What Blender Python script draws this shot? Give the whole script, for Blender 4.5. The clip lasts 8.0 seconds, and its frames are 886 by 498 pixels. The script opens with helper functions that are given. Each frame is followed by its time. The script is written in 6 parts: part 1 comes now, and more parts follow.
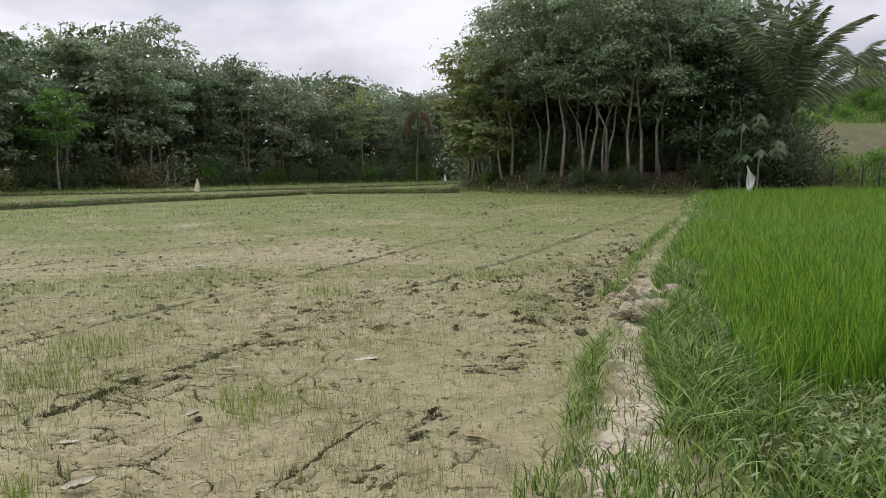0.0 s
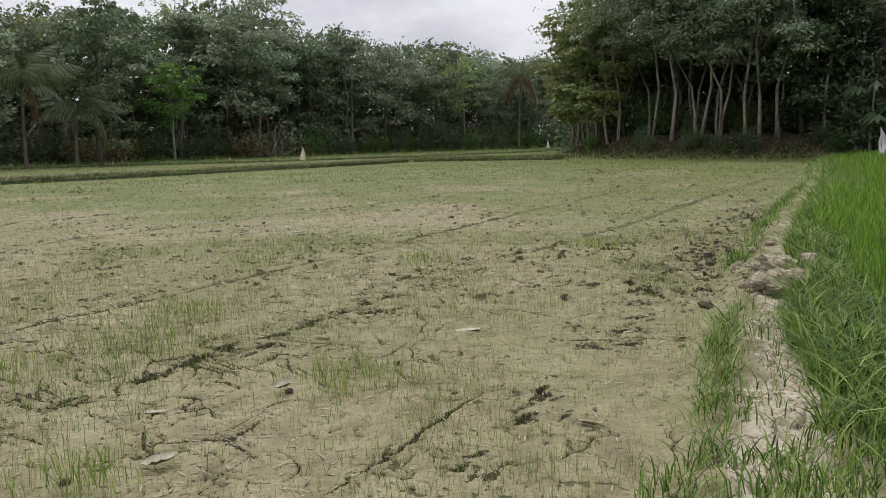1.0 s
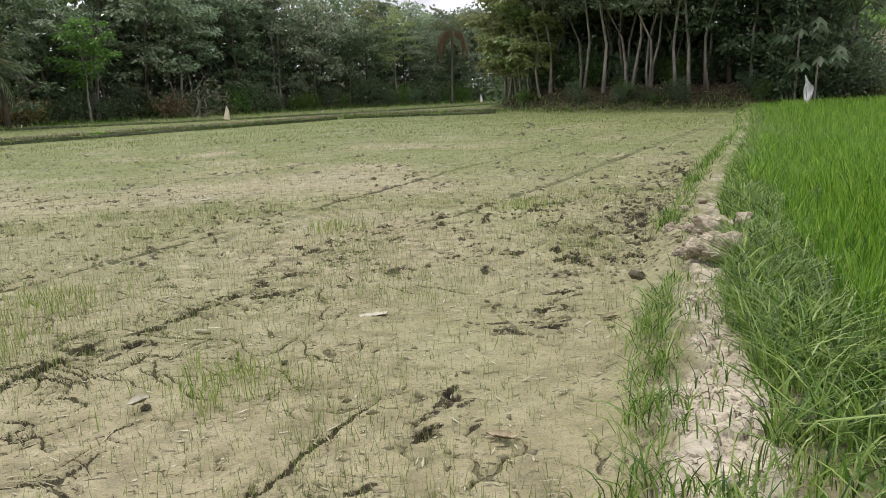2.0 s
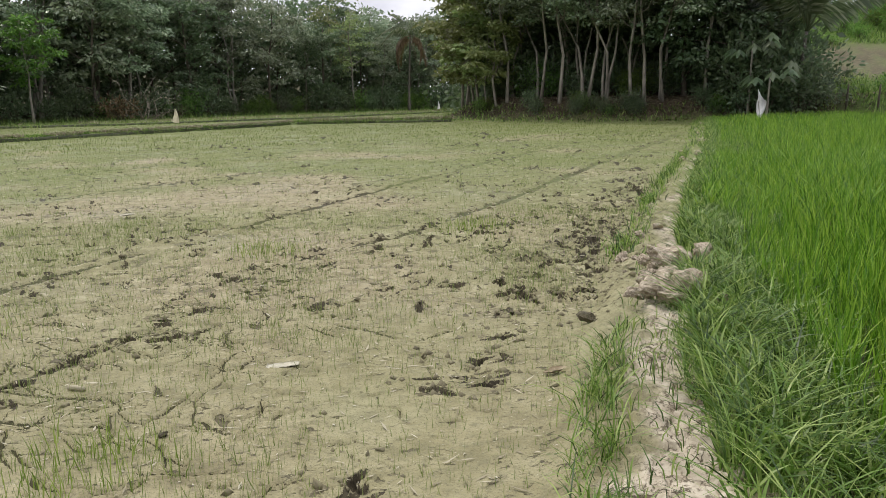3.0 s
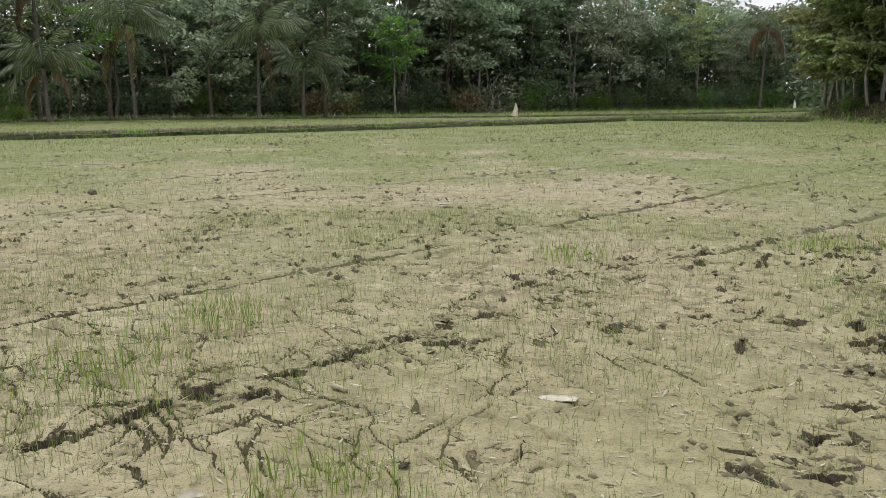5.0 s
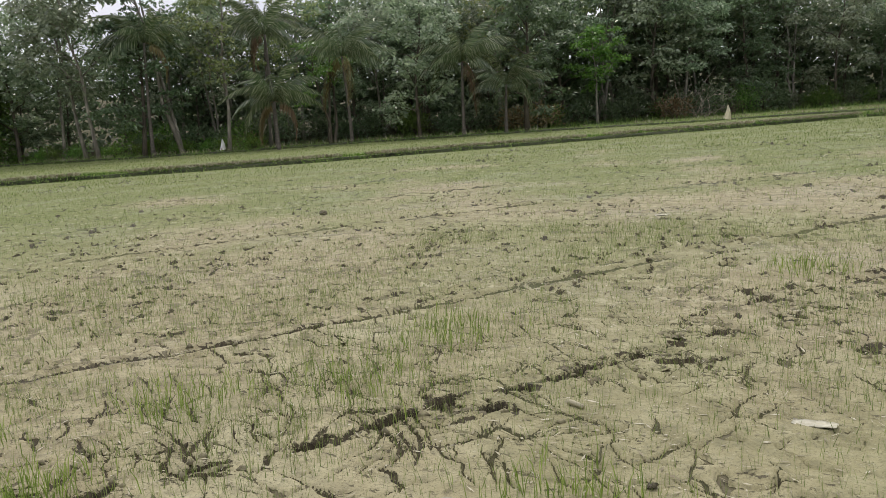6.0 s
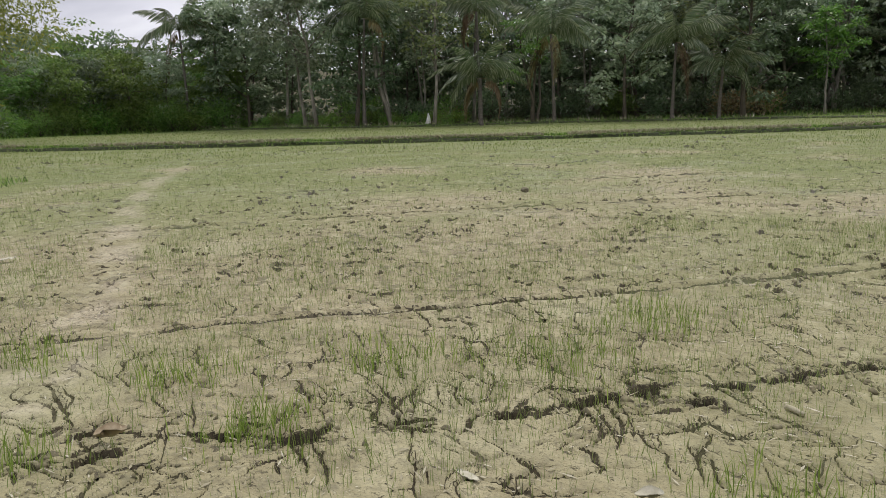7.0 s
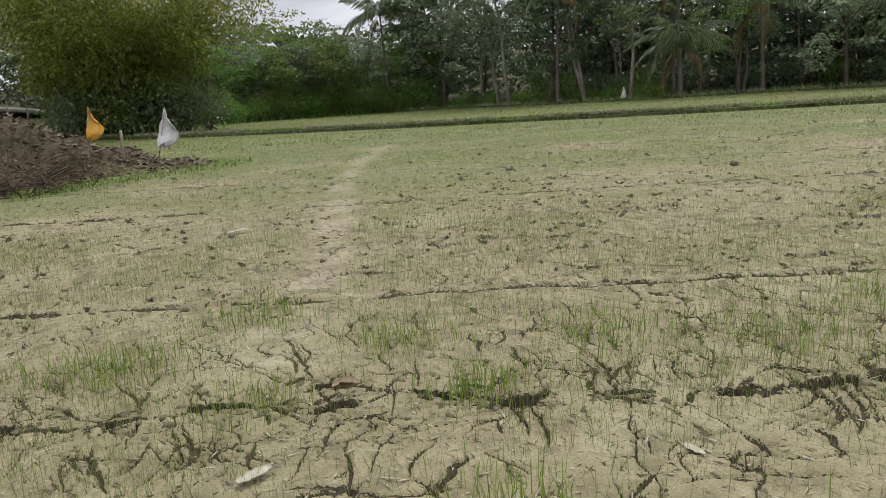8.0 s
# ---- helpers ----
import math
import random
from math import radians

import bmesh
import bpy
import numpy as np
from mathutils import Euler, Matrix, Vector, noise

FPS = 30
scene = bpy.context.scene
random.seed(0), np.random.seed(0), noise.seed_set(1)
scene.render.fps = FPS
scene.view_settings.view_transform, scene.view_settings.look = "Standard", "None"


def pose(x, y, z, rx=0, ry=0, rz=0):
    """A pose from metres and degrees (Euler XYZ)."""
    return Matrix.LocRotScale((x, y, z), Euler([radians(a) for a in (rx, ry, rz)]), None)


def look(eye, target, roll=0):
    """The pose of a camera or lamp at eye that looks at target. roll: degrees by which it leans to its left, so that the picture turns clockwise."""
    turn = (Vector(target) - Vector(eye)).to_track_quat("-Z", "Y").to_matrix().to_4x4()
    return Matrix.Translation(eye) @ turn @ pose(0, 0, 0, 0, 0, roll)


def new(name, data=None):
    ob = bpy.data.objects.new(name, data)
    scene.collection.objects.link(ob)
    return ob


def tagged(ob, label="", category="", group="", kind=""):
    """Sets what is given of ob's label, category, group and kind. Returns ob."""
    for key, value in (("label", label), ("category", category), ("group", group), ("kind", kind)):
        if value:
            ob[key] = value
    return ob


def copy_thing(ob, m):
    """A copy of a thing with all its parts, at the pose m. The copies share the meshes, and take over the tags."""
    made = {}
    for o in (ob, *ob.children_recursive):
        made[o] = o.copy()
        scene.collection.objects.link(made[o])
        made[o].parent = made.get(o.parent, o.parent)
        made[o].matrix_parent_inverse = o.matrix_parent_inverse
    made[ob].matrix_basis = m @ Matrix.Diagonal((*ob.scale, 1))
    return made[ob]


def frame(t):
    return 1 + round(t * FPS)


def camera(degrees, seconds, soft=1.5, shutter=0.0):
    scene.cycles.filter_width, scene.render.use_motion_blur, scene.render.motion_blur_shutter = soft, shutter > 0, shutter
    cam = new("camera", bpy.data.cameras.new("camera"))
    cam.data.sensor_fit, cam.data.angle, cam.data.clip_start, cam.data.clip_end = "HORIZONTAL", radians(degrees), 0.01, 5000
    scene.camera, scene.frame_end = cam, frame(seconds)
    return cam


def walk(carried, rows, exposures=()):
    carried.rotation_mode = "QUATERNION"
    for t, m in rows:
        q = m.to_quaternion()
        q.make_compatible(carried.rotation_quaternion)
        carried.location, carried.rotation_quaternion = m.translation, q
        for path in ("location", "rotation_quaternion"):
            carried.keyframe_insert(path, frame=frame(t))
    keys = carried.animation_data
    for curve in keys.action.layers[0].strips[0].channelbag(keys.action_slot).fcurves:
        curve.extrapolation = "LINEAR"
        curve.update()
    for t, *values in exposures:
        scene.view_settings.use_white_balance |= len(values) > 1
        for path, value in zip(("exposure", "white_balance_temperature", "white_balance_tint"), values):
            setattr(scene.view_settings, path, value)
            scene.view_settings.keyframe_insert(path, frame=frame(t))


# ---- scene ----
cam = camera(60.1, 8.0, soft=0.6)
PATH = [
    (0, (-0.057, -0.505, 1.63), (0.219, 1.464, 1.421), -0.4),
    (0.5, (-0.049, -0.336, 1.583), (0.027, 1.654, 1.399), -1.1),
    (1, (-0.04, 0.008, 1.529), (-0.029, 1.987, 1.242), -1.1),
    (1.5, (0.08, 0.393, 1.528), (0.126, 2.352, 1.125), -1.0),
    (2, (0.241, 0.761, 1.529), (0.408, 2.713, 1.125), -2.1),
    (2.2, (0.304, 0.939, 1.553), (0.524, 2.883, 1.136), -1.8),
    (3.3, (0.587, 1.596, 1.596), (0.87, 3.545, 1.244), -0.9),
    (3.5, (0.62, 1.708, 1.581), (0.88, 3.669, 1.287), -0.1),
    (4, (0.64, 2.043, 1.577), (0.71, 4.021, 1.292), -0.2),
    (4.5, (0.627, 2.161, 1.552), (0.411, 4.116, 1.193), -0.2),
    (5, (0.652, 2.259, 1.528), (0.099, 4.141, 1.137), -0.3),
    (5.2, (0.657, 2.245, 1.534), (-0.002, 4.095, 1.156), -1.3),
    (6.3, (0.462, 2.113, 1.57), (-0.695, 3.709, 1.235), -3.5),
    (6.5, (0.448, 2.092, 1.567), (-0.788, 3.628, 1.232), -2.8),
    (7, (0.419, 2.07, 1.55), (-0.996, 3.435, 1.181), -1.7),
    (7.5, (0.403, 2.016, 1.537), (-1.163, 3.201, 1.16), -2.0),
    (8, (0.377, 1.914, 1.523), (-1.328, 2.881, 1.121), -3.8),
]
walk(cam, [(t, look(eye, target, roll)) for t, eye, target, roll in PATH], exposures=[(0.0, -0.08), (0.5, -0.16), (1.0, -0.22), (1.5, -0.06), (2.1, 0.22), (3.4, 0.04), (4.0, -0.05), (4.5, -0.02), (5.0, 0.11), (5.3, 0.11), (6.4, -0.04), (7.5, -0.06), (8.0, -0.11)])

# ---- world, sun, exposure ----
SUN_ELEV, SUN_AZ = 57.0, -28.0          # degrees above the horizon, degrees clockwise from +y
world = bpy.data.worlds.new("overcast_sky")
scene.world = world
world.use_nodes = True
wn, wl = world.node_tree.nodes, world.node_tree.links
wn.clear()
w_out = wn.new("ShaderNodeOutputWorld")
w_bg = wn.new("ShaderNodeBackground")
w_sky = wn.new("ShaderNodeTexSky")
w_sky.sky_type = "NISHITA"
w_sky.sun_disc = False
w_sky.sun_elevation, w_sky.sun_rotation = radians(SUN_ELEV), radians(SUN_AZ)
w_dim = wn.new("ShaderNodeVectorMath")
w_dim.operation = "SCALE"
w_dim.inputs["Scale"].default_value = 0.10
w_co = wn.new("ShaderNodeTexCoord")
w_map = wn.new("ShaderNodeMapping")
w_map.inputs["Scale"].default_value = (1.0, 1.0, 2.6)
w_map.inputs["Location"].default_value = (0.35, 0.1, 0.2)
w_noise = wn.new("ShaderNodeTexNoise")
w_noise.inputs["Scale"].default_value = 3.1
w_noise.inputs["Detail"].default_value = 7
w_noise.inputs["Roughness"].default_value = 0.52
w_noise.inputs["Distortion"].default_value = 0.35
w_ramp = wn.new("ShaderNodeValToRGB")
w_ramp.color_ramp.elements[0].position, w_ramp.color_ramp.elements[0].color = 0.36, (0.50, 0.495, 0.565, 1)
w_ramp.color_ramp.elements[1].position, w_ramp.color_ramp.elements[1].color = 0.62, (0.83, 0.82, 0.87, 1)
w_mid = w_ramp.color_ramp.elements.new(0.50)
w_mid.color = (0.66, 0.65, 0.72, 1)
w_mix = wn.new("ShaderNodeMix")
w_mix.data_type = "RGBA"
w_mix.inputs["Factor"].default_value = 0.92
wl.new(w_sky.outputs[0], w_dim.inputs[0])
wl.new(w_co.outputs["Generated"], w_map.inputs[0])
wl.new(w_map.outputs[0], w_noise.inputs["Vector"])
wl.new(w_noise.outputs["Fac"], w_ramp.inputs[0])
wl.new(w_dim.outputs[0], w_mix.inputs["A"])
wl.new(w_ramp.outputs[0], w_mix.inputs["B"])
# an overcast sky is brightest overhead
w_sep = wn.new("ShaderNodeSeparateXYZ")
w_up = wn.new("ShaderNodeMapRange")
w_up.inputs["From Min"].default_value, w_up.inputs["From Max"].default_value = 0.12, 1.0
w_up.inputs["To Min"].default_value, w_up.inputs["To Max"].default_value = 1.0, 1.75
w_grow = wn.new("ShaderNodeVectorMath")
w_grow.operation = "SCALE"
wl.new(w_co.outputs["Generated"], w_sep.inputs[0])
wl.new(w_sep.outputs["Z"], w_up.inputs[0])
wl.new(w_mix.outputs["Result"], w_grow.inputs[0])
wl.new(w_up.outputs[0], w_grow.inputs["Scale"])
wl.new(w_grow.outputs[0], w_bg.inputs["Color"])
w_bg.inputs["Strength"].default_value = 1.2
wl.new(w_bg.outputs[0], w_out.inputs[0])

sun = new("sun", bpy.data.lights.new("sun", "SUN"))
sun.data.energy, sun.data.angle, sun.data.color = 1.7, radians(8), (1.0, 0.95, 0.83)
az, el = radians(SUN_AZ), radians(SUN_ELEV)
sun.matrix_world = look((30 * math.sin(az) * math.cos(el), 30 * math.cos(az) * math.cos(el), 30 * math.sin(el)), (0, 0, 0))
scene.view_settings.exposure = 0.0


# ---- materials ----
def shader(name):
    m = bpy.data.materials.new(name)
    m.use_nodes = True
    nt = m.node_tree
    nt.nodes.clear()
    out = nt.nodes.new("ShaderNodeOutputMaterial")
    bsdf = nt.nodes.new("ShaderNodeBsdfPrincipled")
    nt.links.new(bsdf.outputs[0], out.inputs[0])
    return m, nt, bsdf, out


def noise_node(nt, scale, detail=4, rough=0.55, vec=None, stretch=None):
    n = nt.nodes.new("ShaderNodeTexNoise")
    n.inputs["Scale"].default_value = scale
    n.inputs["Detail"].default_value = detail
    n.inputs["Roughness"].default_value = rough
    if vec is None:
        vec = nt.nodes.new("ShaderNodeTexCoord").outputs["Object"]
    if stretch:
        mp = nt.nodes.new("ShaderNodeMapping")
        mp.inputs["Scale"].default_value = stretch
        nt.links.new(vec, mp.inputs[0])
        vec = mp.outputs[0]
    nt.links.new(vec, n.inputs["Vector"])
    return n.outputs["Fac"]


def ramp(nt, fac, stops):
    r = nt.nodes.new("ShaderNodeValToRGB")
    e = r.color_ramp.elements
    while len(e) < len(stops):
        e.new(0.5)
    for k, (p, c) in zip(e, stops):
        k.position, k.color = p, (*c, 1) if len(c) == 3 else c
    nt.links.new(fac, r.inputs[0])
    return r.outputs[0]


def mix(nt, a, b, fac, blend="MIX"):
    m = nt.nodes.new("ShaderNodeMix")
    m.data_type, m.blend_type = "RGBA", blend
    for sock, v in ((m.inputs["A"], a), (m.inputs["B"], b), (m.inputs["Factor"], fac)):
        if isinstance(v, (int, float)):
            sock.default_value = v
        elif isinstance(v, tuple):
            sock.default_value = (*v, 1)
        else:
            nt.links.new(v, sock)
    return m.outputs["Result"]


def scaled(nt, v, k):
    n = nt.nodes.new("ShaderNodeMath")
    n.operation = "MULTIPLY"
    nt.links.new(v, n.inputs[0])
    n.inputs[1].default_value = k
    return n.outputs[0]


def bump(nt, bsdf, height, strength, dist):
    b = nt.nodes.new("ShaderNodeBump")
    b.inputs["Strength"].default_value, b.inputs["Distance"].default_value = strength, dist
    nt.links.new(height, b.inputs["Height"])
    nt.links.new(b.outputs[0], bsdf.inputs["Normal"])


def plain_mat(name, c0, c1, scale, rough=0.8, relief=0.4, dist=0.01, stretch=None):
    m, nt, bsdf, out = shader(name)
    f = noise_node(nt, scale, 6, 0.6, stretch=stretch)
    col = ramp(nt, f, [(0.3, c0), (0.7, c1)])
    big = noise_node(nt, scale * 0.17, 3)
    col = mix(nt, col, mix(nt, col, (0.6, 0.6, 0.6), 1.0, "MULTIPLY"), ramp(nt, big, [(0.4, (0, 0, 0)), (0.7, (1, 1, 1))]))
    nt.links.new(col, bsdf.inputs["Base Color"])
    bsdf.inputs["Roughness"].default_value = rough
    bump(nt, bsdf, f, relief, dist)
    return m


def leaf_mat(name, dark, mid, light, rough=0.45, trans=0.3, spread=0.12, gloss=0.5):
    """Leaf colour differs from leaf to leaf and from plant to plant."""
    m, nt, bsdf, out = shader(name)
    geo = nt.nodes.new("ShaderNodeNewGeometry")
    inf = nt.nodes.new("ShaderNodeObjectInfo")
    col = ramp(nt, geo.outputs["Random Per Island"], [(0.0, dark), (0.5, mid), (1.0, light)])
    hsv = nt.nodes.new("ShaderNodeHueSaturation")
    for sock, lo, hi in (("Hue", 0.5 - spread * 0.2, 0.5 + spread * 0.2), ("Value", 1 - spread * 2, 1 + spread * 2)):
        mr = nt.nodes.new("ShaderNodeMapRange")
        mr.inputs["To Min"].default_value, mr.inputs["To Max"].default_value = lo, hi
        nt.links.new(inf.outputs["Random"], mr.inputs[0])
        nt.links.new(mr.outputs[0], hsv.inputs[sock])
    nt.links.new(col, hsv.inputs["Color"])
    f = noise_node(nt, 0.55, 3)
    col = mix(nt, hsv.outputs[0], mix(nt, hsv.outputs[0], (0.62, 0.66, 0.62), 1.0, "MULTIPLY"), f)
    nt.links.new(col, bsdf.inputs["Base Color"])
    bsdf.inputs["Roughness"].default_value = rough
    bsdf.inputs["Specular IOR Level"].default_value = gloss
    tr = nt.nodes.new("ShaderNodeBsdfTranslucent")
    nt.links.new(col, tr.inputs["Color"])
    ms = nt.nodes.new("ShaderNodeMixShader")
    ms.inputs[0].default_value = trans
    nt.links.new(bsdf.outputs[0], ms.inputs[1])
    nt.links.new(tr.outputs[0], ms.inputs[2])
    nt.links.new(ms.outputs[0], out.inputs[0])
    return m


def ground_material():
    m, nt, bsdf, out = shader("paddy_ground")

    def attr(n):
        a = nt.nodes.new("ShaderNodeAttribute")
        a.attribute_name = n
        return a.outputs["Fac"]
    fine = noise_node(nt, 38, 5, 0.6)
    mid = noise_node(nt, 4.2, 5, 0.6)
    big = noise_node(nt, 0.55, 4, 0.55)
    mud = ramp(nt, mid, [(0.30, (0.188, 0.161, 0.091)), (0.50, (0.290, 0.256, 0.146)), (0.72, (0.370, 0.332, 0.203))])
    mud = mix(nt, mud, (0.15, 0.135, 0.09), ramp(nt, fine, [(0.52, (0, 0, 0)), (0.72, (0.55, 0.55, 0.55))]))
    mud = mix(nt, mud, (0.41, 0.395, 0.25), ramp(nt, big, [(0.5, (0, 0, 0)), (0.72, (0.6, 0.6, 0.6))]))
    speck = noise_node(nt, 95, 3, 0.6)
    mud = mix(nt, mud, (0.10, 0.088, 0.055), ramp(nt, speck, [(0.55, (0, 0, 0)), (0.68, (0.75, 0.75, 0.75))]))
    fleck = noise_node(nt, 55, 2, 0.5, stretch=(1, 1.6, 1))
    mud = mix(nt, mud, (0.50, 0.47, 0.36), ramp(nt, fleck, [(0.66, (0, 0, 0)), (0.74, (0.6, 0.6, 0.6))]))
    dent = noise_node(nt, 14, 4, 0.6)
    mud = mix(nt, mud, (0.16, 0.145, 0.092), ramp(nt, dent, [(0.52, (0, 0, 0)), (0.70, (0.6, 0.6, 0.6))]))
    tc = nt.nodes.new("ShaderNodeTexCoord").outputs["Object"]
    wob = nt.nodes.new("ShaderNodeTexNoise")
    wob.inputs["Scale"].default_value = 5
    wob.inputs["Detail"].default_value = 4
    nt.links.new(tc, wob.inputs["Vector"])
    add = nt.nodes.new("ShaderNodeVectorMath")
    add.operation = "MULTIPLY_ADD"
    nt.links.new(wob.outputs["Color"], add.inputs[0])
    add.inputs[1].default_value = (0.42, 0.42, 0.42)
    nt.links.new(tc, add.inputs[2])

    def math_node(op, a, b, c=0.0):
        n = nt.nodes.new("ShaderNodeMath")
        n.operation = op
        for k, v in enumerate((a, b, c)):
            if isinstance(v, (int, float)):
                n.inputs[k].default_value = v
            else:
                nt.links.new(v, n.inputs[k])
        return n.outputs[0]
    # drying cracks and furrows: inside the gap, wet mud with its shade painted in
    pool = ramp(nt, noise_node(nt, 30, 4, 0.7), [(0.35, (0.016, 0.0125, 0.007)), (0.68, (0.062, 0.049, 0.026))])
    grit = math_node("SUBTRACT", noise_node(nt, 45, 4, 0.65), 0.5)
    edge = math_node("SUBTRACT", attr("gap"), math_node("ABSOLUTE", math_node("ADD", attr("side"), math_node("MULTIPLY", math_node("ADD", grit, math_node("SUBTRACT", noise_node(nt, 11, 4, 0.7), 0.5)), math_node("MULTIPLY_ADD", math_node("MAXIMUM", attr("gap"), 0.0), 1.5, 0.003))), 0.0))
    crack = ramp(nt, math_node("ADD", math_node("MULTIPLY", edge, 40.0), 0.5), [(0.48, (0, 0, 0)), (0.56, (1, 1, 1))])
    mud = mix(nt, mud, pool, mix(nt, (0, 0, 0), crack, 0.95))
    # algae and old stubble tint
    mud = mix(nt, mud, (0.145, 0.172, 0.055), attr("algae"))
    # hollows: wet mud and the shade of the dip as colour, with a ragged rim
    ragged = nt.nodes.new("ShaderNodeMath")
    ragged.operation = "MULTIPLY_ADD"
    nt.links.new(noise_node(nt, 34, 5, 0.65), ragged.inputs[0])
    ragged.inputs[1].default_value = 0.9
    nt.links.new(attr("damp_shade"), ragged.inputs[2])
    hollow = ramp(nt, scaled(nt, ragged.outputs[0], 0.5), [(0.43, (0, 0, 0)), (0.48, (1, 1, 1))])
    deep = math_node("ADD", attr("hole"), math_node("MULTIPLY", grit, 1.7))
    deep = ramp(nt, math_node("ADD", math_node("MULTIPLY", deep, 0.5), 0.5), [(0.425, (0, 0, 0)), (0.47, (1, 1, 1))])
    # short slits and dents where the crust has broken, ledge shade put into colour
    slit = noise_node(nt, 15.0, 6, 0.72, stretch=(0.8, 1.5, 1.0))
    slit = ramp(nt, slit, [(0.60, (0, 0, 0)), (0.63, (1, 1, 1))])
    slit = mix(nt, (0.0, 0.0, 0.0), slit, ramp(nt, noise_node(nt, 0.75, 3), [(0.38, (0, 0, 0)), (0.52, (1, 1, 1))]))
    mud = mix(nt, mud, (0.075, 0.064, 0.04), mix(nt, (0, 0, 0), slit, 0.9))
    # the open field is trodden into small hollows, shaded by colour, and dry scabs
    tread = ramp(nt, noise_node(nt, 3.8, 5, 0.62), [(0.572, (0, 0, 0)), (0.60, (1, 1, 1))])
    tread = mix(nt, (0.0, 0.0, 0.0), tread, ramp(nt, noise_node(nt, 0.6, 3), [(0.36, (0.15, 0.15, 0.15)), (0.52, (1, 1, 1))]))
    tread = mix(nt, (0.0, 0.0, 0.0), tread, attr("trodden"))
    scab = ramp(nt, noise_node(nt, 5.2, 5, 0.62), [(0.59, (0, 0, 0)), (0.64, (1, 1, 1))])
    scab = mix(nt, (0.0, 0.0, 0.0), scab, attr("trodden"))
    mud = mix(nt, mud, (0.40, 0.375, 0.24), mix(nt, (0, 0, 0), scab, 0.6))
    mud = mix(nt, mud, (0.06, 0.052, 0.028), mix(nt, (0, 0, 0), tread, 0.55))
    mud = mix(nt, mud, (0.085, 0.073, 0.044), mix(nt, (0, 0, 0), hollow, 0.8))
    # pool's near-black paints the shade of the hole walls over wet mud
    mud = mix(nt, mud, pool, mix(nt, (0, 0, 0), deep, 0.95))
    dry = ramp(nt, noise_node(nt, 9, 6, 0.65), [(0.3, (0.28, 0.235, 0.165)), (0.5, (0.50, 0.44, 0.335)), (0.7, (0.60, 0.54, 0.43))])
    crust = nt.nodes.new("ShaderNodeTexVoronoi")
    crust.feature = "DISTANCE_TO_EDGE"
    crust.inputs["Scale"].default_value = 7.5
    nt.links.new(add.outputs[0], crust.inputs["Vector"])
    joint = ramp(nt, crust.outputs["Distance"], [(0.0, (1, 1, 1)), (0.010, (1, 1, 1)), (0.035, (0, 0, 0))])
    joint = mix(nt, (0.0, 0.0, 0.0), joint, ramp(nt, noise_node(nt, 6, 3), [(0.42, (0, 0, 0)), (0.5, (1, 1, 1))]))
    joint = mix(nt, (0.0, 0.0, 0.0), joint, attr("dry"))
    dry = mix(nt, dry, (0.12, 0.095, 0.062), ramp(nt, noise_node(nt, 26, 5, 0.7), [(0.54, (0, 0, 0)), (0.62, (0.8, 0.8, 0.8))]))
    dry = mix(nt, dry, (0.13, 0.105, 0.07), joint)
    col = mix(nt, mud, dry, attr("dry"))
    turf = ramp(nt, noise_node(nt, 3.0, 6, 0.65), [(0.3, (0.05, 0.085, 0.02)), (0.55, (0.10, 0.16, 0.035)), (0.75, (0.17, 0.20, 0.07))])
    col = mix(nt, col, turf, attr("turf"))
    lit = ramp(nt, noise_node(nt, 5.0, 6, 0.7), [(0.3, (0.03, 0.026, 0.016)), (0.55, (0.075, 0.06, 0.035)), (0.75, (0.14, 0.105, 0.06))])
    col = mix(nt, col, lit, attr("litter"))
    soil = ramp(nt, noise_node(nt, 7.0, 6, 0.7), [(0.3, (0.036, 0.030, 0.018)), (0.52, (0.09, 0.073, 0.046)), (0.75, (0.21, 0.175, 0.115))])
    col = mix(nt, col, soil, attr("soil"))
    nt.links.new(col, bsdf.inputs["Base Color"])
    wet = ramp(nt, big, [(0.36, (0.55, 0.55, 0.55)), (0.6, (0.85, 0.85, 0.85))])
    rough = mix(nt, wet, (0.9, 0.9, 0.9), attr("dull"))
    nt.links.new(rough, bsdf.inputs["Roughness"])
    bsdf.inputs["Specular IOR Level"].default_value = 0.16
    hgt = mix(nt, mix(nt, fine, dent, 0.5), mid, 0.3)
    hgt = mix(nt, hgt, (0.0, 0.0, 0.0), crack)
    hgt = mix(nt, hgt, (0.0, 0.0, 0.0), mix(nt, (0, 0, 0), hollow, 0.8))
    hgt = mix(nt, hgt, (0.0, 0.0, 0.0), mix(nt, (0, 0, 0), deep, 0.8))
    hgt = mix(nt, hgt, (0.1, 0.1, 0.1), mix(nt, (0, 0, 0), slit, 0.7))
    hgt = mix(nt, hgt, (0.0, 0.0, 0.0), joint)
    hgt = mix(nt, hgt, (0.0, 0.0, 0.0), mix(nt, (0, 0, 0), tread, 0.7))
    bump(nt, bsdf, hgt, 0.8, 0.03)
    return m


M_GROUND = ground_material()
M_SEED = leaf_mat("seedling_blade", (0.14, 0.21, 0.05), (0.24, 0.33, 0.088), (0.38, 0.43, 0.165), 0.5, 0.5, 0.05)
M_TUFT = leaf_mat("tuft_blade", (0.13, 0.22, 0.03), (0.24, 0.36, 0.06), (0.38, 0.48, 0.12), 0.45, 0.5, 0.05)
M_RICE = leaf_mat("rice_blade", (0.05, 0.145, 0.009), (0.175, 0.38, 0.026), (0.40, 0.585, 0.075), 0.40, 0.32, 0.03)
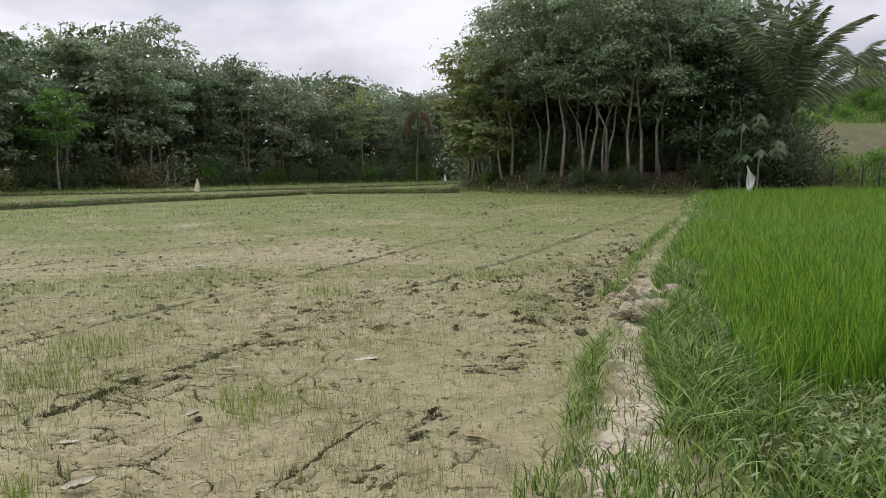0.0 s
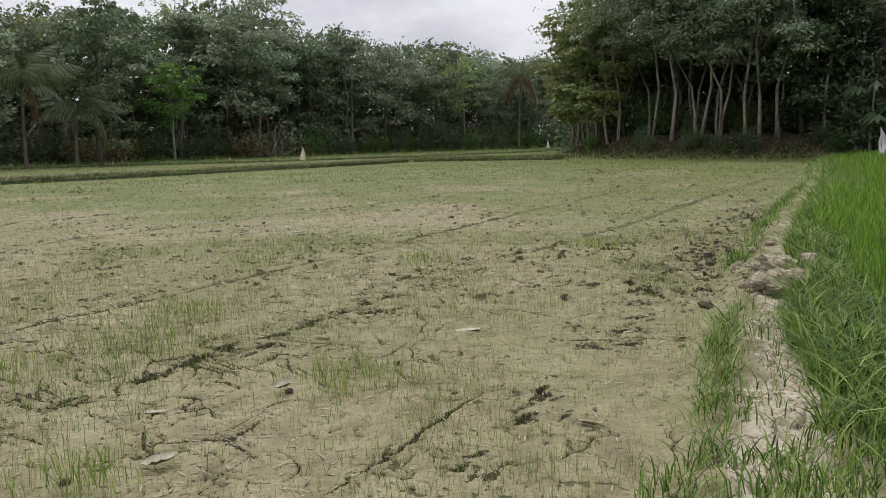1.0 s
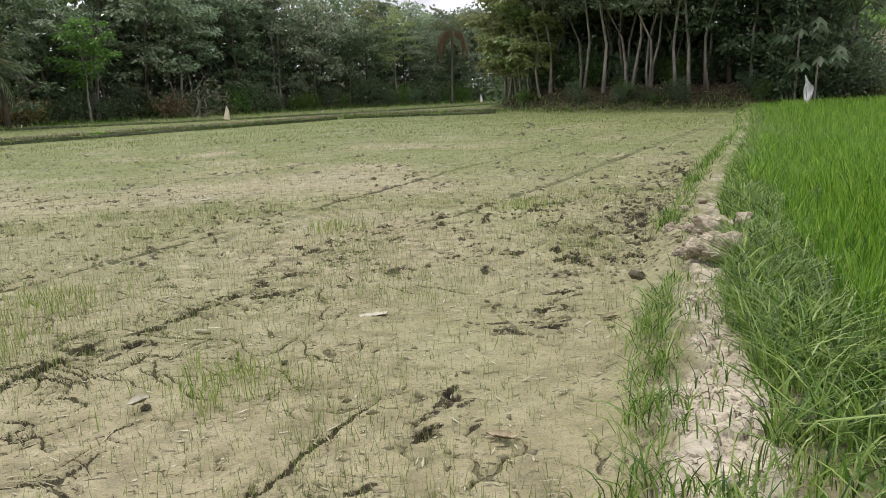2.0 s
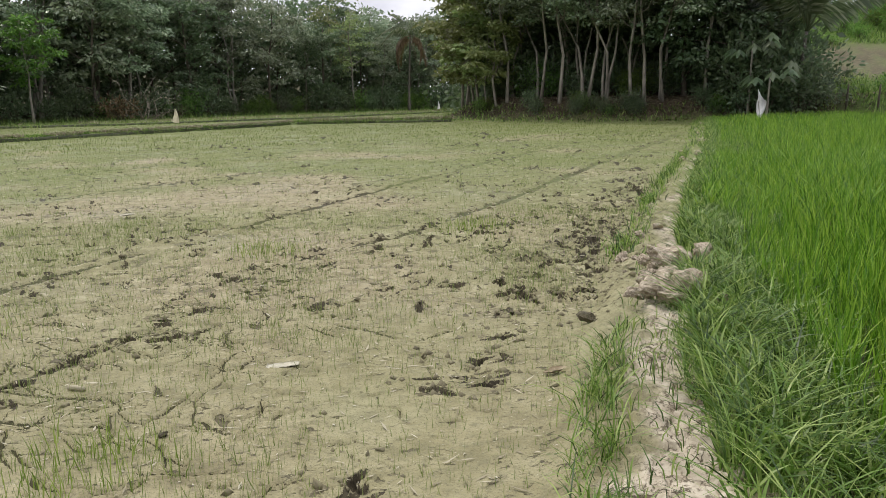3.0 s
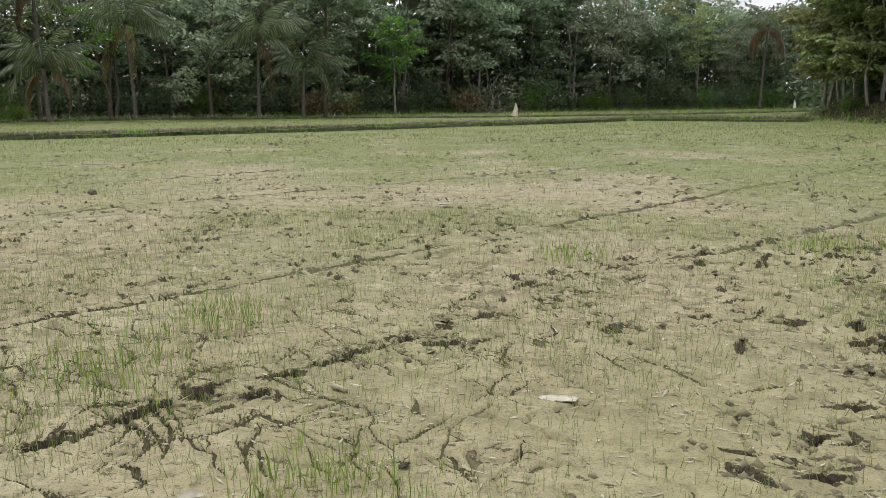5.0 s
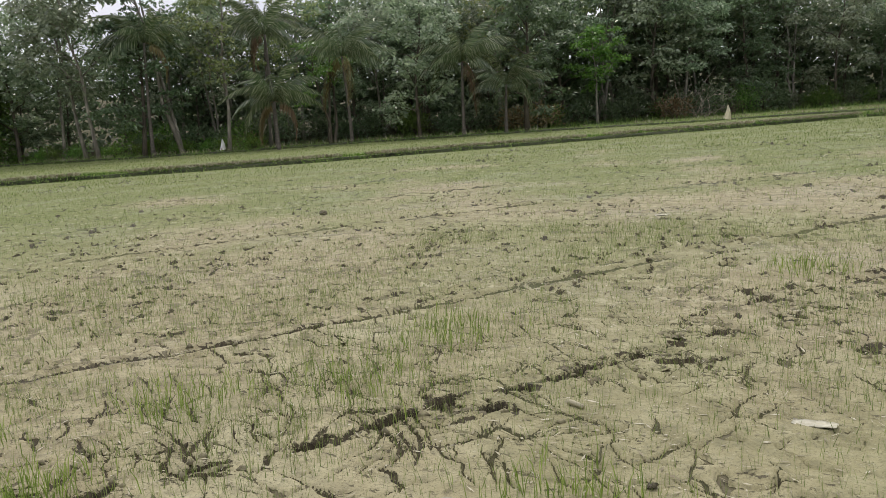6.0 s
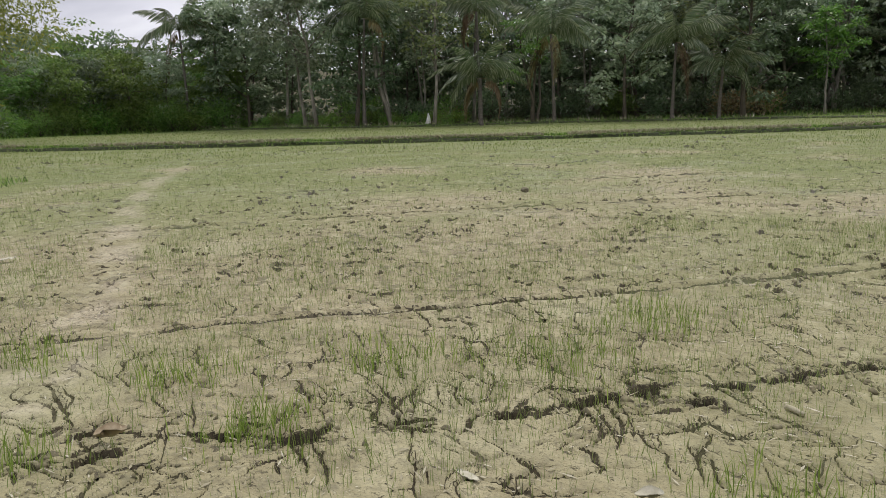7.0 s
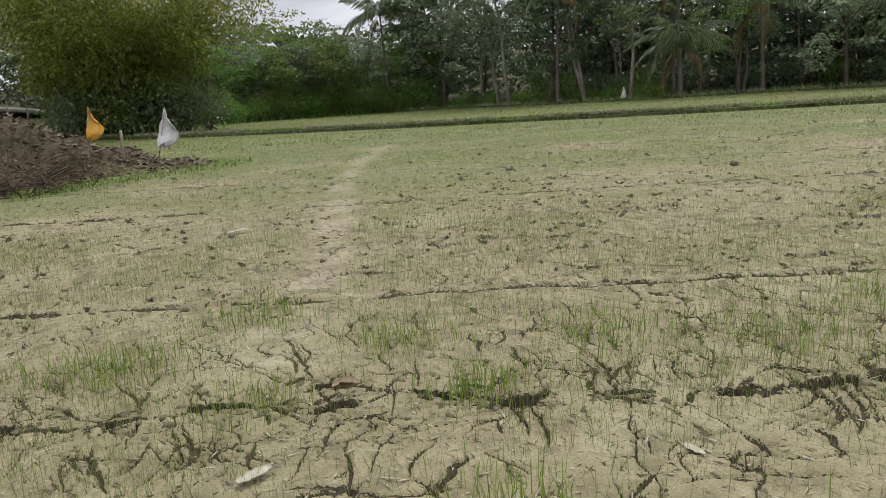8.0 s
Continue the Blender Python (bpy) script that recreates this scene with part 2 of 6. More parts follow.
M_GRASS = leaf_mat("bund_grass_blade", (0.03, 0.07, 0.01), (0.17, 0.31, 0.042), (0.44, 0.54, 0.16), 0.42, 0.4, 0.05)
M_WEED = leaf_mat("weed_leaf", (0.12, 0.19, 0.05), (0.22, 0.31, 0.10), (0.38, 0.44, 0.21), 0.5, 0.3, 0.05)
M_STRAW = leaf_mat("straw", (0.24, 0.20, 0.12), (0.40, 0.35, 0.23), (0.58, 0.53, 0.40), 0.7, 0.1, 0.02)
M_RUBBER = leaf_mat("rubber_leaf", (0.16, 0.22, 0.12), (0.29, 0.37, 0.21), (0.48, 0.54, 0.36), 0.34, 0.5, 0.12, 1.0)
M_DARK = leaf_mat("dark_leaf", (0.08, 0.125, 0.058), (0.135, 0.20, 0.092), (0.225, 0.295, 0.15), 0.36, 0.5, 0.12, 0.8)
M_LITTER = leaf_mat("fallen_leaf", (0.06, 0.042, 0.025), (0.14, 0.10, 0.06), (0.34, 0.27, 0.18), 0.7, 0.1, 0.02)
M_BRIGHT = leaf_mat("bright_leaf", (0.08, 0.17, 0.025), (0.15, 0.28, 0.047), (0.25, 0.39, 0.085), 0.42, 0.58)
M_PALE = leaf_mat("pale_leaf", (0.16, 0.21, 0.06), (0.25, 0.31, 0.1), (0.38, 0.42, 0.18), 0.5, 0.45)
M_SHRUB = leaf_mat("shrub_leaf", (0.085, 0.16, 0.028), (0.16, 0.275, 0.055), (0.27, 0.39, 0.105), 0.42, 0.58)
M_BAMBOO = leaf_mat("bamboo_leaf", (0.13, 0.185, 0.03), (0.26, 0.34, 0.058), (0.47, 0.53, 0.13), 0.5, 0.65)
M_FROND = leaf_mat("coconut_frond", (0.085, 0.125, 0.05), (0.15, 0.20, 0.09), (0.44, 0.47, 0.29), 0.27, 0.45, 0.08, 0.9)
M_BROWNFROND = leaf_mat("dry_frond", (0.12, 0.08, 0.035), (0.22, 0.16, 0.07), (0.34, 0.27, 0.13), 0.6, 0.2)
M_BARK = plain_mat("pale_bark", (0.13, 0.115, 0.09), (0.36, 0.33, 0.27), 6.0, 0.9, 0.6, 0.02, (1, 1, 0.25))
M_DARKBARK = plain_mat("dark_bark", (0.05, 0.042, 0.03), (0.15, 0.125, 0.09), 6.0, 0.9, 0.6, 0.02, (1, 1, 0.25))
M_DEADWOOD = plain_mat("dead_wood", (0.17, 0.14, 0.10), (0.42, 0.37, 0.29), 9.0, 0.9, 0.5, 0.01, (1, 1, 0.3))
M_BROWNTWIG = plain_mat("brown_twig", (0.06, 0.042, 0.026), (0.17, 0.12, 0.075), 9.0, 0.9, 0.5, 0.01)
M_PALMBARK = plain_mat("palm_bark", (0.06, 0.053, 0.042), (0.17, 0.15, 0.12), 5.0, 0.9, 0.6, 0.02, (0.4, 0.4, 3.0))
M_SACK = plain_mat("white_woven_sack", (0.66, 0.65, 0.62), (0.80, 0.79, 0.77), 14.0, 0.6, 0.35, 0.01)
M_SACKYEL = plain_mat("yellowed_sack", (0.55, 0.49, 0.30), (0.74, 0.69, 0.50), 14.0, 0.6, 0.35, 0.01)
M_SACKORA = plain_mat("orange_sack", (0.62, 0.30, 0.03), (0.78, 0.42, 0.06), 14.0, 0.6, 0.35, 0.01)
M_CLOD = plain_mat("dry_clod", (0.25, 0.195, 0.125), (0.68, 0.59, 0.45), 5.0, 0.95, 0.9, 0.04)
M_BROWNCLOD = plain_mat("brown_lump", (0.07, 0.052, 0.036), (0.20, 0.15, 0.105), 12.0, 0.95, 0.8, 0.02)
M_WETCLOD = plain_mat("wet_clod", (0.085, 0.071, 0.036), (0.21, 0.182, 0.10), 30.0, 0.8, 0.9, 0.03)
M_CRUMB = plain_mat("mud_crumb", (0.12, 0.103, 0.055), (0.26, 0.232, 0.13), 20.0, 0.8, 0.6, 0.01)
M_FOAM = plain_mat("weathered_foam", (0.36, 0.335, 0.23), (0.56, 0.53, 0.41), 30.0, 0.7, 0.3, 0.004)
M_DRYLEAF = plain_mat("dry_leaf", (0.28, 0.21, 0.12), (0.50, 0.42, 0.28), 22.0, 0.7, 0.3, 0.004)
M_CONCRETE = plain_mat("concrete", (0.42, 0.41, 0.39), (0.58, 0.57, 0.54), 1.5, 0.85, 0.2, 0.01)


# ---- mesh helpers ----
class Geo:
    """Collects vertices and faces of any side count."""

    def __init__(self):
        self.v, self.f, self.n = [], [], 0

    def add(self, v, *faces):
        v = np.asarray(v, float).reshape(-1, 3)
        for f in faces:
            f = np.asarray(f, int)
            if len(f):
                self.f.append(f + self.n)
        self.v.append(v)
        self.n += len(v)

    def mesh(self, name, mat, smooth=False):
        v = np.concatenate(self.v)
        me = bpy.data.meshes.new(name)
        me.vertices.add(len(v))
        me.vertices.foreach_set("co", v.astype(np.float32).ravel())
        idx = np.concatenate([f.ravel() for f in self.f]).astype(np.int32)
        tot = np.concatenate([np.full(len(f), f.shape[1]) for f in self.f]).astype(np.int32)
        me.loops.add(len(idx))
        me.loops.foreach_set("vertex_index", idx)
        me.polygons.add(len(tot))
        me.polygons.foreach_set("loop_start", np.concatenate([[0], np.cumsum(tot)[:-1]]).astype(np.int32))
        if smooth:
            me.polygons.foreach_set("use_smooth", np.ones(len(tot), bool))
        me.materials.append(mat)
        me.update(calc_edges=True)
        return me


def part(name, geo, mat, parent, label="", smooth=False):
    ob = new(name, geo if isinstance(geo, bpy.types.Mesh) else geo.mesh(name, mat, smooth))
    ob.parent = parent
    return tagged(ob, label)


def tube(geo, path, radii, sides=6):
    path, radii = np.asarray(path, float), np.asarray(radii, float)
    n = len(path)
    tan = np.gradient(path, axis=0)
    tan /= np.linalg.norm(tan, axis=1)[:, None] + 1e-9
    ref = np.where(np.abs(tan[:, 2:3]) > 0.9, np.array([[1.0, 0, 0]]), np.array([[0, 0, 1.0]]))
    a = np.cross(tan, ref)
    a /= np.linalg.norm(a, axis=1)[:, None] + 1e-9
    b = np.cross(tan, a)
    th = np.arange(sides) * 2 * np.pi / sides
    v = path[:, None] + radii[:, None, None] * (np.cos(th)[None, :, None] * a[:, None] + np.sin(th)[None, :, None] * b[:, None])
    i, j = np.meshgrid(np.arange(n - 1), np.arange(sides), indexing="ij")
    j2 = (j + 1) % sides
    q = np.stack([i * sides + j, i * sides + j2, (i + 1) * sides + j2, (i + 1) * sides + j], -1).reshape(-1, 4)
    geo.add(v, q, np.arange(sides)[None, ::-1], np.arange(sides)[None] + (n - 1) * sides)


def leaves(geo, base, axis, side, length, width):
    """Rhombic leaves, slightly folded along the midrib."""
    base, axis, side = (np.asarray(k, float) for k in (base, axis, side))
    axis /= np.linalg.norm(axis, axis=1)[:, None] + 1e-9
    side -= axis * np.sum(axis * side, 1)[:, None]
    side /= np.linalg.norm(side, axis=1)[:, None] + 1e-9
    L, W = length[:, None], width[:, None]
    m = base + axis * L * 0.45
    v = np.stack([base, m + side * W * 0.5, base + axis * L, m - side * W * 0.5], 1)
    k = np.arange(len(base))[:, None] * 4
    geo.add(v, k + np.arange(4)[None])


def blades(geo, p, height, width, lean, segs, rng, droop=0.0):
    """Grass blades on the points p: flat, tapered, bent over."""
    n = len(p)
    ang, face = rng.uniform(0, 2 * np.pi, n), rng.uniform(0, np.pi, n)
    d = np.stack([np.cos(ang), np.sin(ang), np.zeros(n)], 1)
    s = np.stack([np.cos(face), np.sin(face), np.zeros(n)], 1) * (width * 0.5)[:, None]
    up = np.array([[0, 0, 1.0]])
    off = lambda k: d * (height * lean * k * k)[:, None] + up * (height * (k - droop * k ** 3))[:, None]
    if segs == 1:
        v = np.stack([p - s, p + s, p + off(1.0)], 1)
        geo.add(v, np.arange(n)[:, None] * 3 + np.arange(3)[None])
        return
    if segs == 2:
        v = np.stack([p - s * 0.8, p + s * 0.8, p + off(0.55) + s, p + off(0.55) - s, p + off(1.0)], 1)
        k = np.arange(n)[:, None] * 5
        geo.add(v, k + np.array([[0, 1, 2, 3]]), k + np.array([[3, 2, 4]]))
        return
    v = np.stack([p - s * 0.7, p + s * 0.7, p + off(0.4) + s, p + off(0.4) - s, p + off(0.75) + s * 0.75, p + off(0.75) - s * 0.75, p + off(1.0)], 1)
    k = np.arange(n)[:, None] * 7
    geo.add(v, k + np.array([[0, 1, 2, 3], ]), k + np.array([[3, 2, 4, 5]]), k + np.array([[5, 4, 6]]))


def hash2(ix, iy, seed=0):
    h = (ix.astype(np.int64) * 374761393 + iy.astype(np.int64) * 668265263 + seed * 974711) & 0x7FFFFFFF
    h = ((h ^ (h >> 13)) * 1274126177) & 0x7FFFFFFF
    return ((h ^ (h >> 16)) & 0xFFFFF) / float(0xFFFFF)


def vnoise(x, y, seed=0):
    ix, iy = np.floor(x), np.floor(y)
    fx, fy = x - ix, y - iy
    fx, fy = fx * fx * (3 - 2 * fx), fy * fy * (3 - 2 * fy)
    a, b = hash2(ix, iy, seed), hash2(ix + 1, iy, seed)
    c, d = hash2(ix, iy + 1, seed), hash2(ix + 1, iy + 1, seed)
    return (a * (1 - fx) + b * fx) * (1 - fy) + (c * (1 - fx) + d * fx) * fy


def fbm(x, y, octaves=4, seed=0):
    tot, amp, s = 0.0, 0.5, 0.0
    for k in range(octaves):
        tot = tot + amp * vnoise(x * 2 ** k, y * 2 ** k, seed + k)
        s += amp
        amp *= 0.5
    return tot / s


def smooth(lo, hi, v):
    t = np.clip((v - lo) / (hi - lo), 0, 1)
    return t * t * (3 - 2 * t)


def line_dist(x, y, pts):
    """Distance to a polyline."""
    best = np.full(np.shape(x), 1e9)
    for (ax, ay), (bx, by) in zip(pts[:-1], pts[1:]):
        dx, dy = bx - ax, by - ay
        t = np.clip(((x - ax) * dx + (y - ay) * dy) / (dx * dx + dy * dy), 0, 1)
        best = np.minimum(best, np.hypot(x - ax - t * dx, y - ay - t * dy))
    return best


def signed_dist(x, y, pts):
    """Distance to a polyline, negative on its left."""
    best, sgn = np.full(np.shape(x), 1e9), np.zeros(np.shape(x))
    for (ax, ay), (bx, by) in zip(pts[:-1], pts[1:]):
        ex, ey = bx - ax, by - ay
        t = np.clip(((x - ax) * ex + (y - ay) * ey) / (ex * ex + ey * ey), 0, 1)
        d = np.hypot(x - ax - t * ex, y - ay - t * ey)
        sgn = np.where(d < best, np.sign((x - ax) * ey - (y - ay) * ex), sgn)
        best = np.minimum(best, d)
    return best * sgn


def inside_dist(x, y, poly):
    """Signed distance to a closed polygon, positive inside."""
    d = line_dist(x, y, poly + poly[:1])
    ins = np.zeros(np.shape(x), bool)
    for (ax, ay), (bx, by) in zip(poly, poly[1:] + poly[:1]):
        if ay != by:
            ins ^= ((ay > y) != (by > y)) & (x < (bx - ax) * (y - ay) / (by - ay) + ax)
    return np.where(ins, d, -d)


# ---- plan of the land ----
PATH_Y = [-40, 2.85, 4.95, 5.85, 8.85, 11.05, 22.5, 41, 60]
PATH_X = [-18.5, 1.36, 2.2, 2.58, 4.0, 5.08, 11.3, 20.6, 30]
MAIN_BUND = [(-60, 0), (-44, 9.5), (-34, 16.5), (-26.5, 22.8), (-19.5, 28.8), (-14.2, 34.8), (-9.7, 40), (-5, 46), (-1.8, 50.3)]
FAR_BUND = [(-1.8, 50.3), (4, 50.6), (8.5, 49.9)]
SECOND_BUND = [(-66, 32), (-54, 36.5), (-43.5, 40.8), (-32, 49.5), (-22, 54), (-12, 57.5), (-2, 64), (8, 74), (18, 84)]
GROVE = [(8.3, 55), (9.0, 51.8), (11, 48), (13.9, 45), (17, 43), (20.8, 41.2), (25, 39), (33, 36), (60, 24), (140, 0), (160, 160), (60, 150), (30, 105), (14, 75)]
FOREST = [(30, 118), (18, 104), (6, 93), (-4, 87), (-14, 79), (-24, 68), (-33, 57.5), (-45, 49), (-56, 41), (-64, 35), (-66, 20), (-60, 15), (-55, 9), (-52, 0), (-60, -40), (-240, -60), (-240, 240), (60, 240)]
TRACKS = [
    [(-8.5, -1.5), (-6.4, 1.75), (-5.45, 3.25), (-4.45, 4.98), (-3.73, 5.97), (-2.75, 7.7), (-2.05, 8.85), (-1.25, 10.2), (-0.18, 12.1), (1.56, 15.1), (4.9, 20.9), (9.6, 27.6), (18, 39)],
    [(0.2, 9.2), (1.21, 10.2), (3.06, 12.7), (7.6, 20.1), (12.3, 27.2), (19, 37.5)],
    [(-14.5, -1), (-12.7, 1.8), (-11.2, 4), (-10, 6.05), (-8.9, 7.9), (-7.7, 9.95), (-6.2, 12), (-3.8, 15.4), (-1.9, 17.8), (2.6, 22.8), (9, 31), (14, 38)],
    [(-17, 2), (-14, 7), (-11.5, 11), (-8, 16), (-4, 21), (1, 27), (6, 34)],
    [(-21, 5), (-18, 9.5), (-14, 15), (-9, 21), (-3, 29), (3, 37)],
]
PALE_TRACK = [(-4.1, 3.2), (-6.1, 4.3), (-9.2, 5.75), (-12.3, 7.1), (-16.9, 9.6), (-21, 12.5)]
MOUND = ((-20.6, 6.0), (-22.5, -9.0))
# deep footprints in the line across the field: x, y, half length, half width, heading
FOOTPRINTS = [
    (-3.86, 1.72, 0.12, 0.06, 60), (-3.57, 2.21, 0.12, 0.045, 90), (-3.44, 2.70, 0.15, 0.04, 66), (-3.05, 3.17, 0.12, 0.05, 75), (-3.37, 3.24, 0.08, 0.045, 87), (-2.86, 3.66, 0.16, 0.035, 43),
    (-2.52, 3.96, 0.12, 0.06, 70), (-2.28, 4.38, 0.14, 0.035, 60), (-1.97, 4.81, 0.10, 0.05, 73), (-1.77, 5.22, 0.16, 0.055, 64), (-1.64, 5.55, 0.15, 0.06, 80), (-1.34, 5.58, 0.11, 0.055, 80),
    (-1.33, 5.92, 0.12, 0.05, 65), (-1.17, 6.25, 0.23, 0.05, 64), (-0.87, 6.68, 0.09, 0.05, 60), (-0.67, 6.67, 0.10, 0.055, 40), (-0.74, 7.00, 0.06, 0.06, 30), (-0.55, 7.38, 0.08, 0.05, 55),
]
# single holes trodden nearer the bund
HOLES = [
    (-0.09, 7.92, 0.08, 0.05, 20), (0.05, 8.24, 0.09, 0.07, 31), (0.36, 7.30, 0.15, 0.05, 39), (0.42, 8.78, 0.2, 0.06, 60), (0.91, 7.73, 0.15, 0.05, 15), (1.50, 7.69, 0.12, 0.06, 17), (2.12, 7.90, 0.21, 0.04, 6),
    (1.99, 7.18, 0.13, 0.05, -70), (1.81, 6.78, 0.08, 0.04, 46), (1.60, 6.23, 0.08, 0.05, 17), (1.36, 5.79, 0.1, 0.045, 61), (1.05, 5.34, 0.1, 0.05, -57), (1.33, 5.41, 0.12, 0.04, 19), (2.85, 7.93, 0.16, 0.05, 20),
    (-0.43, 8.32, 0.16, 0.05, 70), (-3.46, 5.82, 0.08, 0.05, 29), (0.03, 3.39, 0.08, 0.04, 50), (0.42, 4.02, 0.10, 0.05, 40), (0.56, 4.43, 0.10, 0.04, 70),
]
CRACKS = [
    [(-2.02, 4.47), (-2.05, 4.63), (-2.09, 4.81)], [(-1.86, 4.83), (-1.88, 5.14)], [(-2.83, 4.64), (-2.58, 4.56), (-2.38, 4.47)], [(-3.23, 4.37), (-2.88, 4.25)], [(-3.62, 4.33), (-3.27, 4.21)],
    [(-3.03, 4.96), (-2.77, 4.80)], [(-2.75, 5.42), (-2.52, 5.21)], [(-1.46, 5.08), (-1.25, 4.96), (-1.05, 4.82)], [(-1.48, 4.77), (-1.27, 4.62)], [(-1.28, 5.44), (-1.01, 5.28)], [(-0.52, 5.75), (-0.42, 5.58)],
    [(-0.24, 5.98), (-0.08, 5.95), (0.0, 6.15)], [(0.49, 6.75), (0.70, 6.62), (0.89, 6.38)], [(-3.32, 2.08), (-3.07, 2.07), (-2.86, 2.07)], [(-2.84, 2.29), (-3.04, 2.59)], [(-2.03, 3.21), (-2.21, 3.44)],
    [(-2.33, 3.92), (-2.08, 3.77)], [(-4.37, 3.35), (-4.09, 3.33), (-3.45, 3.23)], [(-0.55, 3.15), (-0.34, 3.49), (0.03, 4.17), (0.25, 4.5)], [(-1.62, 3.74), (-1.15, 3.80), (-1.0, 4.1)],
]


def path_off(x, y):
    """Distance to the right of the line of the trodden bund."""
    return (x - np.interp(y, PATH_Y, PATH_X)) * 0.893


def mound_at(x, y):
    (ax, ay), (bx, by) = MOUND
    dx, dy = bx - ax, by - ay
    run = math.hypot(dx, dy)
    t = np.clip(((x - ax) * dx + (y - ay) * dy) / run ** 2, 0, 1)
    d = np.hypot(x - ax - t * dx, y - ay - t * dy)
    r = 1.2 + 0.62 * np.minimum(t * run, 9)
    h = 0.16 + 0.30 * np.minimum(t * run, 4.4)
    return h * smooth(0, 0.75, 1 - d / r), d / r


def pit(x, y, z, cx, cy, lx, wy, turn, depth, lip, hole=None):
    """A hole with a ragged steep wall and a slightly raised lip."""
    m = np.abs(x - cx) < 0.5
    if not m.any():
        return
    px, py = x[m] - cx, y[m] - cy
    c, s = math.cos(turn), math.sin(turn)
    a, b = px * c + py * s, -px * s + py * c
    b = b + 0.35 * wy * np.sin(a / lx * 2.2 + cx * 9)
    d = np.hypot(a / lx, b / wy) + 1.05 * (fbm(x[m] * 17, y[m] * 17, 3, 5) - 0.5) + 0.35 * (fbm(x[m] * 5, y[m] * 5, 2, 6) - 0.5)
    z[m] += -depth * smooth(0, 0.34, 1 - d) * (0.75 + 0.5 * fbm(x[m] * 22, y[m] * 22, 2, 8)) + lip * np.exp(-((d - 1.18) / 0.26) ** 2) * (0.4 + 1.2 * fbm(x[m] * 9, y[m] * 9, 2, 9))
    if hole is not None:
        hole[m] = np.maximum(hole[m], np.clip(1 - d, -1, 1))


rp = np.random.RandomState(4)
PITS = []
for k, (cx, cy, lx, wy, turn) in enumerate(FOOTPRINTS + HOLES):
    deep = 1.0 if k < len(FOOTPRINTS) else 0.65
    PITS.append((cx, cy, lx * (1.05 if k < len(FOOTPRINTS) else 0.85), wy * (1.0 if k < len(FOOTPRINTS) else 0.65), math.radians(turn), deep * rp.uniform(0.045, 0.07), 0.006))
    for _ in range(2 if k < len(FOOTPRINTS) else 4):      # broken crust beside each
        PITS.append((cx + rp.normal(0, 0.10), cy + rp.normal(0, 0.10), rp.uniform(0.04, 0.09), rp.uniform(0.012, 0.026), math.radians(turn) + rp.uniform(-0.7, 0.7), rp.uniform(0.01, 0.02), 0.003))


def in_mud(cx, cy, off=0.8):
    return cx < np.interp(cy, PATH_Y, PATH_X) - off and line_dist(np.array([cx]), np.array([cy]), MAIN_BUND)[0] > 1.5


# wandering rows of old footprints over the open field
while len(PITS) < 3000:
    reach, way = 6.8 + 26 * rp.rand() ** 1.3, math.radians(rp.uniform(-96, 28))
    cx, cy, way = 0.4 + reach * math.sin(way), 1.4 + reach * math.cos(way), rp.uniform(0, 6.3)
    for _ in range(rp.randint(2, 9)):
        cx, cy, way = cx + 0.42 * math.cos(way), cy + 0.42 * math.sin(way), way + rp.normal(0, 0.35)
        if in_mud(cx, cy) and math.hypot(cx - 0.4, cy - 1.4) > 6.4:
            far = 0.72 + 0.055 * max(0, math.hypot(cx, cy) - 6)
            PITS.append((cx + rp.normal(0, 0.07), cy + rp.normal(0, 0.07), far * (0.04 + 0.10 * rp.rand() ** 1.6), far * rp.uniform(0.016, 0.042), way + rp.normal(0, 0.5), rp.uniform(0.02, 0.05), far * rp.uniform(0.010, 0.034)))
# trodden mud beside the bund
while len(PITS) < 3180:
    cy = rp.uniform(7.0, 15)
    cx = float(np.interp(cy, PATH_Y, PATH_X)) - 0.55 - abs(rp.normal(0, 0.75))
    PITS.append((cx, cy, rp.uniform(0.05, 0.14), rp.uniform(0.02, 0.045), rp.uniform(0, 3.1), rp.uniform(0.03, 0.06), rp.uniform(0.012, 0.028)))


def crack_line(rng, x, y, way, length, bends=0.55):
    """A wavering drying crack as a polyline."""
    pts = [(x, y)]
    n = max(3, int(length / 0.055))
    for _ in range(n):
        way += rng.normal(0, bends)
        x, y = x + length / n * math.cos(way), y + length / n * math.sin(way)
        pts.append((x, y))
    return pts


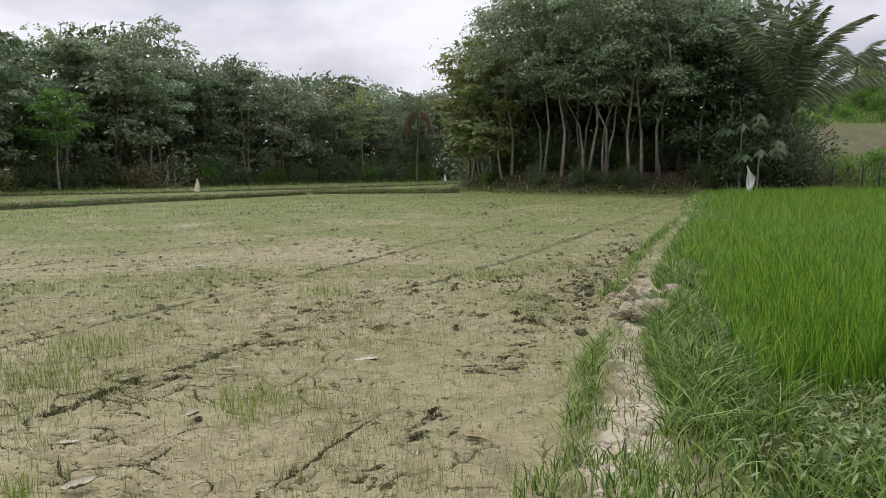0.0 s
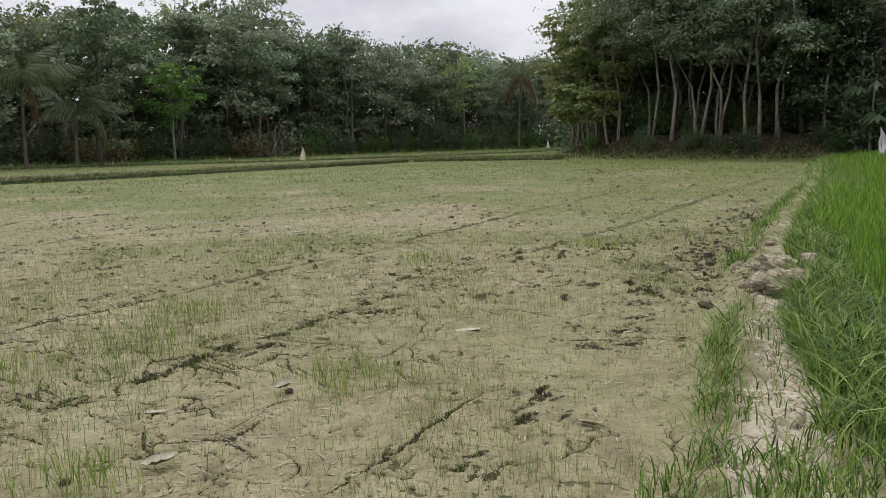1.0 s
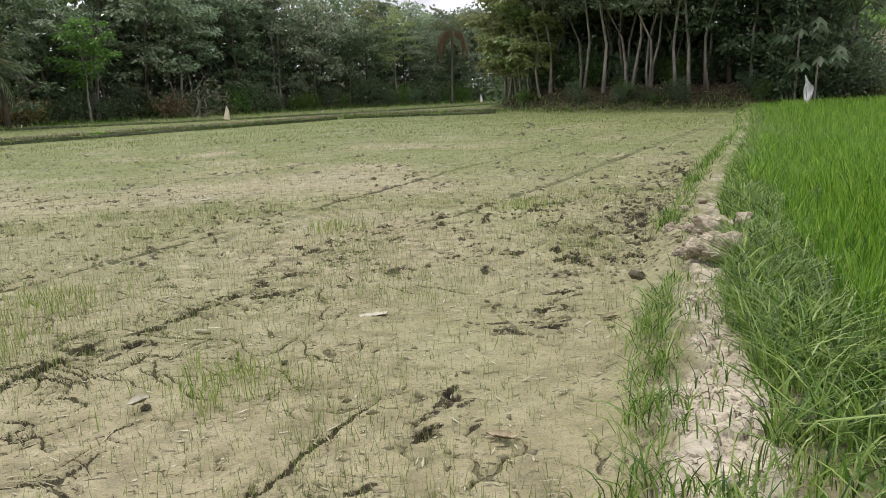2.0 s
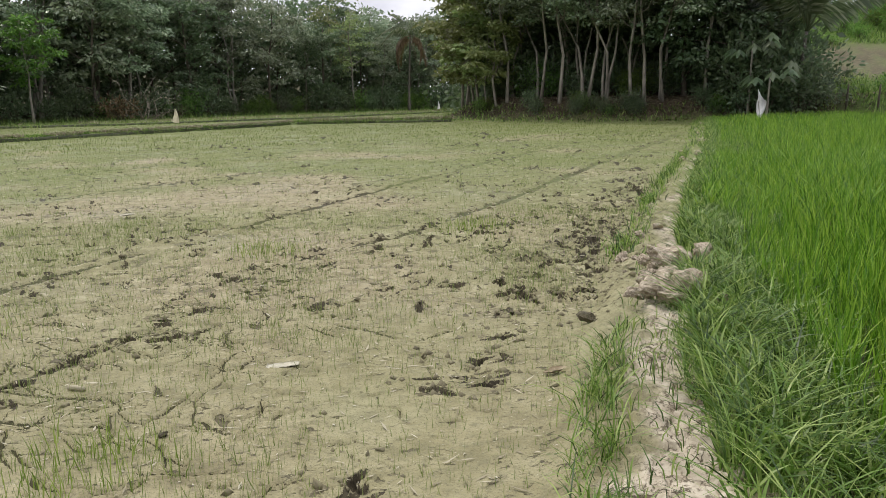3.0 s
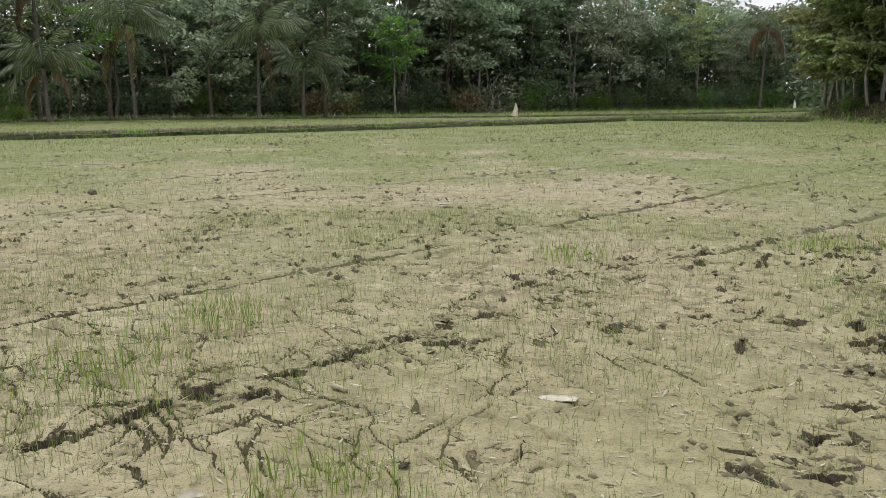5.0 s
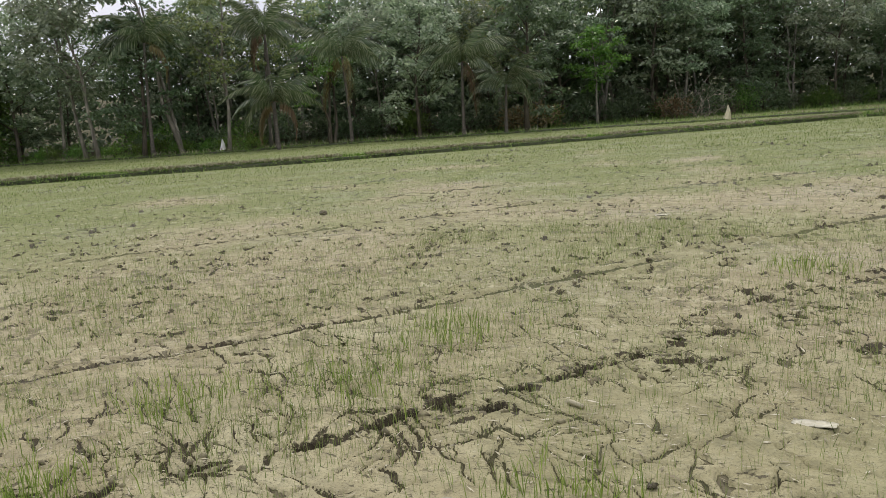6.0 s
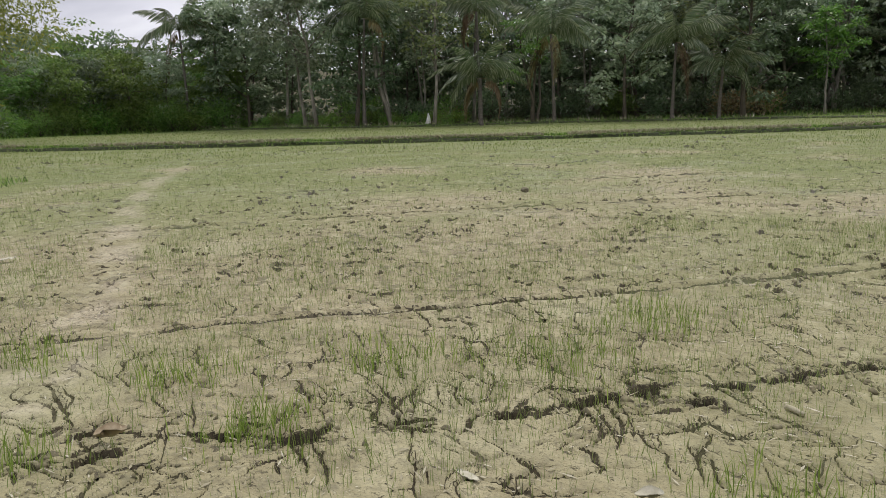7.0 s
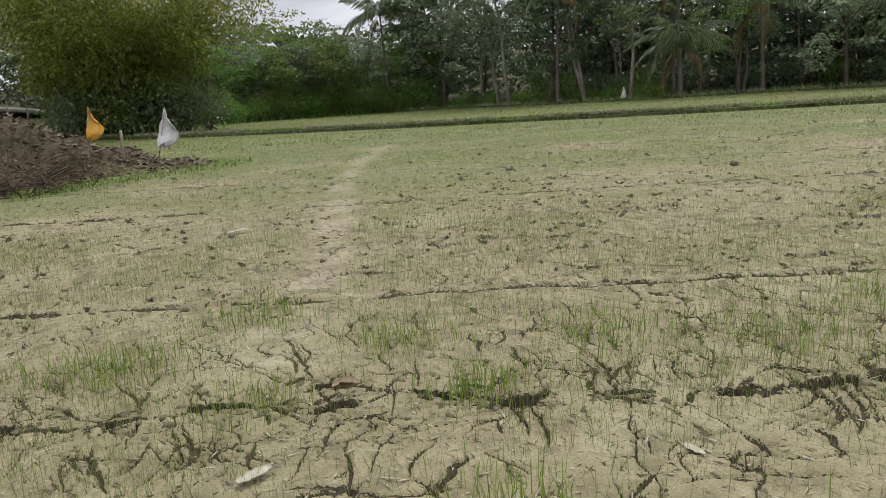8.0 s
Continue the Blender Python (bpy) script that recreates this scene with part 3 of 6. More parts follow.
def all_cracks():
    """The wide cracks of the plan, finer ones branching off the footprints, and short ones over the crust: (polyline, half width)."""
    rng = np.random.RandomState(14)
    out = []
    for cr in CRACKS:
        fine = [cr[0]]
        for (ax, ay), (bx, by) in zip(cr[:-1], cr[1:]):
            n = max(2, int(math.hypot(bx - ax, by - ay) / 0.05))
            for k in range(1, n + 1):
                fine.append((ax + (bx - ax) * k / n + rng.normal(0, 0.014), ay + (by - ay) * k / n + rng.normal(0, 0.014)))
        out.append((fine, rng.uniform(0.006, 0.011)))
    # the crust splits along the line of footprints
    for (ax, ay, *_), (bx, by, *_) in zip(FOOTPRINTS[:14], FOOTPRINTS[1:15]):
        run = math.hypot(bx - ax, by - ay)
        if 0.3 < run < 0.8 and rng.rand() < 0.75:
            n = int(run / 0.05)
            out.append(([(ax + (bx - ax) * k / n + rng.normal(0, 0.02), ay + (by - ay) * k / n + rng.normal(0, 0.02)) for k in range(n + 1)], rng.uniform(0.006, 0.014)))
    for cx, cy, lx, wy, turn in FOOTPRINTS:
        way = math.radians(turn) + rng.choice([-1, 1]) * rng.uniform(0.9, 1.9)
        out.append((crack_line(rng, cx + rng.normal(0, 0.07), cy + rng.normal(0, 0.07), way, rng.uniform(0.15, 0.5)), rng.uniform(0.0035, 0.007)))
    # short cracks over the drying crust, thickest round the footprints
    made = 0
    while made < 620:
        x, y = rng.uniform(-7, 1.4), rng.uniform(1.2, 9.0)
        d = line_dist(np.array([x]), np.array([y]), [(p[0], p[1]) for p in FOOTPRINTS])[0]
        left = float(smooth(0.2, -1.6, np.array([x - 0.25 * (y - 4)])[0]))
        if not in_mud(x, y, 0.7) or rng.rand() > (0.10 + 0.9 * left) * (0.25 + 0.75 * math.exp(-(d / 1.5) ** 2)):
            continue
        way = math.radians(-22) + rng.normal(0, 0.33) + (math.pi if rng.rand() < 0.5 else 0) + (1.4 if rng.rand() < 0.22 else 0)
        line = crack_line(rng, x, y, way, rng.uniform(0.12, 0.6), 0.25)
        out.append((line, 0.0022 + 0.0055 * rng.rand() ** 1.8))
        if rng.rand() < 0.45:
            bx, by = line[len(line) // 2]
            out.append((crack_line(rng, bx, by, way + rng.choice([-1, 1]) * rng.uniform(0.6, 1.2), rng.uniform(0.08, 0.25), 0.4), rng.uniform(0.002, 0.004)))
        made += 1
    return out


def plates(x, y, size, seed):
    """Cell heights and distance to the joints of a jittered pattern of crust plates."""
    gx, gy = x / size, y / size
    ix, iy = np.floor(gx), np.floor(gy)
    f1, f2, h = np.full(x.shape, 9.0), np.full(x.shape, 9.0), np.zeros(x.shape)
    for dx in (-1, 0, 1):
        for dy in (-1, 0, 1):
            jx, jy = ix + dx, iy + dy
            d = np.hypot(jx + hash2(jx, jy, seed) - gx, jy + hash2(jx, jy, seed + 1) - gy)
            near = d < f1
            f2 = np.where(near, f1, np.minimum(f2, d))
            h = np.where(near, hash2(jx, jy, seed + 2), h)
            f1 = np.where(near, d, f1)
    return h, f2 - f1


def track_sway(x, y):
    return 0.16 * (fbm(x * 2.5, y * 2.5, 4, 61) - 0.5)


def land(x, y, detail=True, damp_shade=None, hole=None):
    """Height of the ground, without the fine detail on request."""
    x, y = np.asarray(x, float), np.asarray(y, float)
    u = path_off(x, y)
    near_grove = inside_dist(x, y, GROVE)
    in_forest = inside_dist(x, y, FOREST)
    bund_on = 1 - smooth(-1.5, 0.5, near_grove)
    lump = fbm(x * 3.1, y * 3.1, 4, 21)
    z = 0.012 * (fbm(x * 1.6, y * 1.6, 3, 3) - 0.5) + 0.05 * (fbm(x * 0.2, y * 0.2, 2, 8) - 0.5)
    # trodden bund and the rice terrace on its right
    top = 0.13 + 0.07 * (lump - 0.5)
    sect = smooth(-0.62, -0.22, u + 0.16 * (lump - 0.5)) * top - smooth(0.28, 0.9, u) * 0.06
    terrace = smooth(0.9, 30, u) * 0.10
    z = z + bund_on * (sect + terrace)
    # wooded bank and hill
    z = z + smooth(-0.3, 3.2, near_grove + 0.8 * (fbm(x * 0.7, y * 0.7, 2, 31) - 0.5)) * 1.35 + np.clip(near_grove - 5, 0, 60) * (0.13 + 0.13 * smooth(25, 33, x))
    z = z + smooth(0, 6, in_forest) * 0.35 + np.clip(in_forest - 8, 0, 70) * 0.12
    z = z + 2.1 * np.exp(-(((x + 66) / 11) ** 2 + ((y + 2) / 12) ** 2))
    mh, md = mound_at(x, y)
    z = z + mh * (0.45 + 1.1 * fbm(x * 1.6, y * 1.6, 6, 41))
    if not detail:
        return z
    field = smooth(0.1, 0.5, -u) * (1 - smooth(0, 0.4, mh))
    z = z + 0.010 * (fbm(x * 7, y * 7, 3, 51) - 0.5) * field + 0.10 * (fbm(x * 7, y * 7, 4, 52) - 0.5) * bund_on * (1 - smooth(0.25, 0.6, np.abs(u)))
    wx, wy = x + 0.10 * (fbm(x * 5, y * 5, 3, 53) - 0.5), y + 0.10 * (fbm(x * 5, y * 5, 3, 54) - 0.5)
    tilt, joint = plates(wx, wy, 0.15, 70)
    crust = bund_on * (1 - smooth(0.22, 0.42, np.abs(u)))
    z = z + crust * (0.036 * (tilt - 0.45) - 0.03 * (1 - smooth(0.01, 0.09, joint)) + 0.03 * (fbm(x * 16, y * 16, 3, 71) - 0.5))
    rough = smooth(0.5, 0.68, fbm(x * 0.5, y * 0.5, 3, 55)) * field
    z = z + 0.05 * (fbm(x * 6, y * 6, 4, 56) - 0.5) * rough
    for sc, sd, w, dp in ((2.2, 58, 0.010, 0.022), (4.1, 59, 0.012, 0.016)):
        worm = np.abs(fbm(x * sc, y * sc * 1.25, 3, sd) - 0.5)
        part_on = smooth(0.50, 0.58, fbm(x * 1.7, y * 1.7, 2, sd + 20))
        cut = (1 - smooth(w * 0.5, w * 1.5, worm)) * part_on * field
        z = z - dp * cut
        # shade inside the groove, passed on as darker mud colour
        if damp_shade is not None:
            damp_shade += 0.6 * cut
    # churned mud beside the bund
    churn = np.exp(-((u + 1.1) / 0.7) ** 2) * smooth(6.5, 8, y) * (1 - smooth(13, 18, y))
    z = z + 0.10 * (fbm(x * 5, y * 5, 4, 57) - 0.42) * churn
    wide_t = 0.05 + 0.004 * np.clip(np.hypot(x - 0.4, y - 1.4) - 6, 0, 30)
    for tr in TRACKS:
        d = np.abs(signed_dist(x, y, tr) + track_sway(x, y))
        on = smooth(0.28, 0.40, fbm(x * 1.1, y * 1.1, 2, 62))
        z = z - 0.03 * np.exp(-(d / wide_t) ** 2) * on + (0.022 + 0.0012 * np.clip(np.hypot(x, y) - 6, 0, 25)) * np.exp(-((d - 1.9 * wide_t) / (0.8 * wide_t)) ** 2) * (0.2 + 1.2 * fbm(x * 7, y * 7, 3, 63)) * on
    before = z.copy()
    order = np.argsort(y, kind="stable")
    xs, ys, zs = x[order], y[order], z[order]
    hs = np.full(len(xs), -1.0)
    for p in PITS:
        a, b = np.searchsorted(ys, [p[1] - 0.5, p[1] + 0.5])
        if b > a:
            pit(xs[a:b], ys[a:b], zs[a:b], *p, hs[a:b])
    z[order] = zs
    if hole is not None:
        hole[order] = hs
    # shade by pit depth goes into colour, with damp patches of churned mud
    if damp_shade is not None:
        damp_shade += 0.55 * smooth(0.010, 0.05, before - z) + 0.4 * churn * smooth(0.42, 0.55, fbm(x * 5, y * 5, 4, 58))
        np.clip(damp_shade, 0, 1, out=damp_shade)
    return z


def on_ground(x, y, detail=False):
    return np.stack([x, y, land(x, y, detail) - 0.005], 1)


def build_ground():
    cx, cy = 0.4, 1.4
    ang = np.radians(np.concatenate([np.arange(-98, 36, 0.19), np.arange(36.2, 80, 0.5), np.arange(80.5, 262, 3.0)]))
    rad = [0.3]
    for step, grow, stop in ((0.035, 1, 2.0), (0.0135, 1, 4.9), (0, 1.005, 14), (0, 1.010, 34), (0, 1.02, 62), (0, 1.05, 180), (0, 1.4, 3500)):
        while rad[-1] < stop:
            rad.append(rad[-1] * grow + step)
    rad = np.array(rad)
    na, nr = len(ang), len(rad)
    x = (cx + rad[:, None] * np.sin(ang)[None]).ravel()
    y = (cy + rad[:, None] * np.cos(ang)[None]).ravel()
    damp_shade, hole = np.zeros(len(x)), np.full(len(x), -1.0)
    z = land(x, y, True, damp_shade, hole)
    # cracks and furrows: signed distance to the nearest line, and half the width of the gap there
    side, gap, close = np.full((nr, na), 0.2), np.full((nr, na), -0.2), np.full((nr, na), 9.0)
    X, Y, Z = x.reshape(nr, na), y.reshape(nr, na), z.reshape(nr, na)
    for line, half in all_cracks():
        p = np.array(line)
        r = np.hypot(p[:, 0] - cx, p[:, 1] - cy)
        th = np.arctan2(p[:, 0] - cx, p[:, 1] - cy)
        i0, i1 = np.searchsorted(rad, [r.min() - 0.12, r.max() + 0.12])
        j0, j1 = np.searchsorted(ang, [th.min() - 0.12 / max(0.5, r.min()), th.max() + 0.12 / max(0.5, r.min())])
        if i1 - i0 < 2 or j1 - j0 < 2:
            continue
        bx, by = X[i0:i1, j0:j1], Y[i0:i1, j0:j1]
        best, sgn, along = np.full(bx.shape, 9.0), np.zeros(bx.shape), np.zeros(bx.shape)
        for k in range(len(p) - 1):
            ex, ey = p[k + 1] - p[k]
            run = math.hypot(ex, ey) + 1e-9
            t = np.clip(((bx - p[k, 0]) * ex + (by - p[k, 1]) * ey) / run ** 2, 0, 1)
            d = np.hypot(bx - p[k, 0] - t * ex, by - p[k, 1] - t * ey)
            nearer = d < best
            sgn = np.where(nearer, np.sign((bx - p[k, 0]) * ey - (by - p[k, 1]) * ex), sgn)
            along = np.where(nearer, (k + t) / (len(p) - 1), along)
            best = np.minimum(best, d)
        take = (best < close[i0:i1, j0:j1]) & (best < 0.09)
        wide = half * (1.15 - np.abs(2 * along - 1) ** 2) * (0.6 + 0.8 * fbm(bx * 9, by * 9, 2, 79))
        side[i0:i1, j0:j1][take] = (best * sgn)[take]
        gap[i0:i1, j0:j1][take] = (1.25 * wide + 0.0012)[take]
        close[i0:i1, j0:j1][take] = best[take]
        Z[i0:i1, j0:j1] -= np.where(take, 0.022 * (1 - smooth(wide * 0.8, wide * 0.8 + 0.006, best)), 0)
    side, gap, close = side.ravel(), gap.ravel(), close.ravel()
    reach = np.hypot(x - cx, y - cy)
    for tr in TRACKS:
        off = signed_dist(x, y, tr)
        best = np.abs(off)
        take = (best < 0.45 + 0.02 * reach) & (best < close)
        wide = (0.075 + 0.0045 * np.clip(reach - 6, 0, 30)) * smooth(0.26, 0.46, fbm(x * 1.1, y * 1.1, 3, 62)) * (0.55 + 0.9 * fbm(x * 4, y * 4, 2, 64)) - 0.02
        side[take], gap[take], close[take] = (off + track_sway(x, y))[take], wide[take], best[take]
    z = Z.ravel()
    v = np.concatenate([np.stack([x, y, z], 1), [[cx, cy, float(land(np.array([cx]), np.array([cy]))[0])]]])
    i, j = np.meshgrid(np.arange(nr - 1), np.arange(na), indexing="ij")
    j2 = (j + 1) % na
    q = np.stack([i * na + j, (i + 1) * na + j, (i + 1) * na + j2, i * na + j2], -1).reshape(-1, 4)
    k = np.arange(na)
    tri = np.stack([k, (k + 1) % na, np.full(na, nr * na)], 1)
    g = Geo()
    g.add(v, q[:, ::-1], tri[:, ::-1])
    me = g.mesh("ground", M_GROUND, True)
    x, y = v[:, 0], v[:, 1]
    u = path_off(x, y)
    gro, wood = inside_dist(x, y, GROVE), inside_dist(x, y, FOREST)
    n1, n2 = fbm(x * 2.3, y * 2.3, 4, 91), fbm(x * 0.35, y * 0.35, 3, 92)
    mh, md = mound_at(x, y)
    db = np.minimum(line_dist(x, y, MAIN_BUND), line_dist(x, y, FAR_BUND))
    d2 = line_dist(x, y, SECOND_BUND)
    right = smooth(0.25, 0.7, u)
    out = smooth(0.0, 1.0, gro + 0.6 * (n1 - 0.5))
    wooded = smooth(-2.5, 1.0, wood + 3 * (n1 - 0.5))
    dist = np.hypot(x - 0.4, y - 1.4)
    slim = 0.085 * smooth(4.0, 6.0, y)
    dry = (1 - smooth(0.13 - slim, 0.27 - slim, np.abs(u + 0.40 * (n1 - 0.5)))) * (1 - out) * np.maximum(1 - smooth(7, 10, y), smooth(0.45, 0.6, fbm(x * 1.5, y * 1.5, 3, 95)))
    dry = np.maximum(dry, 0.42 * smooth(0.36, 0.6, n1) * (1 - smooth(0.10, 0.40, line_dist(x, y, PALE_TRACK) + 0.3 * (n1 - 0.5))) * smooth(0.3, 0.5, n2 + 0.15))
    dry = np.maximum(dry, 0.6 * (1 - smooth(0.12, 0.25, d2)) * n1)
    turf = right
    turf = np.maximum(turf, (1 - smooth(0.25, 0.55, db)) * 0.9)
    turf = np.maximum(turf, smooth(-6, -1.0, wood + 3 * (n2 - 0.5)))
    bare = np.exp(-(((x - 36) / 8) ** 2 + ((y - 49) / 4.5) ** 2))
    scar = (smooth(0.42, 0.55, bare + 0.9 * (fbm(x * 0.6, y * 0.6, 5, 97) - 0.5)) * (0.55 + 0.45 * smooth(0.4, 0.5, n1)))
    soil = np.maximum(smooth(0.02, 0.22, mh) * 0.95, 0.8 * scar)
    hill = smooth(26, 30, x) * out
    litter = np.maximum(out * (1 - hill), smooth(0.5, 5, wood) * 0.9)
    turf = np.maximum(turf, hill) * (1 - 0.9 * scar)
    dry = np.maximum(dry, 0.35 * scar)
    corner = np.exp(-(((x - 2.7) / 0.9) ** 2 + ((y - 3.1) / 1.0) ** 2)) * smooth(0.2, 0.45, u)
    litter = np.maximum(litter, smooth(0.75, 1.1, u) * (1 - out) * smooth(3.0, 4.0, y) * 0.95)
    litter = np.maximum(litter, smooth(0.25, 0.6, corner + 0.3 * (n1 - 0.5)) * 0.95)
    algae = smooth(0.36, 0.66, n2 + 0.014 * np.clip(dist - 7, 0, 34)) * (0.25 + 0.6 * smooth(5, 20, dist))
    dull = np.clip(np.maximum.reduce([dry, turf, soil, litter]), 0, 1)
    for nm, val in (("dry", dry), ("turf", turf), ("soil", soil), ("litter", litter), ("algae", algae), ("dull", dull), ("trodden", smooth(3.6, 7.5, dist) * (1 - 0.6 * smooth(22, 40, dist))), ("damp_shade", np.append(damp_shade, 0)), ("hole", np.append(hole, -1)), ("side", np.append(side, 0.2)), ("gap", np.append(gap, -0.2))):
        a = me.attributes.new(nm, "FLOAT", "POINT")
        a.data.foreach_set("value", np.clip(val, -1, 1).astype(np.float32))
    ob = new("ground", me)
    return tagged(ob, "drying cracked mud of a rice paddy with footprints, bunds and banks", "ground", kind="structure")


ground = build_ground()
M_BUND = plain_mat("bund_turf", (0.02, 0.027, 0.01), (0.07, 0.078, 0.03), 5.0, 0.9, 0.8, 0.04)


def field_bund(line, height, half, label, seed):
    """An earth bank swept along a line, with uneven crest and sides."""
    pts = np.array(line, float)
    cum = np.concatenate([[0], np.cumsum(np.hypot(*np.diff(pts, axis=0).T))])
    s = np.arange(0, cum[-1], 0.22)
    x, y = np.interp(s, cum, pts[:, 0]), np.interp(s, cum, pts[:, 1])
    k = np.exp(-np.linspace(-2, 2, 21) ** 2)
    x2, y2 = (np.convolve(np.pad(v, 10, "edge"), k / k.sum(), "valid") for v in (x, y))
    x, y = x2, y2
    tx, ty = np.gradient(x), np.gradient(y)
    ln = np.hypot(tx, ty)
    nx, ny = -ty / ln, tx / ln
    sway = 0.35 * (fbm(s * 0.25, s * 0 + seed, 3, seed) - 0.5)
    base = land(x, y, False) - 0.02
    prof = ((-1.0, -0.25), (-0.86, 0.45), (-0.62, 0.92), (-0.2, 1.0), (0.2, 1.04), (0.62, 0.92), (0.86, 0.45), (1.0, -0.25))
    rows = []
    for j, (o, h) in enumerate(prof):
        off = o * half * (1 + 0.5 * (fbm(s * 1.6, s * 0 + j, 3, seed + 3) - 0.5)) + sway
        rise = h * height * (0.8 + 0.5 * fbm(s * 0.9, s * 0 + 0.3 * j, 4, seed + 9))
        rows.append(np.stack([x + nx * off, y + ny * off, base + rise], 1))
    v = np.stack(rows, 1)
    n, m = len(s), len(prof)
    i, j = np.meshgrid(np.arange(n - 1), np.arange(m - 1), indexing="ij")
    q = np.stack([i * m + j, i * m + j + 1, (i + 1) * m + j + 1, (i + 1) * m + j], -1).reshape(-1, 4)
    g = Geo()
    g.add(v, q)
    return tagged(new("field_bund", g.mesh("field_bund", M_BUND)), label, "bund", kind="structure")


field_bund(MAIN_BUND, 0.15, 0.25, "low earth bund grown with dark turf between two rice fields", 5)
field_bund(FAR_BUND, 0.15, 0.28, "low earth bund at the end of the muddy field", 6)
field_bund(SECOND_BUND, 0.14, 0.28, "low pale earth bund along the far field edge", 7)


# ---- trees ----
def grow_tree(seed, height, fork, crown_r, clumps, per_clump, leaf_len, r0=0.13, spread=1.0, stems=1, droop=0.35, flat=0.6, low=0.0, bend=0.16):
    """Wood and foliage of a broad-leaved tree: tapered stems, limbs, and leaf clumps about the limbs' outer ends."""
    rng = np.random.RandomState(seed)
    wood, green = Geo(), Geo()
    tips = []
    for s in range(stems):
        lean = rng.uniform(-0.09, 0.09, 2) * height * (1.0 if stems == 1 else 1.8)
        t = np.linspace(0, 1, 9)
        top = height * rng.uniform(0.82, 0.9)
        wob = np.stack([np.interp(t, np.linspace(0, 1, 5), np.concatenate([[0], rng.normal(0, bend, 4)])) for _ in range(2)], 1)
        trunk = np.stack([lean[0] * t + wob[:, 0], lean[1] * t + wob[:, 1], t * top - 0.25], 1)
        if stems > 1:
            trunk[:, :2] += rng.uniform(-0.2, 0.2, 2)
            trunk[:, :2] += np.outer(np.clip(t - 0.12, 0, 1), rng.normal(0, 1, 2)) * height * 0.09
        rad = r0 * (1 - 0.8 * t) * (1 + 0.35 * np.exp(-t * 14))
        tube(wood, trunk, rad, 5)
        nl = max(4, int(11 / stems))
        for k in range(nl):
            f = fork + (0.92 - fork) * (k + rng.rand()) / nl
            base = np.array([np.interp(f, t, trunk[:, a]) for a in range(3)])
            az = k * 2.4 + rng.uniform(-0.5, 0.5)
            prof = math.sin(math.pi * min(1, max(0.12, 0.18 + 0.8 * (f - fork) / (1 - fork)))) ** 0.7
            reach = crown_r * prof * rng.uniform(0.75, 1.1)
            rise = reach * rng.uniform(0.25, 0.9) * spread
            q = np.linspace(0, 1, 6)
            limb = base + np.stack([np.cos(az) * reach * q, np.sin(az) * reach * q, rise * q ** 0.8], 1) + np.concatenate([[[0, 0, 0]], rng.normal(0, 0.10, (5, 3))])
            tube(wood, limb, np.interp(f, t, rad) * 0.62 * (1 - 0.82 * q), 3)
            tips.append(limb)
        tips.append(trunk[5:])
    cen = []
    for k in range(clumps):
        limb = tips[k % len(tips)]
        f = rng.uniform(0.35, 1.0) ** 0.7
        p = np.array([np.interp(f, np.linspace(0, 1, len(limb)), limb[:, a]) for a in range(3)])
        off = rng.normal(0, 1, 3) * np.array([0.7, 0.7, 0.55]) * crown_r * 0.26
        p2 = p + off
        if p2[2] < low:
            p2[2] = low + rng.rand() * 0.5
        cen.append(p2)
        if k % 3 == 0 or per_clump < 20:
            tube(wood, np.stack([p, (p + p2) / 2 + rng.normal(0, 0.06, 3), p2]), np.array([0.022, 0.014, 0.006]), 3)
    cen = np.array(cen)
    n = clumps * per_clump
    c = np.repeat(cen, per_clump, 0)
    size = np.repeat(rng.uniform(0.55, 1.15, clumps), per_clump)[:, None] * crown_r * 0.185
    d = rng.normal(0, 1, (n, 3))
    d[:, 2] = np.abs(d[:, 2]) * 0.9 - 0.22
    d /= np.linalg.norm(d, axis=1)[:, None] + 1e-6
    o = d * size * 1.45 * rng.uniform(0.35, 1.0, (n, 1)) ** 0.5 * np.array([[1, 1, flat]])
    axis = d * np.array([[1, 1, 0.3]]) + rng.normal(0, 0.42, (n, 3))
    axis[:, 2] -= droop + 0.2
    side = np.cross(axis, d) + rng.normal(0, 0.35, (n, 3))
    leaves(green, c + o, axis, side, 0.84 * leaf_len * rng.uniform(0.65, 1.25, n), 0.84 * leaf_len * rng.uniform(0.38, 0.6, n))
    return wood, green


def grow_bush(seed, radius, height, n, leaf_len):
    rng = np.random.RandomState(seed)
    wood, green = Geo(), Geo()
    heads = []
    for k in range(11):
        az, out = k * 2.4, radius * rng.uniform(0.15, 0.75)
        p = np.array([[0, 0, -0.15], [math.cos(az) * out * 0.5, math.sin(az) * out * 0.5, height * 0.35], [math.cos(az) * out, math.sin(az) * out, height * rng.uniform(0.35, 0.9)]])
        tube(wood, p, np.array([0.035, 0.025, 0.01]), 3)
        heads.append(p[2])
    heads = np.array(heads)
    c = heads[rng.randint(0, len(heads), n)]
    o = rng.normal(0, 1, (n, 3)) * np.array([[radius * 0.27, radius * 0.27, height * 0.20]])
    p = c + o
    p[:, 2] = np.maximum(p[:, 2], 0.03 + 0.15 * rng.rand(n))
    axis = o + rng.normal(0, 0.6, (n, 3)) * radius * 0.3
    axis[:, 2] += 0.1 * radius
    leaves(green, p, axis, rng.normal(0, 1, (n, 3)) * np.array([[1, 1, 0.5]]), leaf_len * rng.uniform(0.6, 1.3, n), leaf_len * rng.uniform(0.35, 0.55, n))
    return wood, green


STOCK = {}


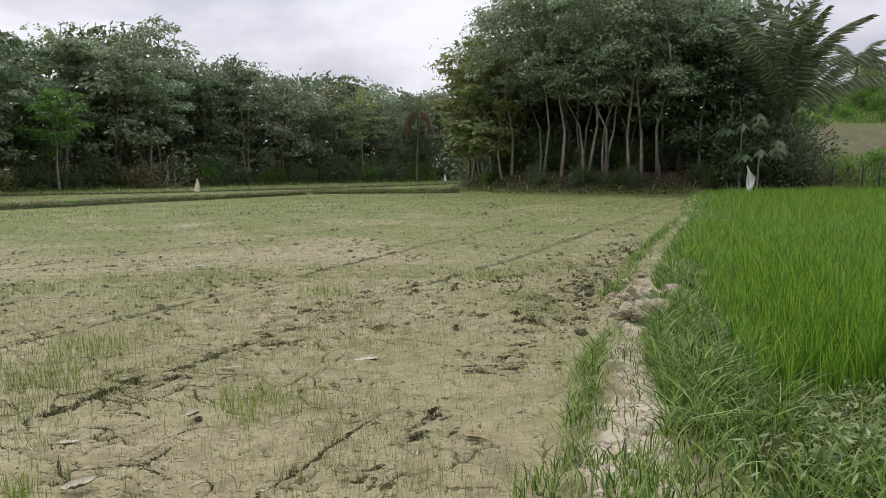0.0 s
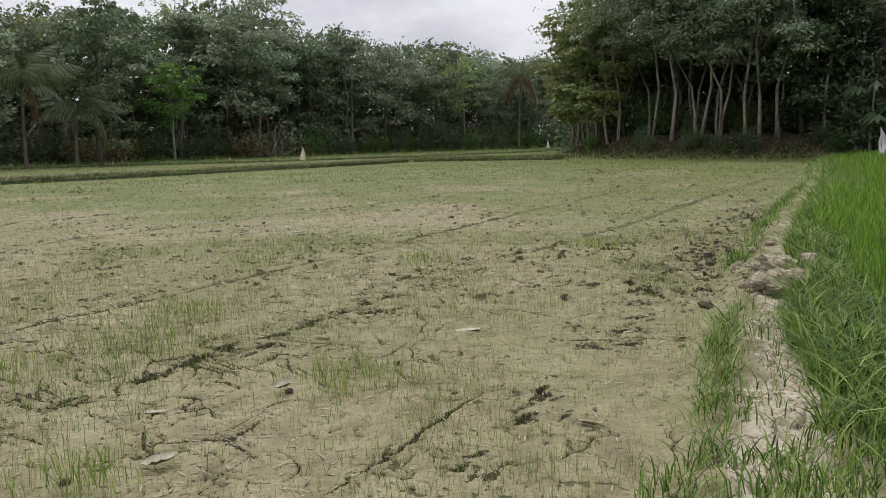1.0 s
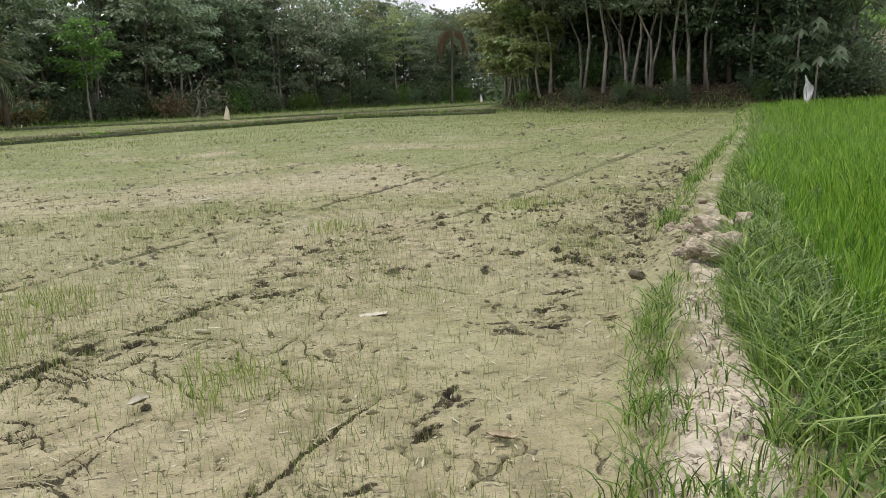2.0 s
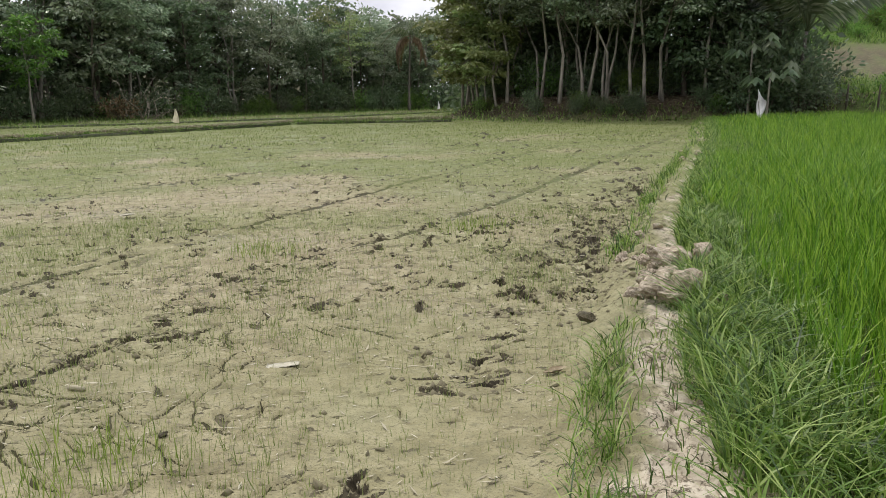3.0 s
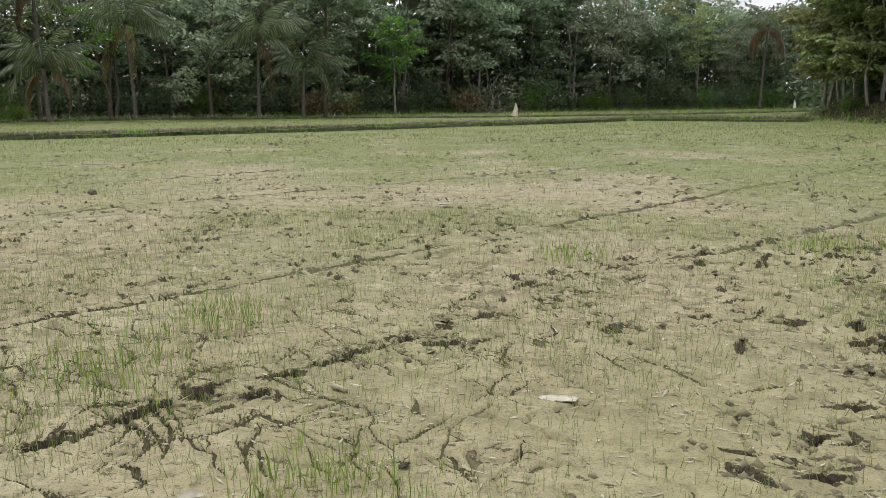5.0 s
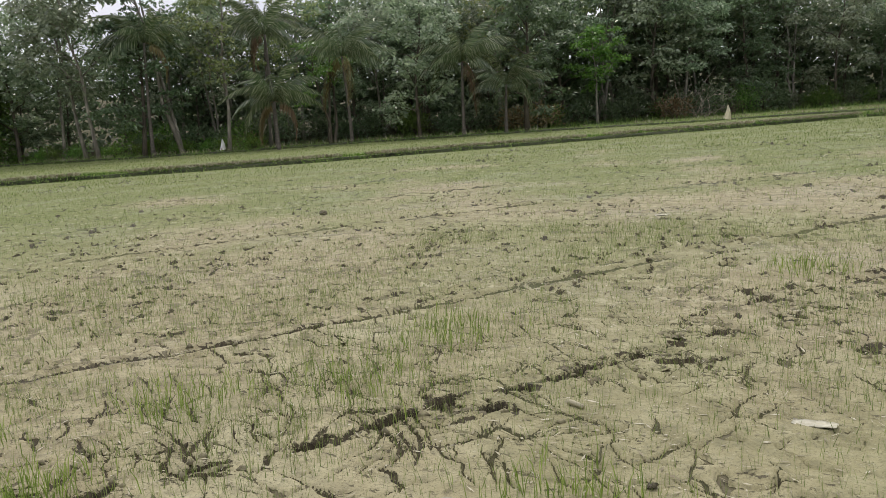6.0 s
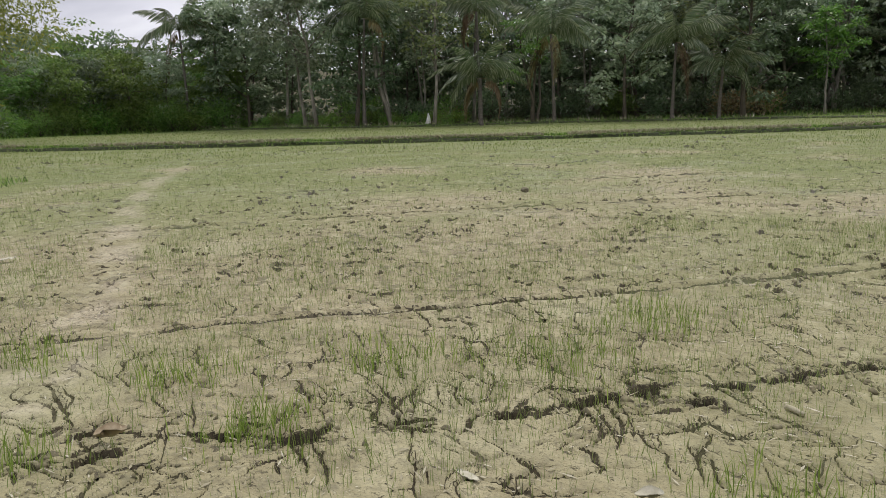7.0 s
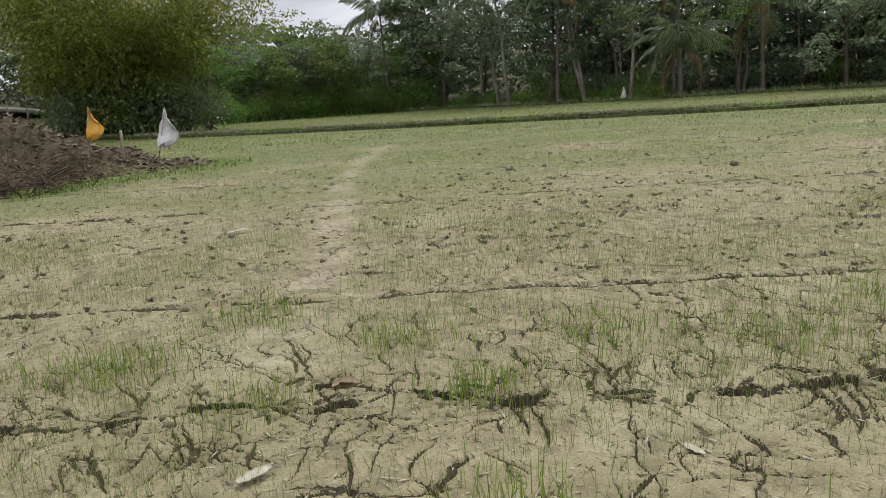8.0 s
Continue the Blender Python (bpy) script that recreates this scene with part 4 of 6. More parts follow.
def plant(kind, x, y, scale=1.0, turn=None, sink=0.0, stretch=1.0):
    """Sets a plant of a kind on the ground: the first is built, the others are copies."""
    z = float(land(np.array([x]), np.array([y]), False)[0]) - sink
    turn = random.uniform(0, 360) if turn is None else turn
    if kind not in STOCK:
        make, args, name, mats, label, cat, group = KINDS[kind]
        wood, green = make(*args)
        ob = tagged(new(name), label, cat, group)
        part("trunk" if name != "bush" else "stem", wood, mats[0], ob, smooth=True)
        part("crown" if name != "bush" else "foliage", green, mats[1], ob)
        STOCK[kind] = ob
        ob.matrix_basis = Matrix.LocRotScale((x, y, z), Euler((0, 0, radians(turn))), None)
        return ob
    ob = copy_thing(STOCK[kind], Matrix.LocRotScale((x, y, z), Euler((0, 0, radians(turn))), (scale, scale, scale * stretch)))
    return ob


TL = "tall rubber tree with a pale slender trunk and greyish-green crown"
KINDS = {
    "rubber_a": (grow_tree, (11, 13.0, 0.36, 2.9, 69, 51, 0.36), "rubber_tree", (M_BARK, M_RUBBER), TL, "tree", "trees of the wood edge"),
    "rubber_b": (grow_tree, (12, 12.5, 0.34, 3.2, 78, 50, 0.36, 0.12, 0.9), "rubber_tree", (M_BARK, M_RUBBER), TL, "tree", "trees of the wood edge"),
    "rubber_c": (grow_tree, (13, 13.5, 0.36, 2.7, 60, 54, 0.36, 0.12, 1.3, 2), "rubber_tree", (M_BARK, M_RUBBER), "forked rubber tree with two pale stems and a thin crown", "tree", "trees of the wood edge"),
    "pale_a": (grow_tree, (14, 12.5, 0.34, 3.0, 51, 41, 0.31, 0.12, 1.1), "rubber_tree", (M_BARK, M_PALE), "half-bare rubber tree with pale sparse yellowish leaves", "tree", "trees of the wood edge"),
    "dark_a": (grow_tree, (15, 11.5, 0.14, 2.7, 94, 52, 0.34, 0.15, 0.8), "broadleaf_tree", (M_DARKBARK, M_DARK), "dense dark green broadleaf tree with foliage down low", "tree", "trees of the wood edge"),
    "dark_b": (grow_tree, (16, 10.0, 0.12, 3.1, 94, 52, 0.36, 0.15, 0.7), "broadleaf_tree", (M_DARKBARK, M_DARK), "rounded dark green broadleaf tree at the wood edge", "tree", "trees of the wood edge"),
    "mid_a": (grow_tree, (17, 10.5, 0.18, 2.8, 85, 51, 0.34, 0.13, 0.8), "broadleaf_tree", (M_DARKBARK, M_RUBBER), "leafy mid-green broadleaf tree at the wood edge", "tree", "trees of the wood edge"),
    "bright_a": (grow_tree, (18, 9.5, 0.34, 2.2, 60, 57, 0.34, 0.11, 1.0), "broadleaf_tree", (M_BARK, M_BRIGHT), "slim tree with fresh bright green leaves", "tree", "trees of the wood edge"),
    "shrubtree": (grow_tree, (19, 7.0, 0.10, 3.0, 94, 52, 0.34, 0.12, 0.7), "broadleaf_tree", (M_DARKBARK, M_SHRUB), "low spreading green tree with a rounded crown", "tree", "trees beside the road"),
    "lean_a": (grow_tree, (20, 8.5, 0.3, 2.8, 33, 43, 0.31, 0.14, 1.2, 3), "broadleaf_tree", (M_DARKBARK, M_SHRUB), "leaning many-stemmed tree with open foliage", "tree", "trees of the wood edge"),
    "bare_a": (grow_tree, (21, 14.0, 0.34, 3.4, 67, 12, 0.27, 0.13, 1.3), "bare_tree", (M_BARK, M_PALE), "tall nearly leafless tree with pale branches", "tree", ""),
    "young_a": (grow_tree, (22, 7.5, 0.22, 1.9, 56, 64, 0.31, 0.08, 1.2), "young_tree", (M_BARK, M_PALE), "young tree with light yellow-green leaves on the bank", "tree", "trees of the grove"),
    "grove_a": (grow_tree, (31, 14.5, 0.34, 3.1, 87, 52, 0.30, 0.10, 1.1, 2, 0.35, 0.6, 0.0, 0.34), "rubber_tree", (M_BARK, M_RUBBER), "rubber tree with two slender crooked pale stems in the grove", "tree", "trees of the grove"),
    "grove_b": (grow_tree, (32, 13.5, 0.32, 3.3, 87, 52, 0.30, 0.085, 1.2, 3, 0.35, 0.6, 0.0, 0.36), "rubber_tree", (M_BARK, M_RUBBER), "three-stemmed rubber tree with thin pale bark in the grove", "tree", "trees of the grove"),
    "grove_c": (grow_tree, (33, 14.0, 0.34, 3.0, 94, 52, 0.30, 0.115, 1.0, 1, 0.35, 0.6, 0.0, 0.4), "rubber_tree", (M_BARK, M_RUBBER), "rubber tree with a full greyish crown in the grove", "tree", "trees of the grove"),
    "bush_dark": (grow_bush, (41, 1.7, 2.6, 760, 0.30), "bush", (M_DARKBARK, M_DARK), "dark leafy bush under the trees", "bush", "bushes of the wood edge"),
    "bush_mid": (grow_bush, (42, 1.6, 2.0, 950, 0.23), "bush", (M_DARKBARK, M_SHRUB), "green leafy bush at the field edge", "bush", "bushes of the wood edge"),
    "bush_low": (grow_bush, (43, 1.5, 1.2, 700, 0.22), "bush", (M_DARKBARK, M_BRIGHT), "low bright green bush at the field edge", "bush", "bushes of the wood edge"),
    "bush_brown": (grow_bush, (44, 1.8, 1.8, 520, 0.36), "bush", (M_BROWNTWIG, M_BROWNFROND), "withered brown bush at the wood edge", "bush", "bushes of the wood edge"),
    "bush_back": (grow_bush, (45, 1.8, 2.6, 700, 0.28), "bush", (M_DARKBARK, M_DARK), "dense dark undergrowth bush inside the grove", "bush", "bushes of the grove"),
    "back_a": (grow_tree, (51, 11.5, 0.12, 3.2, 58, 31, 0.44, 0.13, 0.8), "broadleaf_tree", (M_DARKBARK, M_DARK), "dark broadleaf tree deep in the wood", "tree", "trees inside the wood"),
}


def frond_mesh(seed, length, hang, mat, arch=1.0, leaflet=0.29, fall=0.0):
    """One coconut frond along +x: an arched midrib with drooping leaflets on both sides."""
    rng = np.random.RandomState(seed)
    g = Geo()
    q = np.linspace(0, 1, 9)
    ribx, ribz = length * q * (1 - 0.22 * hang * q), length * arch * (0.40 * q - (0.36 + 0.55 * hang) * q ** 2.4)
    rib = np.stack([ribx, 0.06 * length * (q ** 2) * rng.uniform(-1, 1), ribz], 1)
    tube(g, rib, 0.035 * (1 - 0.85 * q), 4)
    k = 46
    f = np.linspace(0.14, 0.99, k)
    p = np.stack([np.interp(f, q, rib[:, a]) for a in range(3)], 1)
    ln = length * leaflet * np.sin(np.pi * (0.14 + 0.80 * f)) ** 0.6
    for sgn in (1, -1):
        ax = np.stack([0.55 + 0.25 * f, sgn * np.full(k, 0.8), -0.8 - 1.4 * rng.rand(k) ** 0.8 - 0.7 * f - fall], 1)
        sd = np.stack([np.full(k, 1.0), np.zeros(k), rng.uniform(-0.2, 0.5, k)], 1)
        leaves(g, p, ax, sd, ln * rng.uniform(0.7, 1.1, k), np.full(k, 0.075))
    return g.mesh("frond", mat)


FRONDS = [frond_mesh(s, 4.0, h, M_FROND) for s, h in ((1, 0.4), (2, 0.85), (3, 1.2), (4, 0.6))]
LONGFRONDS = [frond_mesh(s, 4.0, h, M_FROND, 0.8, 0.2, 0.5) for s, h in ((7, 0.3), (8, 0.5), (9, 0.8))]
DRYFRONDS = [frond_mesh(s, 3.6, h, M_BROWNFROND) for s, h in ((5, 1.1), (6, 1.3))]


def palm(x, y, trunk_h, size=1.0, fronds=17, bend=(0.0, 0.0), dry=2, label="coconut palm with long drooping green fronds", seed=0, steep=58, least=-7):
    rng = np.random.RandomState(100 + seed)
    z = float(land(np.array([x]), np.array([y]), False)[0])
    ob = tagged(new("coconut_palm"), label, "palm", "palms of the wood edge")
    ob.location = (x, y, z)
    g = Geo()
    q = np.linspace(0, 1, 12)
    path = np.stack([bend[0] * q ** 1.6, bend[1] * q ** 1.6, -0.2 + (trunk_h + 0.2) * q], 1)
    tube(g, path, (0.13 - 0.05 * q + 0.08 * np.exp(-q * 12)) * (1 + 0.05 * (np.arange(12) % 2)), 8)
    part("trunk", g, M_PALMBARK, ob, smooth=True)
    top = path[-1]
    for k in range(fronds + dry):
        isdry = k >= fronds
        me = DRYFRONDS[k % 2] if isdry else (FRONDS[rng.randint(0, 4)] if least < 0 else LONGFRONDS[k % 3])
        up = -0.5 if isdry else math.radians(least + (steep - least) * (1 - (k + 0.5) / fronds) ** 0.8) + rng.uniform(-0.12, 0.12)
        f = part("frond", me, None, ob, "withered brown frond" if isdry else "")
        s = size * rng.uniform(0.85, 1.12)
        f.matrix_basis = Matrix.LocRotScale(tuple(top), Euler((rng.uniform(-0.3, 0.3), -up, k * 2.4 + rng.uniform(-0.25, 0.25))), (s, s, s))
    return ob


def bend_line(x0, y0, x1, y1, n):
    return [(x0 + (x1 - x0) * k / (n - 1), y0 + (y1 - y0) * k / (n - 1)) for k in range(n)]


random.seed(7)
# wood edge on the far side of the fields, front row to back rows
EDGE = [(22, 109), (14, 101), (6, 93.5), (-4, 87.5), (-14, 79.5), (-24, 68.5), (-33, 58.5), (-45, 50), (-56, 42.5)]
TOPS = [16.5, 14.4, 13.0, 14.8, 18.2, 16.8, 15.2, 15.3, 15.5]        # height of the wood along the edge
FRONT = ["rubber_a", "rubber_b", "mid_a", "rubber_c", "dark_b", "rubber_a", "pale_a", "dark_a", "rubber_b", "mid_a", "rubber_c", "dark_a"]
CLEARINGS = ((-36.6, 46.7, 2.2), (-50.5, 45.0, 2.6), (-46.5, 49.5, 2.4), (-44.0, 52.0, 2.0))
count = 0
for row, (back, step, pool) in enumerate(((1.5, 3.4, FRONT), (5.5, 3.5, ["rubber_b", "back_a", "mid_a", "rubber_a", "back_a", "pale_a", "rubber_c", "back_a"]), (9.0, 2.9, ["back_a"]), (13.0, 3.8, ["back_a"]))):
    for seg, ((ax, ay), (bx, by)) in enumerate(zip(EDGE[:-1], EDGE[1:])):
        run = math.hypot(bx - ax, by - ay)
        nx, ny = (by - ay) / run, -(bx - ax) / run
        if ny < 0:
            nx, ny = -nx, -ny
        for k in range(int(run / step)):
            f = (k + random.uniform(0.2, 0.8)) * step / run
            x, y = ax + (bx - ax) * f + nx * (back + random.uniform(-1.2, 1.2)), ay + (by - ay) * f + ny * (back + random.uniform(-1.2, 1.2))
            if any(math.hypot(x - gx, y - gy) < r for gx, gy, r in CLEARINGS):
                continue
            kind = pool[count % len(pool)]
            tall = (TOPS[seg] + (TOPS[seg + 1] - TOPS[seg]) * f) * random.uniform(0.84, 1.05) * (0.92, 1.0, 0.97, 0.97)[row]
            plant(kind, x, y, tall / KINDS[kind][1][1], stretch=random.uniform(0.95, 1.05))
            count += 1
# undergrowth along the same edge
for seg, ((ax, ay), (bx, by)) in enumerate(zip(EDGE[:-1], EDGE[1:])):
    run = math.hypot(bx - ax, by - ay)
    nx, ny = (by - ay) / run, -(bx - ax) / run
    if ny < 0:
        nx, ny = -nx, -ny
    for back, step, pool in ((0.2, 1.5, ["bush_dark", "bush_mid", "bush_dark"]),):
        for k in range(int(run / step)):
            f = (k + random.uniform(0.1, 0.9)) * step / run
            x, y = ax + (bx - ax) * f + nx * (back + random.uniform(-0.7, 0.7)), ay + (by - ay) * f + ny * (back + random.uniform(-0.7, 0.7))
            plant(random.choice(pool), x, y, random.uniform(0.6, 1.2))
# single trees that stand out
for kind, x, y, s in (("bright_a", -22.4, 66.2, 1.05), ("dark_a", -25.5, 58.5, 1.1), ("dark_a", -49.0, 40.5, 1.0), ("rubber_b", -51.5, 38.5, 1.08), ("pale_a", -43.6, 44.0, 1.05),
                      ("lean_a", -37.5, 49.0, 0.95), ("mid_a", -31.5, 52.0, 1.0), ("rubber_a", -54.5, 39.5, 1.0), ("bare_a", 10.9, 62.0, 1.1), ("rubber_b", -58.0, 39.8, 0.98), ("mid_a", -60.4, 37.6, 1.1), ("dark_a", -62.6, 36.4, 0.98), ("rubber_a", -64.5, 39.5, 0.98), ("rubber_c", -47.2, 43.0, 1.2), ("dark_a", 22.6, 46.8, 1.1), ("dark_b", 24.2, 46.0, 1.0), ("dark_b", 21.5, 45.5, 1.1)):
    plant(kind, x, y, s * (1.2 if x < -24 else 1.0))
# far left: shrubs and low trees between the bamboo and the wood
for kind, x, y, s in (("shrubtree", -72, 24.0, 1.5), ("shrubtree", -75.5, 29.0, 1.75), ("dark_b", -77, 21.0, 1.0), ("shrubtree", -68.5, 31.5, 0.85), ("shrubtree", -66.5, 34.5, 0.8), ("mid_a", -82, 27, 1.1),
                      ("mid_a", -70, 18.0, 0.9), ("dark_b", -84, 33, 1.0), ("shrubtree", -71, 36, 0.95), ("dark_a", -88, 24, 1.05), ("shrubtree", -63.5, 37.5, 0.8), ("mid_a", -76, 40, 0.95), ("dark_a", -62, 43, 0.9),
                      ("dark_b", -68, 44, 0.95), ("dark_a", -80, 14, 1.0), ("dark_b", -78, 5, 0.9), ("mid_a", -82, -4, 1.0), ("dark_a", -76, -12, 0.9), ("mid_a", -70, 6, 0.9), ("dark_a", -73, 11, 1.1), ("dark_b", -74, 0, 1.1), ("mid_a", -88, 16, 1.2), ("dark_b", -86, 8, 1.2), ("back_a", -78, 33, 1.2), ("back_a", -80, 24, 1.2), ("back_a", -84, 20, 1.3), ("back_a", -74, 16, 1.1), ("back_a", -80, 10, 1.2), ("back_a", -78, -2, 1.2), ("back_a", -72, 40, 1.1), ("back_a", -66, 41, 1.0), ("back_a", -60, 47, 1.1), ("back_a", -54, 50, 1.1)):
    plant(kind, x, y, s * (0.76 if 12 < y < 41 else 0.88))
for k in range(16):
    f, row = (k % 8) / 7, k // 8
    plant(("dark_b", "shrubtree", "mid_a", "shrubtree")[k % 4], -69.5 + 4.5 * f - 4.5 * row + random.uniform(-0.6, 0.6), 16.5 + 19 * f + 1.5 * row + random.uniform(-0.6, 0.6), random.uniform(0.84, 0.98) * (0.78, 1.12, 0.78, 1.12)[k % 4])
for k in range(30):
    f = k / 29
    plant(random.choice(["bush_mid", "bush_low", "bush_mid"]), -60.8 - 4.5 * math.sin(f * 3.1) + random.uniform(-0.6, 0.6), 15.5 + 20 * f + random.uniform(-0.4, 0.4), random.uniform(0.75, 1.1))
for k in range(16):
    f = k / 15
    plant(random.choice(["bush_low", "bush_low", "bush_mid"]), -62 + 20 * f + random.uniform(-0.5, 0.5), 37 + 8.5 * f + random.uniform(-0.5, 0.8), random.uniform(0.45, 0.8))

# grove on the raised bank
FRONT_ROW = ((12.0, 51.2, "grove_c"), (13.8, 50.2, "grove_a"), (14.5, 47.8, "grove_c"), (15.9, 47.2, "grove_a"), (17.0, 46.6, "grove_b"), (18.0, 45.0, "grove_c"), (18.6, 44.6, "grove_c"), (19.8, 44.6, "grove_a"), (22.0, 43.9, "grove_c"), (13.0, 53.2, "grove_b"), (20.9, 47.1, "grove_c"), (16.6, 49.4, "grove_a"))
for x, y, kind in FRONT_ROW:
    plant(kind, x, y, random.uniform(0.92, 1.05))
for k in range(20):
    while True:
        x, y = random.uniform(11, 44), random.uniform(42, 74)
        d = float(inside_dist(np.array([x]), np.array([y]), GROVE)[0])
        if 4.5 < d < 20 and x < 25 + 0.08 * (y - 42):
            break
    plant(random.choice(["grove_a", "grove_b", "grove_c", "grove_c"]), x, y, random.uniform(0.85, 1.12))
for k in range(16):
    x = random.uniform(13, 27)
    plant("back_a", x, float(np.interp(x, [13, 17, 21, 27], [56, 52.5, 50, 47.5])) + random.uniform(0, 6), random.uniform(0.9, 1.15))
for x, y, s in ((9.9, 54.8, 0.95), (10.9, 52.4, 0.9), (10.4, 57.5, 1.4), (11.2, 60.5, 1.5), (12.2, 63.5, 1.5), (10.6, 53.6, 1.45), (11.4, 51.6, 1.25)):
    plant("young_a", x, y, s)
for k in range(70):
    f = random.random()
    pts = GROVE[0:8]
    seg = random.choice([0, 1, 2, 3, 3, 4, 4, 5, 5])
    (ax, ay), (bx, by) = pts[seg], pts[seg + 1]
    x, y = ax + (bx - ax) * f, ay + (by - ay) * f
    run = math.hypot(bx - ax, by - ay)
    w = random.choice([1.0, 1.5, 4.5, 7.0, 9.0])
    plant(random.choice(["bush_dark", "bush_dark", "bush_mid"]) if w > 3 else random.choice(["bush_dark", "bush_dark", "bush_mid"]), x - (by - ay) / run * w, y + (bx - ax) / run * w, random.uniform(0.25, 0.45) if w < 3 else random.uniform(0.6, 1.1))
for x, y, s in ((25.0, 42.0, 1.2), (26.0, 44.0, 1.4), (24.0, 41.4, 1.1), (27.6, 47.0, 1.5), (26.2, 42.3, 0.9), (23.4, 42.6, 1.3), (28.4, 50.0, 1.5), (25.4, 40.2, 0.7), (22.6, 40.6, 0.7)):
    plant("bush_back", x, y, s)
for x, y, s in ((23.6, 40.2, 1.0), (24.3, 40.8, 1.25), (25.0, 39.4, 1.0), (25.9, 39.6, 0.95), (25.6, 41.8, 1.3), (24.2, 42.6, 1.4), (26.3, 40.8, 1.1), (23.2, 41.6, 1.3)):
    plant("bush_back", x, y, s)
for x, y, s in ((25.2, 43.4, 0.85), (23.6, 43.6, 0.95)):
    plant("dark_b", x, y, s)
for k in range(100):
    x, y = random.uniform(27, 60), random.uniform(40, 75)
    d = float(inside_dist(np.array([x]), np.array([y]), GROVE)[0])
    if d > 2 and ((x - 36) / 8) ** 2 + ((y - 49) / 4.5) ** 2 > 1.2:
        plant(random.choice(["bush_mid", "bush_low", "bush_low"]), x, y, random.uniform(0.4, 0.8) if d < 22 else random.uniform(0.6, 1.0))


def wood_mass():
    """The leafy depth of the wood behind the trees that can be told apart."""
    rng = np.random.RandomState(91)
    g = Geo()
    far = [(30, 118)] + [(x - 7.0, y + 8.5) for x, y in EDGE] + [(-76, 38), (-86, 24), (-88, 8), (-84, -14)]
    grove = [(14, 74), (15.5, 60), (18, 54), (22, 50.5), (26, 47.5), (28.5, 46)]
    for line, n, deep, top in ((far[:8], 34000, 3.2, 10.5), (far[7:], 20000, 3.2, 7.0), (grove, 15000, 2.2, 8.5)):
        pts = np.array(line, float)
        cum = np.concatenate([[0], np.cumsum(np.hypot(*np.diff(pts, axis=0).T))])
        s = rng.uniform(0, cum[-1], n)
        x = np.interp(s, cum, pts[:, 0]) + rng.normal(0, deep * 0.6, n)
        y = np.interp(s, cum, pts[:, 1]) + rng.normal(0, deep * 0.6, n)
        z = rng.rand(n) ** 0.9 * top * (0.55 + 0.9 * fbm(s * 0.22, s * 0 + 3, 3, 92))
        p = on_ground(x, y) + np.stack([x * 0, x * 0, z], 1)
        axis = rng.normal(0, 1, (n, 3)) * np.array([[1, 1, 0.6]])
        axis[:, 2] -= 0.5
        leaves(g, p, axis, rng.normal(0, 1, (n, 3)), rng.uniform(0.45, 0.85, n), rng.uniform(0.25, 0.42, n))
    return tagged(new("wood_undergrowth", g.mesh("wood_undergrowth", M_DARK)), "dark leafy undergrowth filling the depth of the wood", "undergrowth", kind="stuff")


# palms
palm(25.4, 40.2, 4.2, 1.75, 14, (0.2, -0.1), 0, "large coconut palm with long upright arching fronds beside the grove", 1, 88, 30)
palm(24.9, 41.8, 4.2, 1.4, 16, (0.3, 0.0), 0, "coconut palm with upright fronds beside the grove", 16, 86, 40)
palm(44.0, 60.5, 3.0, 0.9, 15, (0.3, 0.0), 0, "coconut palm on the grassy hill", 2)
palm(50.0, 58.0, 4.5, 1.0, 15, (0.3, 0.0), 0, "coconut palm on the grassy hill", 3)
palm(9.9, 93.5, 8.6, 1.05, 12, (0.3, 0.0), 7, "coconut palm with a skirt of withered brown fronds", 4)
palm(-63.5, 33.5, 8.6, 1.0, 17, (-1.3, 0.4), 1, "tall coconut palm leaning over the shrubs", 5)
palm(-47.3, 40.0, 8.2, 1.0, 16, (0.4, 0.1), 1, seed=6)
palm(-44.0, 49.0, 9.6, 1.0, 17, (0.3, 0.2), 1, seed=7)
palm(-38.2, 43.6, 3.4, 1.0, 16, (0.0, 0.0), 2, "short young coconut palm at the field edge", 8)
palm(-35.1, 48.2, 6.4, 1.05, 17, (-0.3, 0.0), 2, seed=9)
palm(-27.8, 52.3, 5.4, 1.05, 18, (0.2, 0.0), 1, seed=10)
palm(-25.4, 54.5, 3.6, 0.95, 14, (0.2, 0.0), 1, seed=11)
palm(-41.0, 46.5, 8.5, 0.95, 15, (-0.2, 0.0), 1, seed=12)
palm(-52.0, 46.0, 9.6, 0.9, 15, (0.4, 0.0), 0, seed=13)
palm(-92.0, 30.0, 6.8, 0.9, 14, (0.4, 0.0), 0, seed=14)
palm(-86.0, 38.0, 5.5, 0.9, 14, (0.4, 0.0), 0, seed=15)


wood_mass()


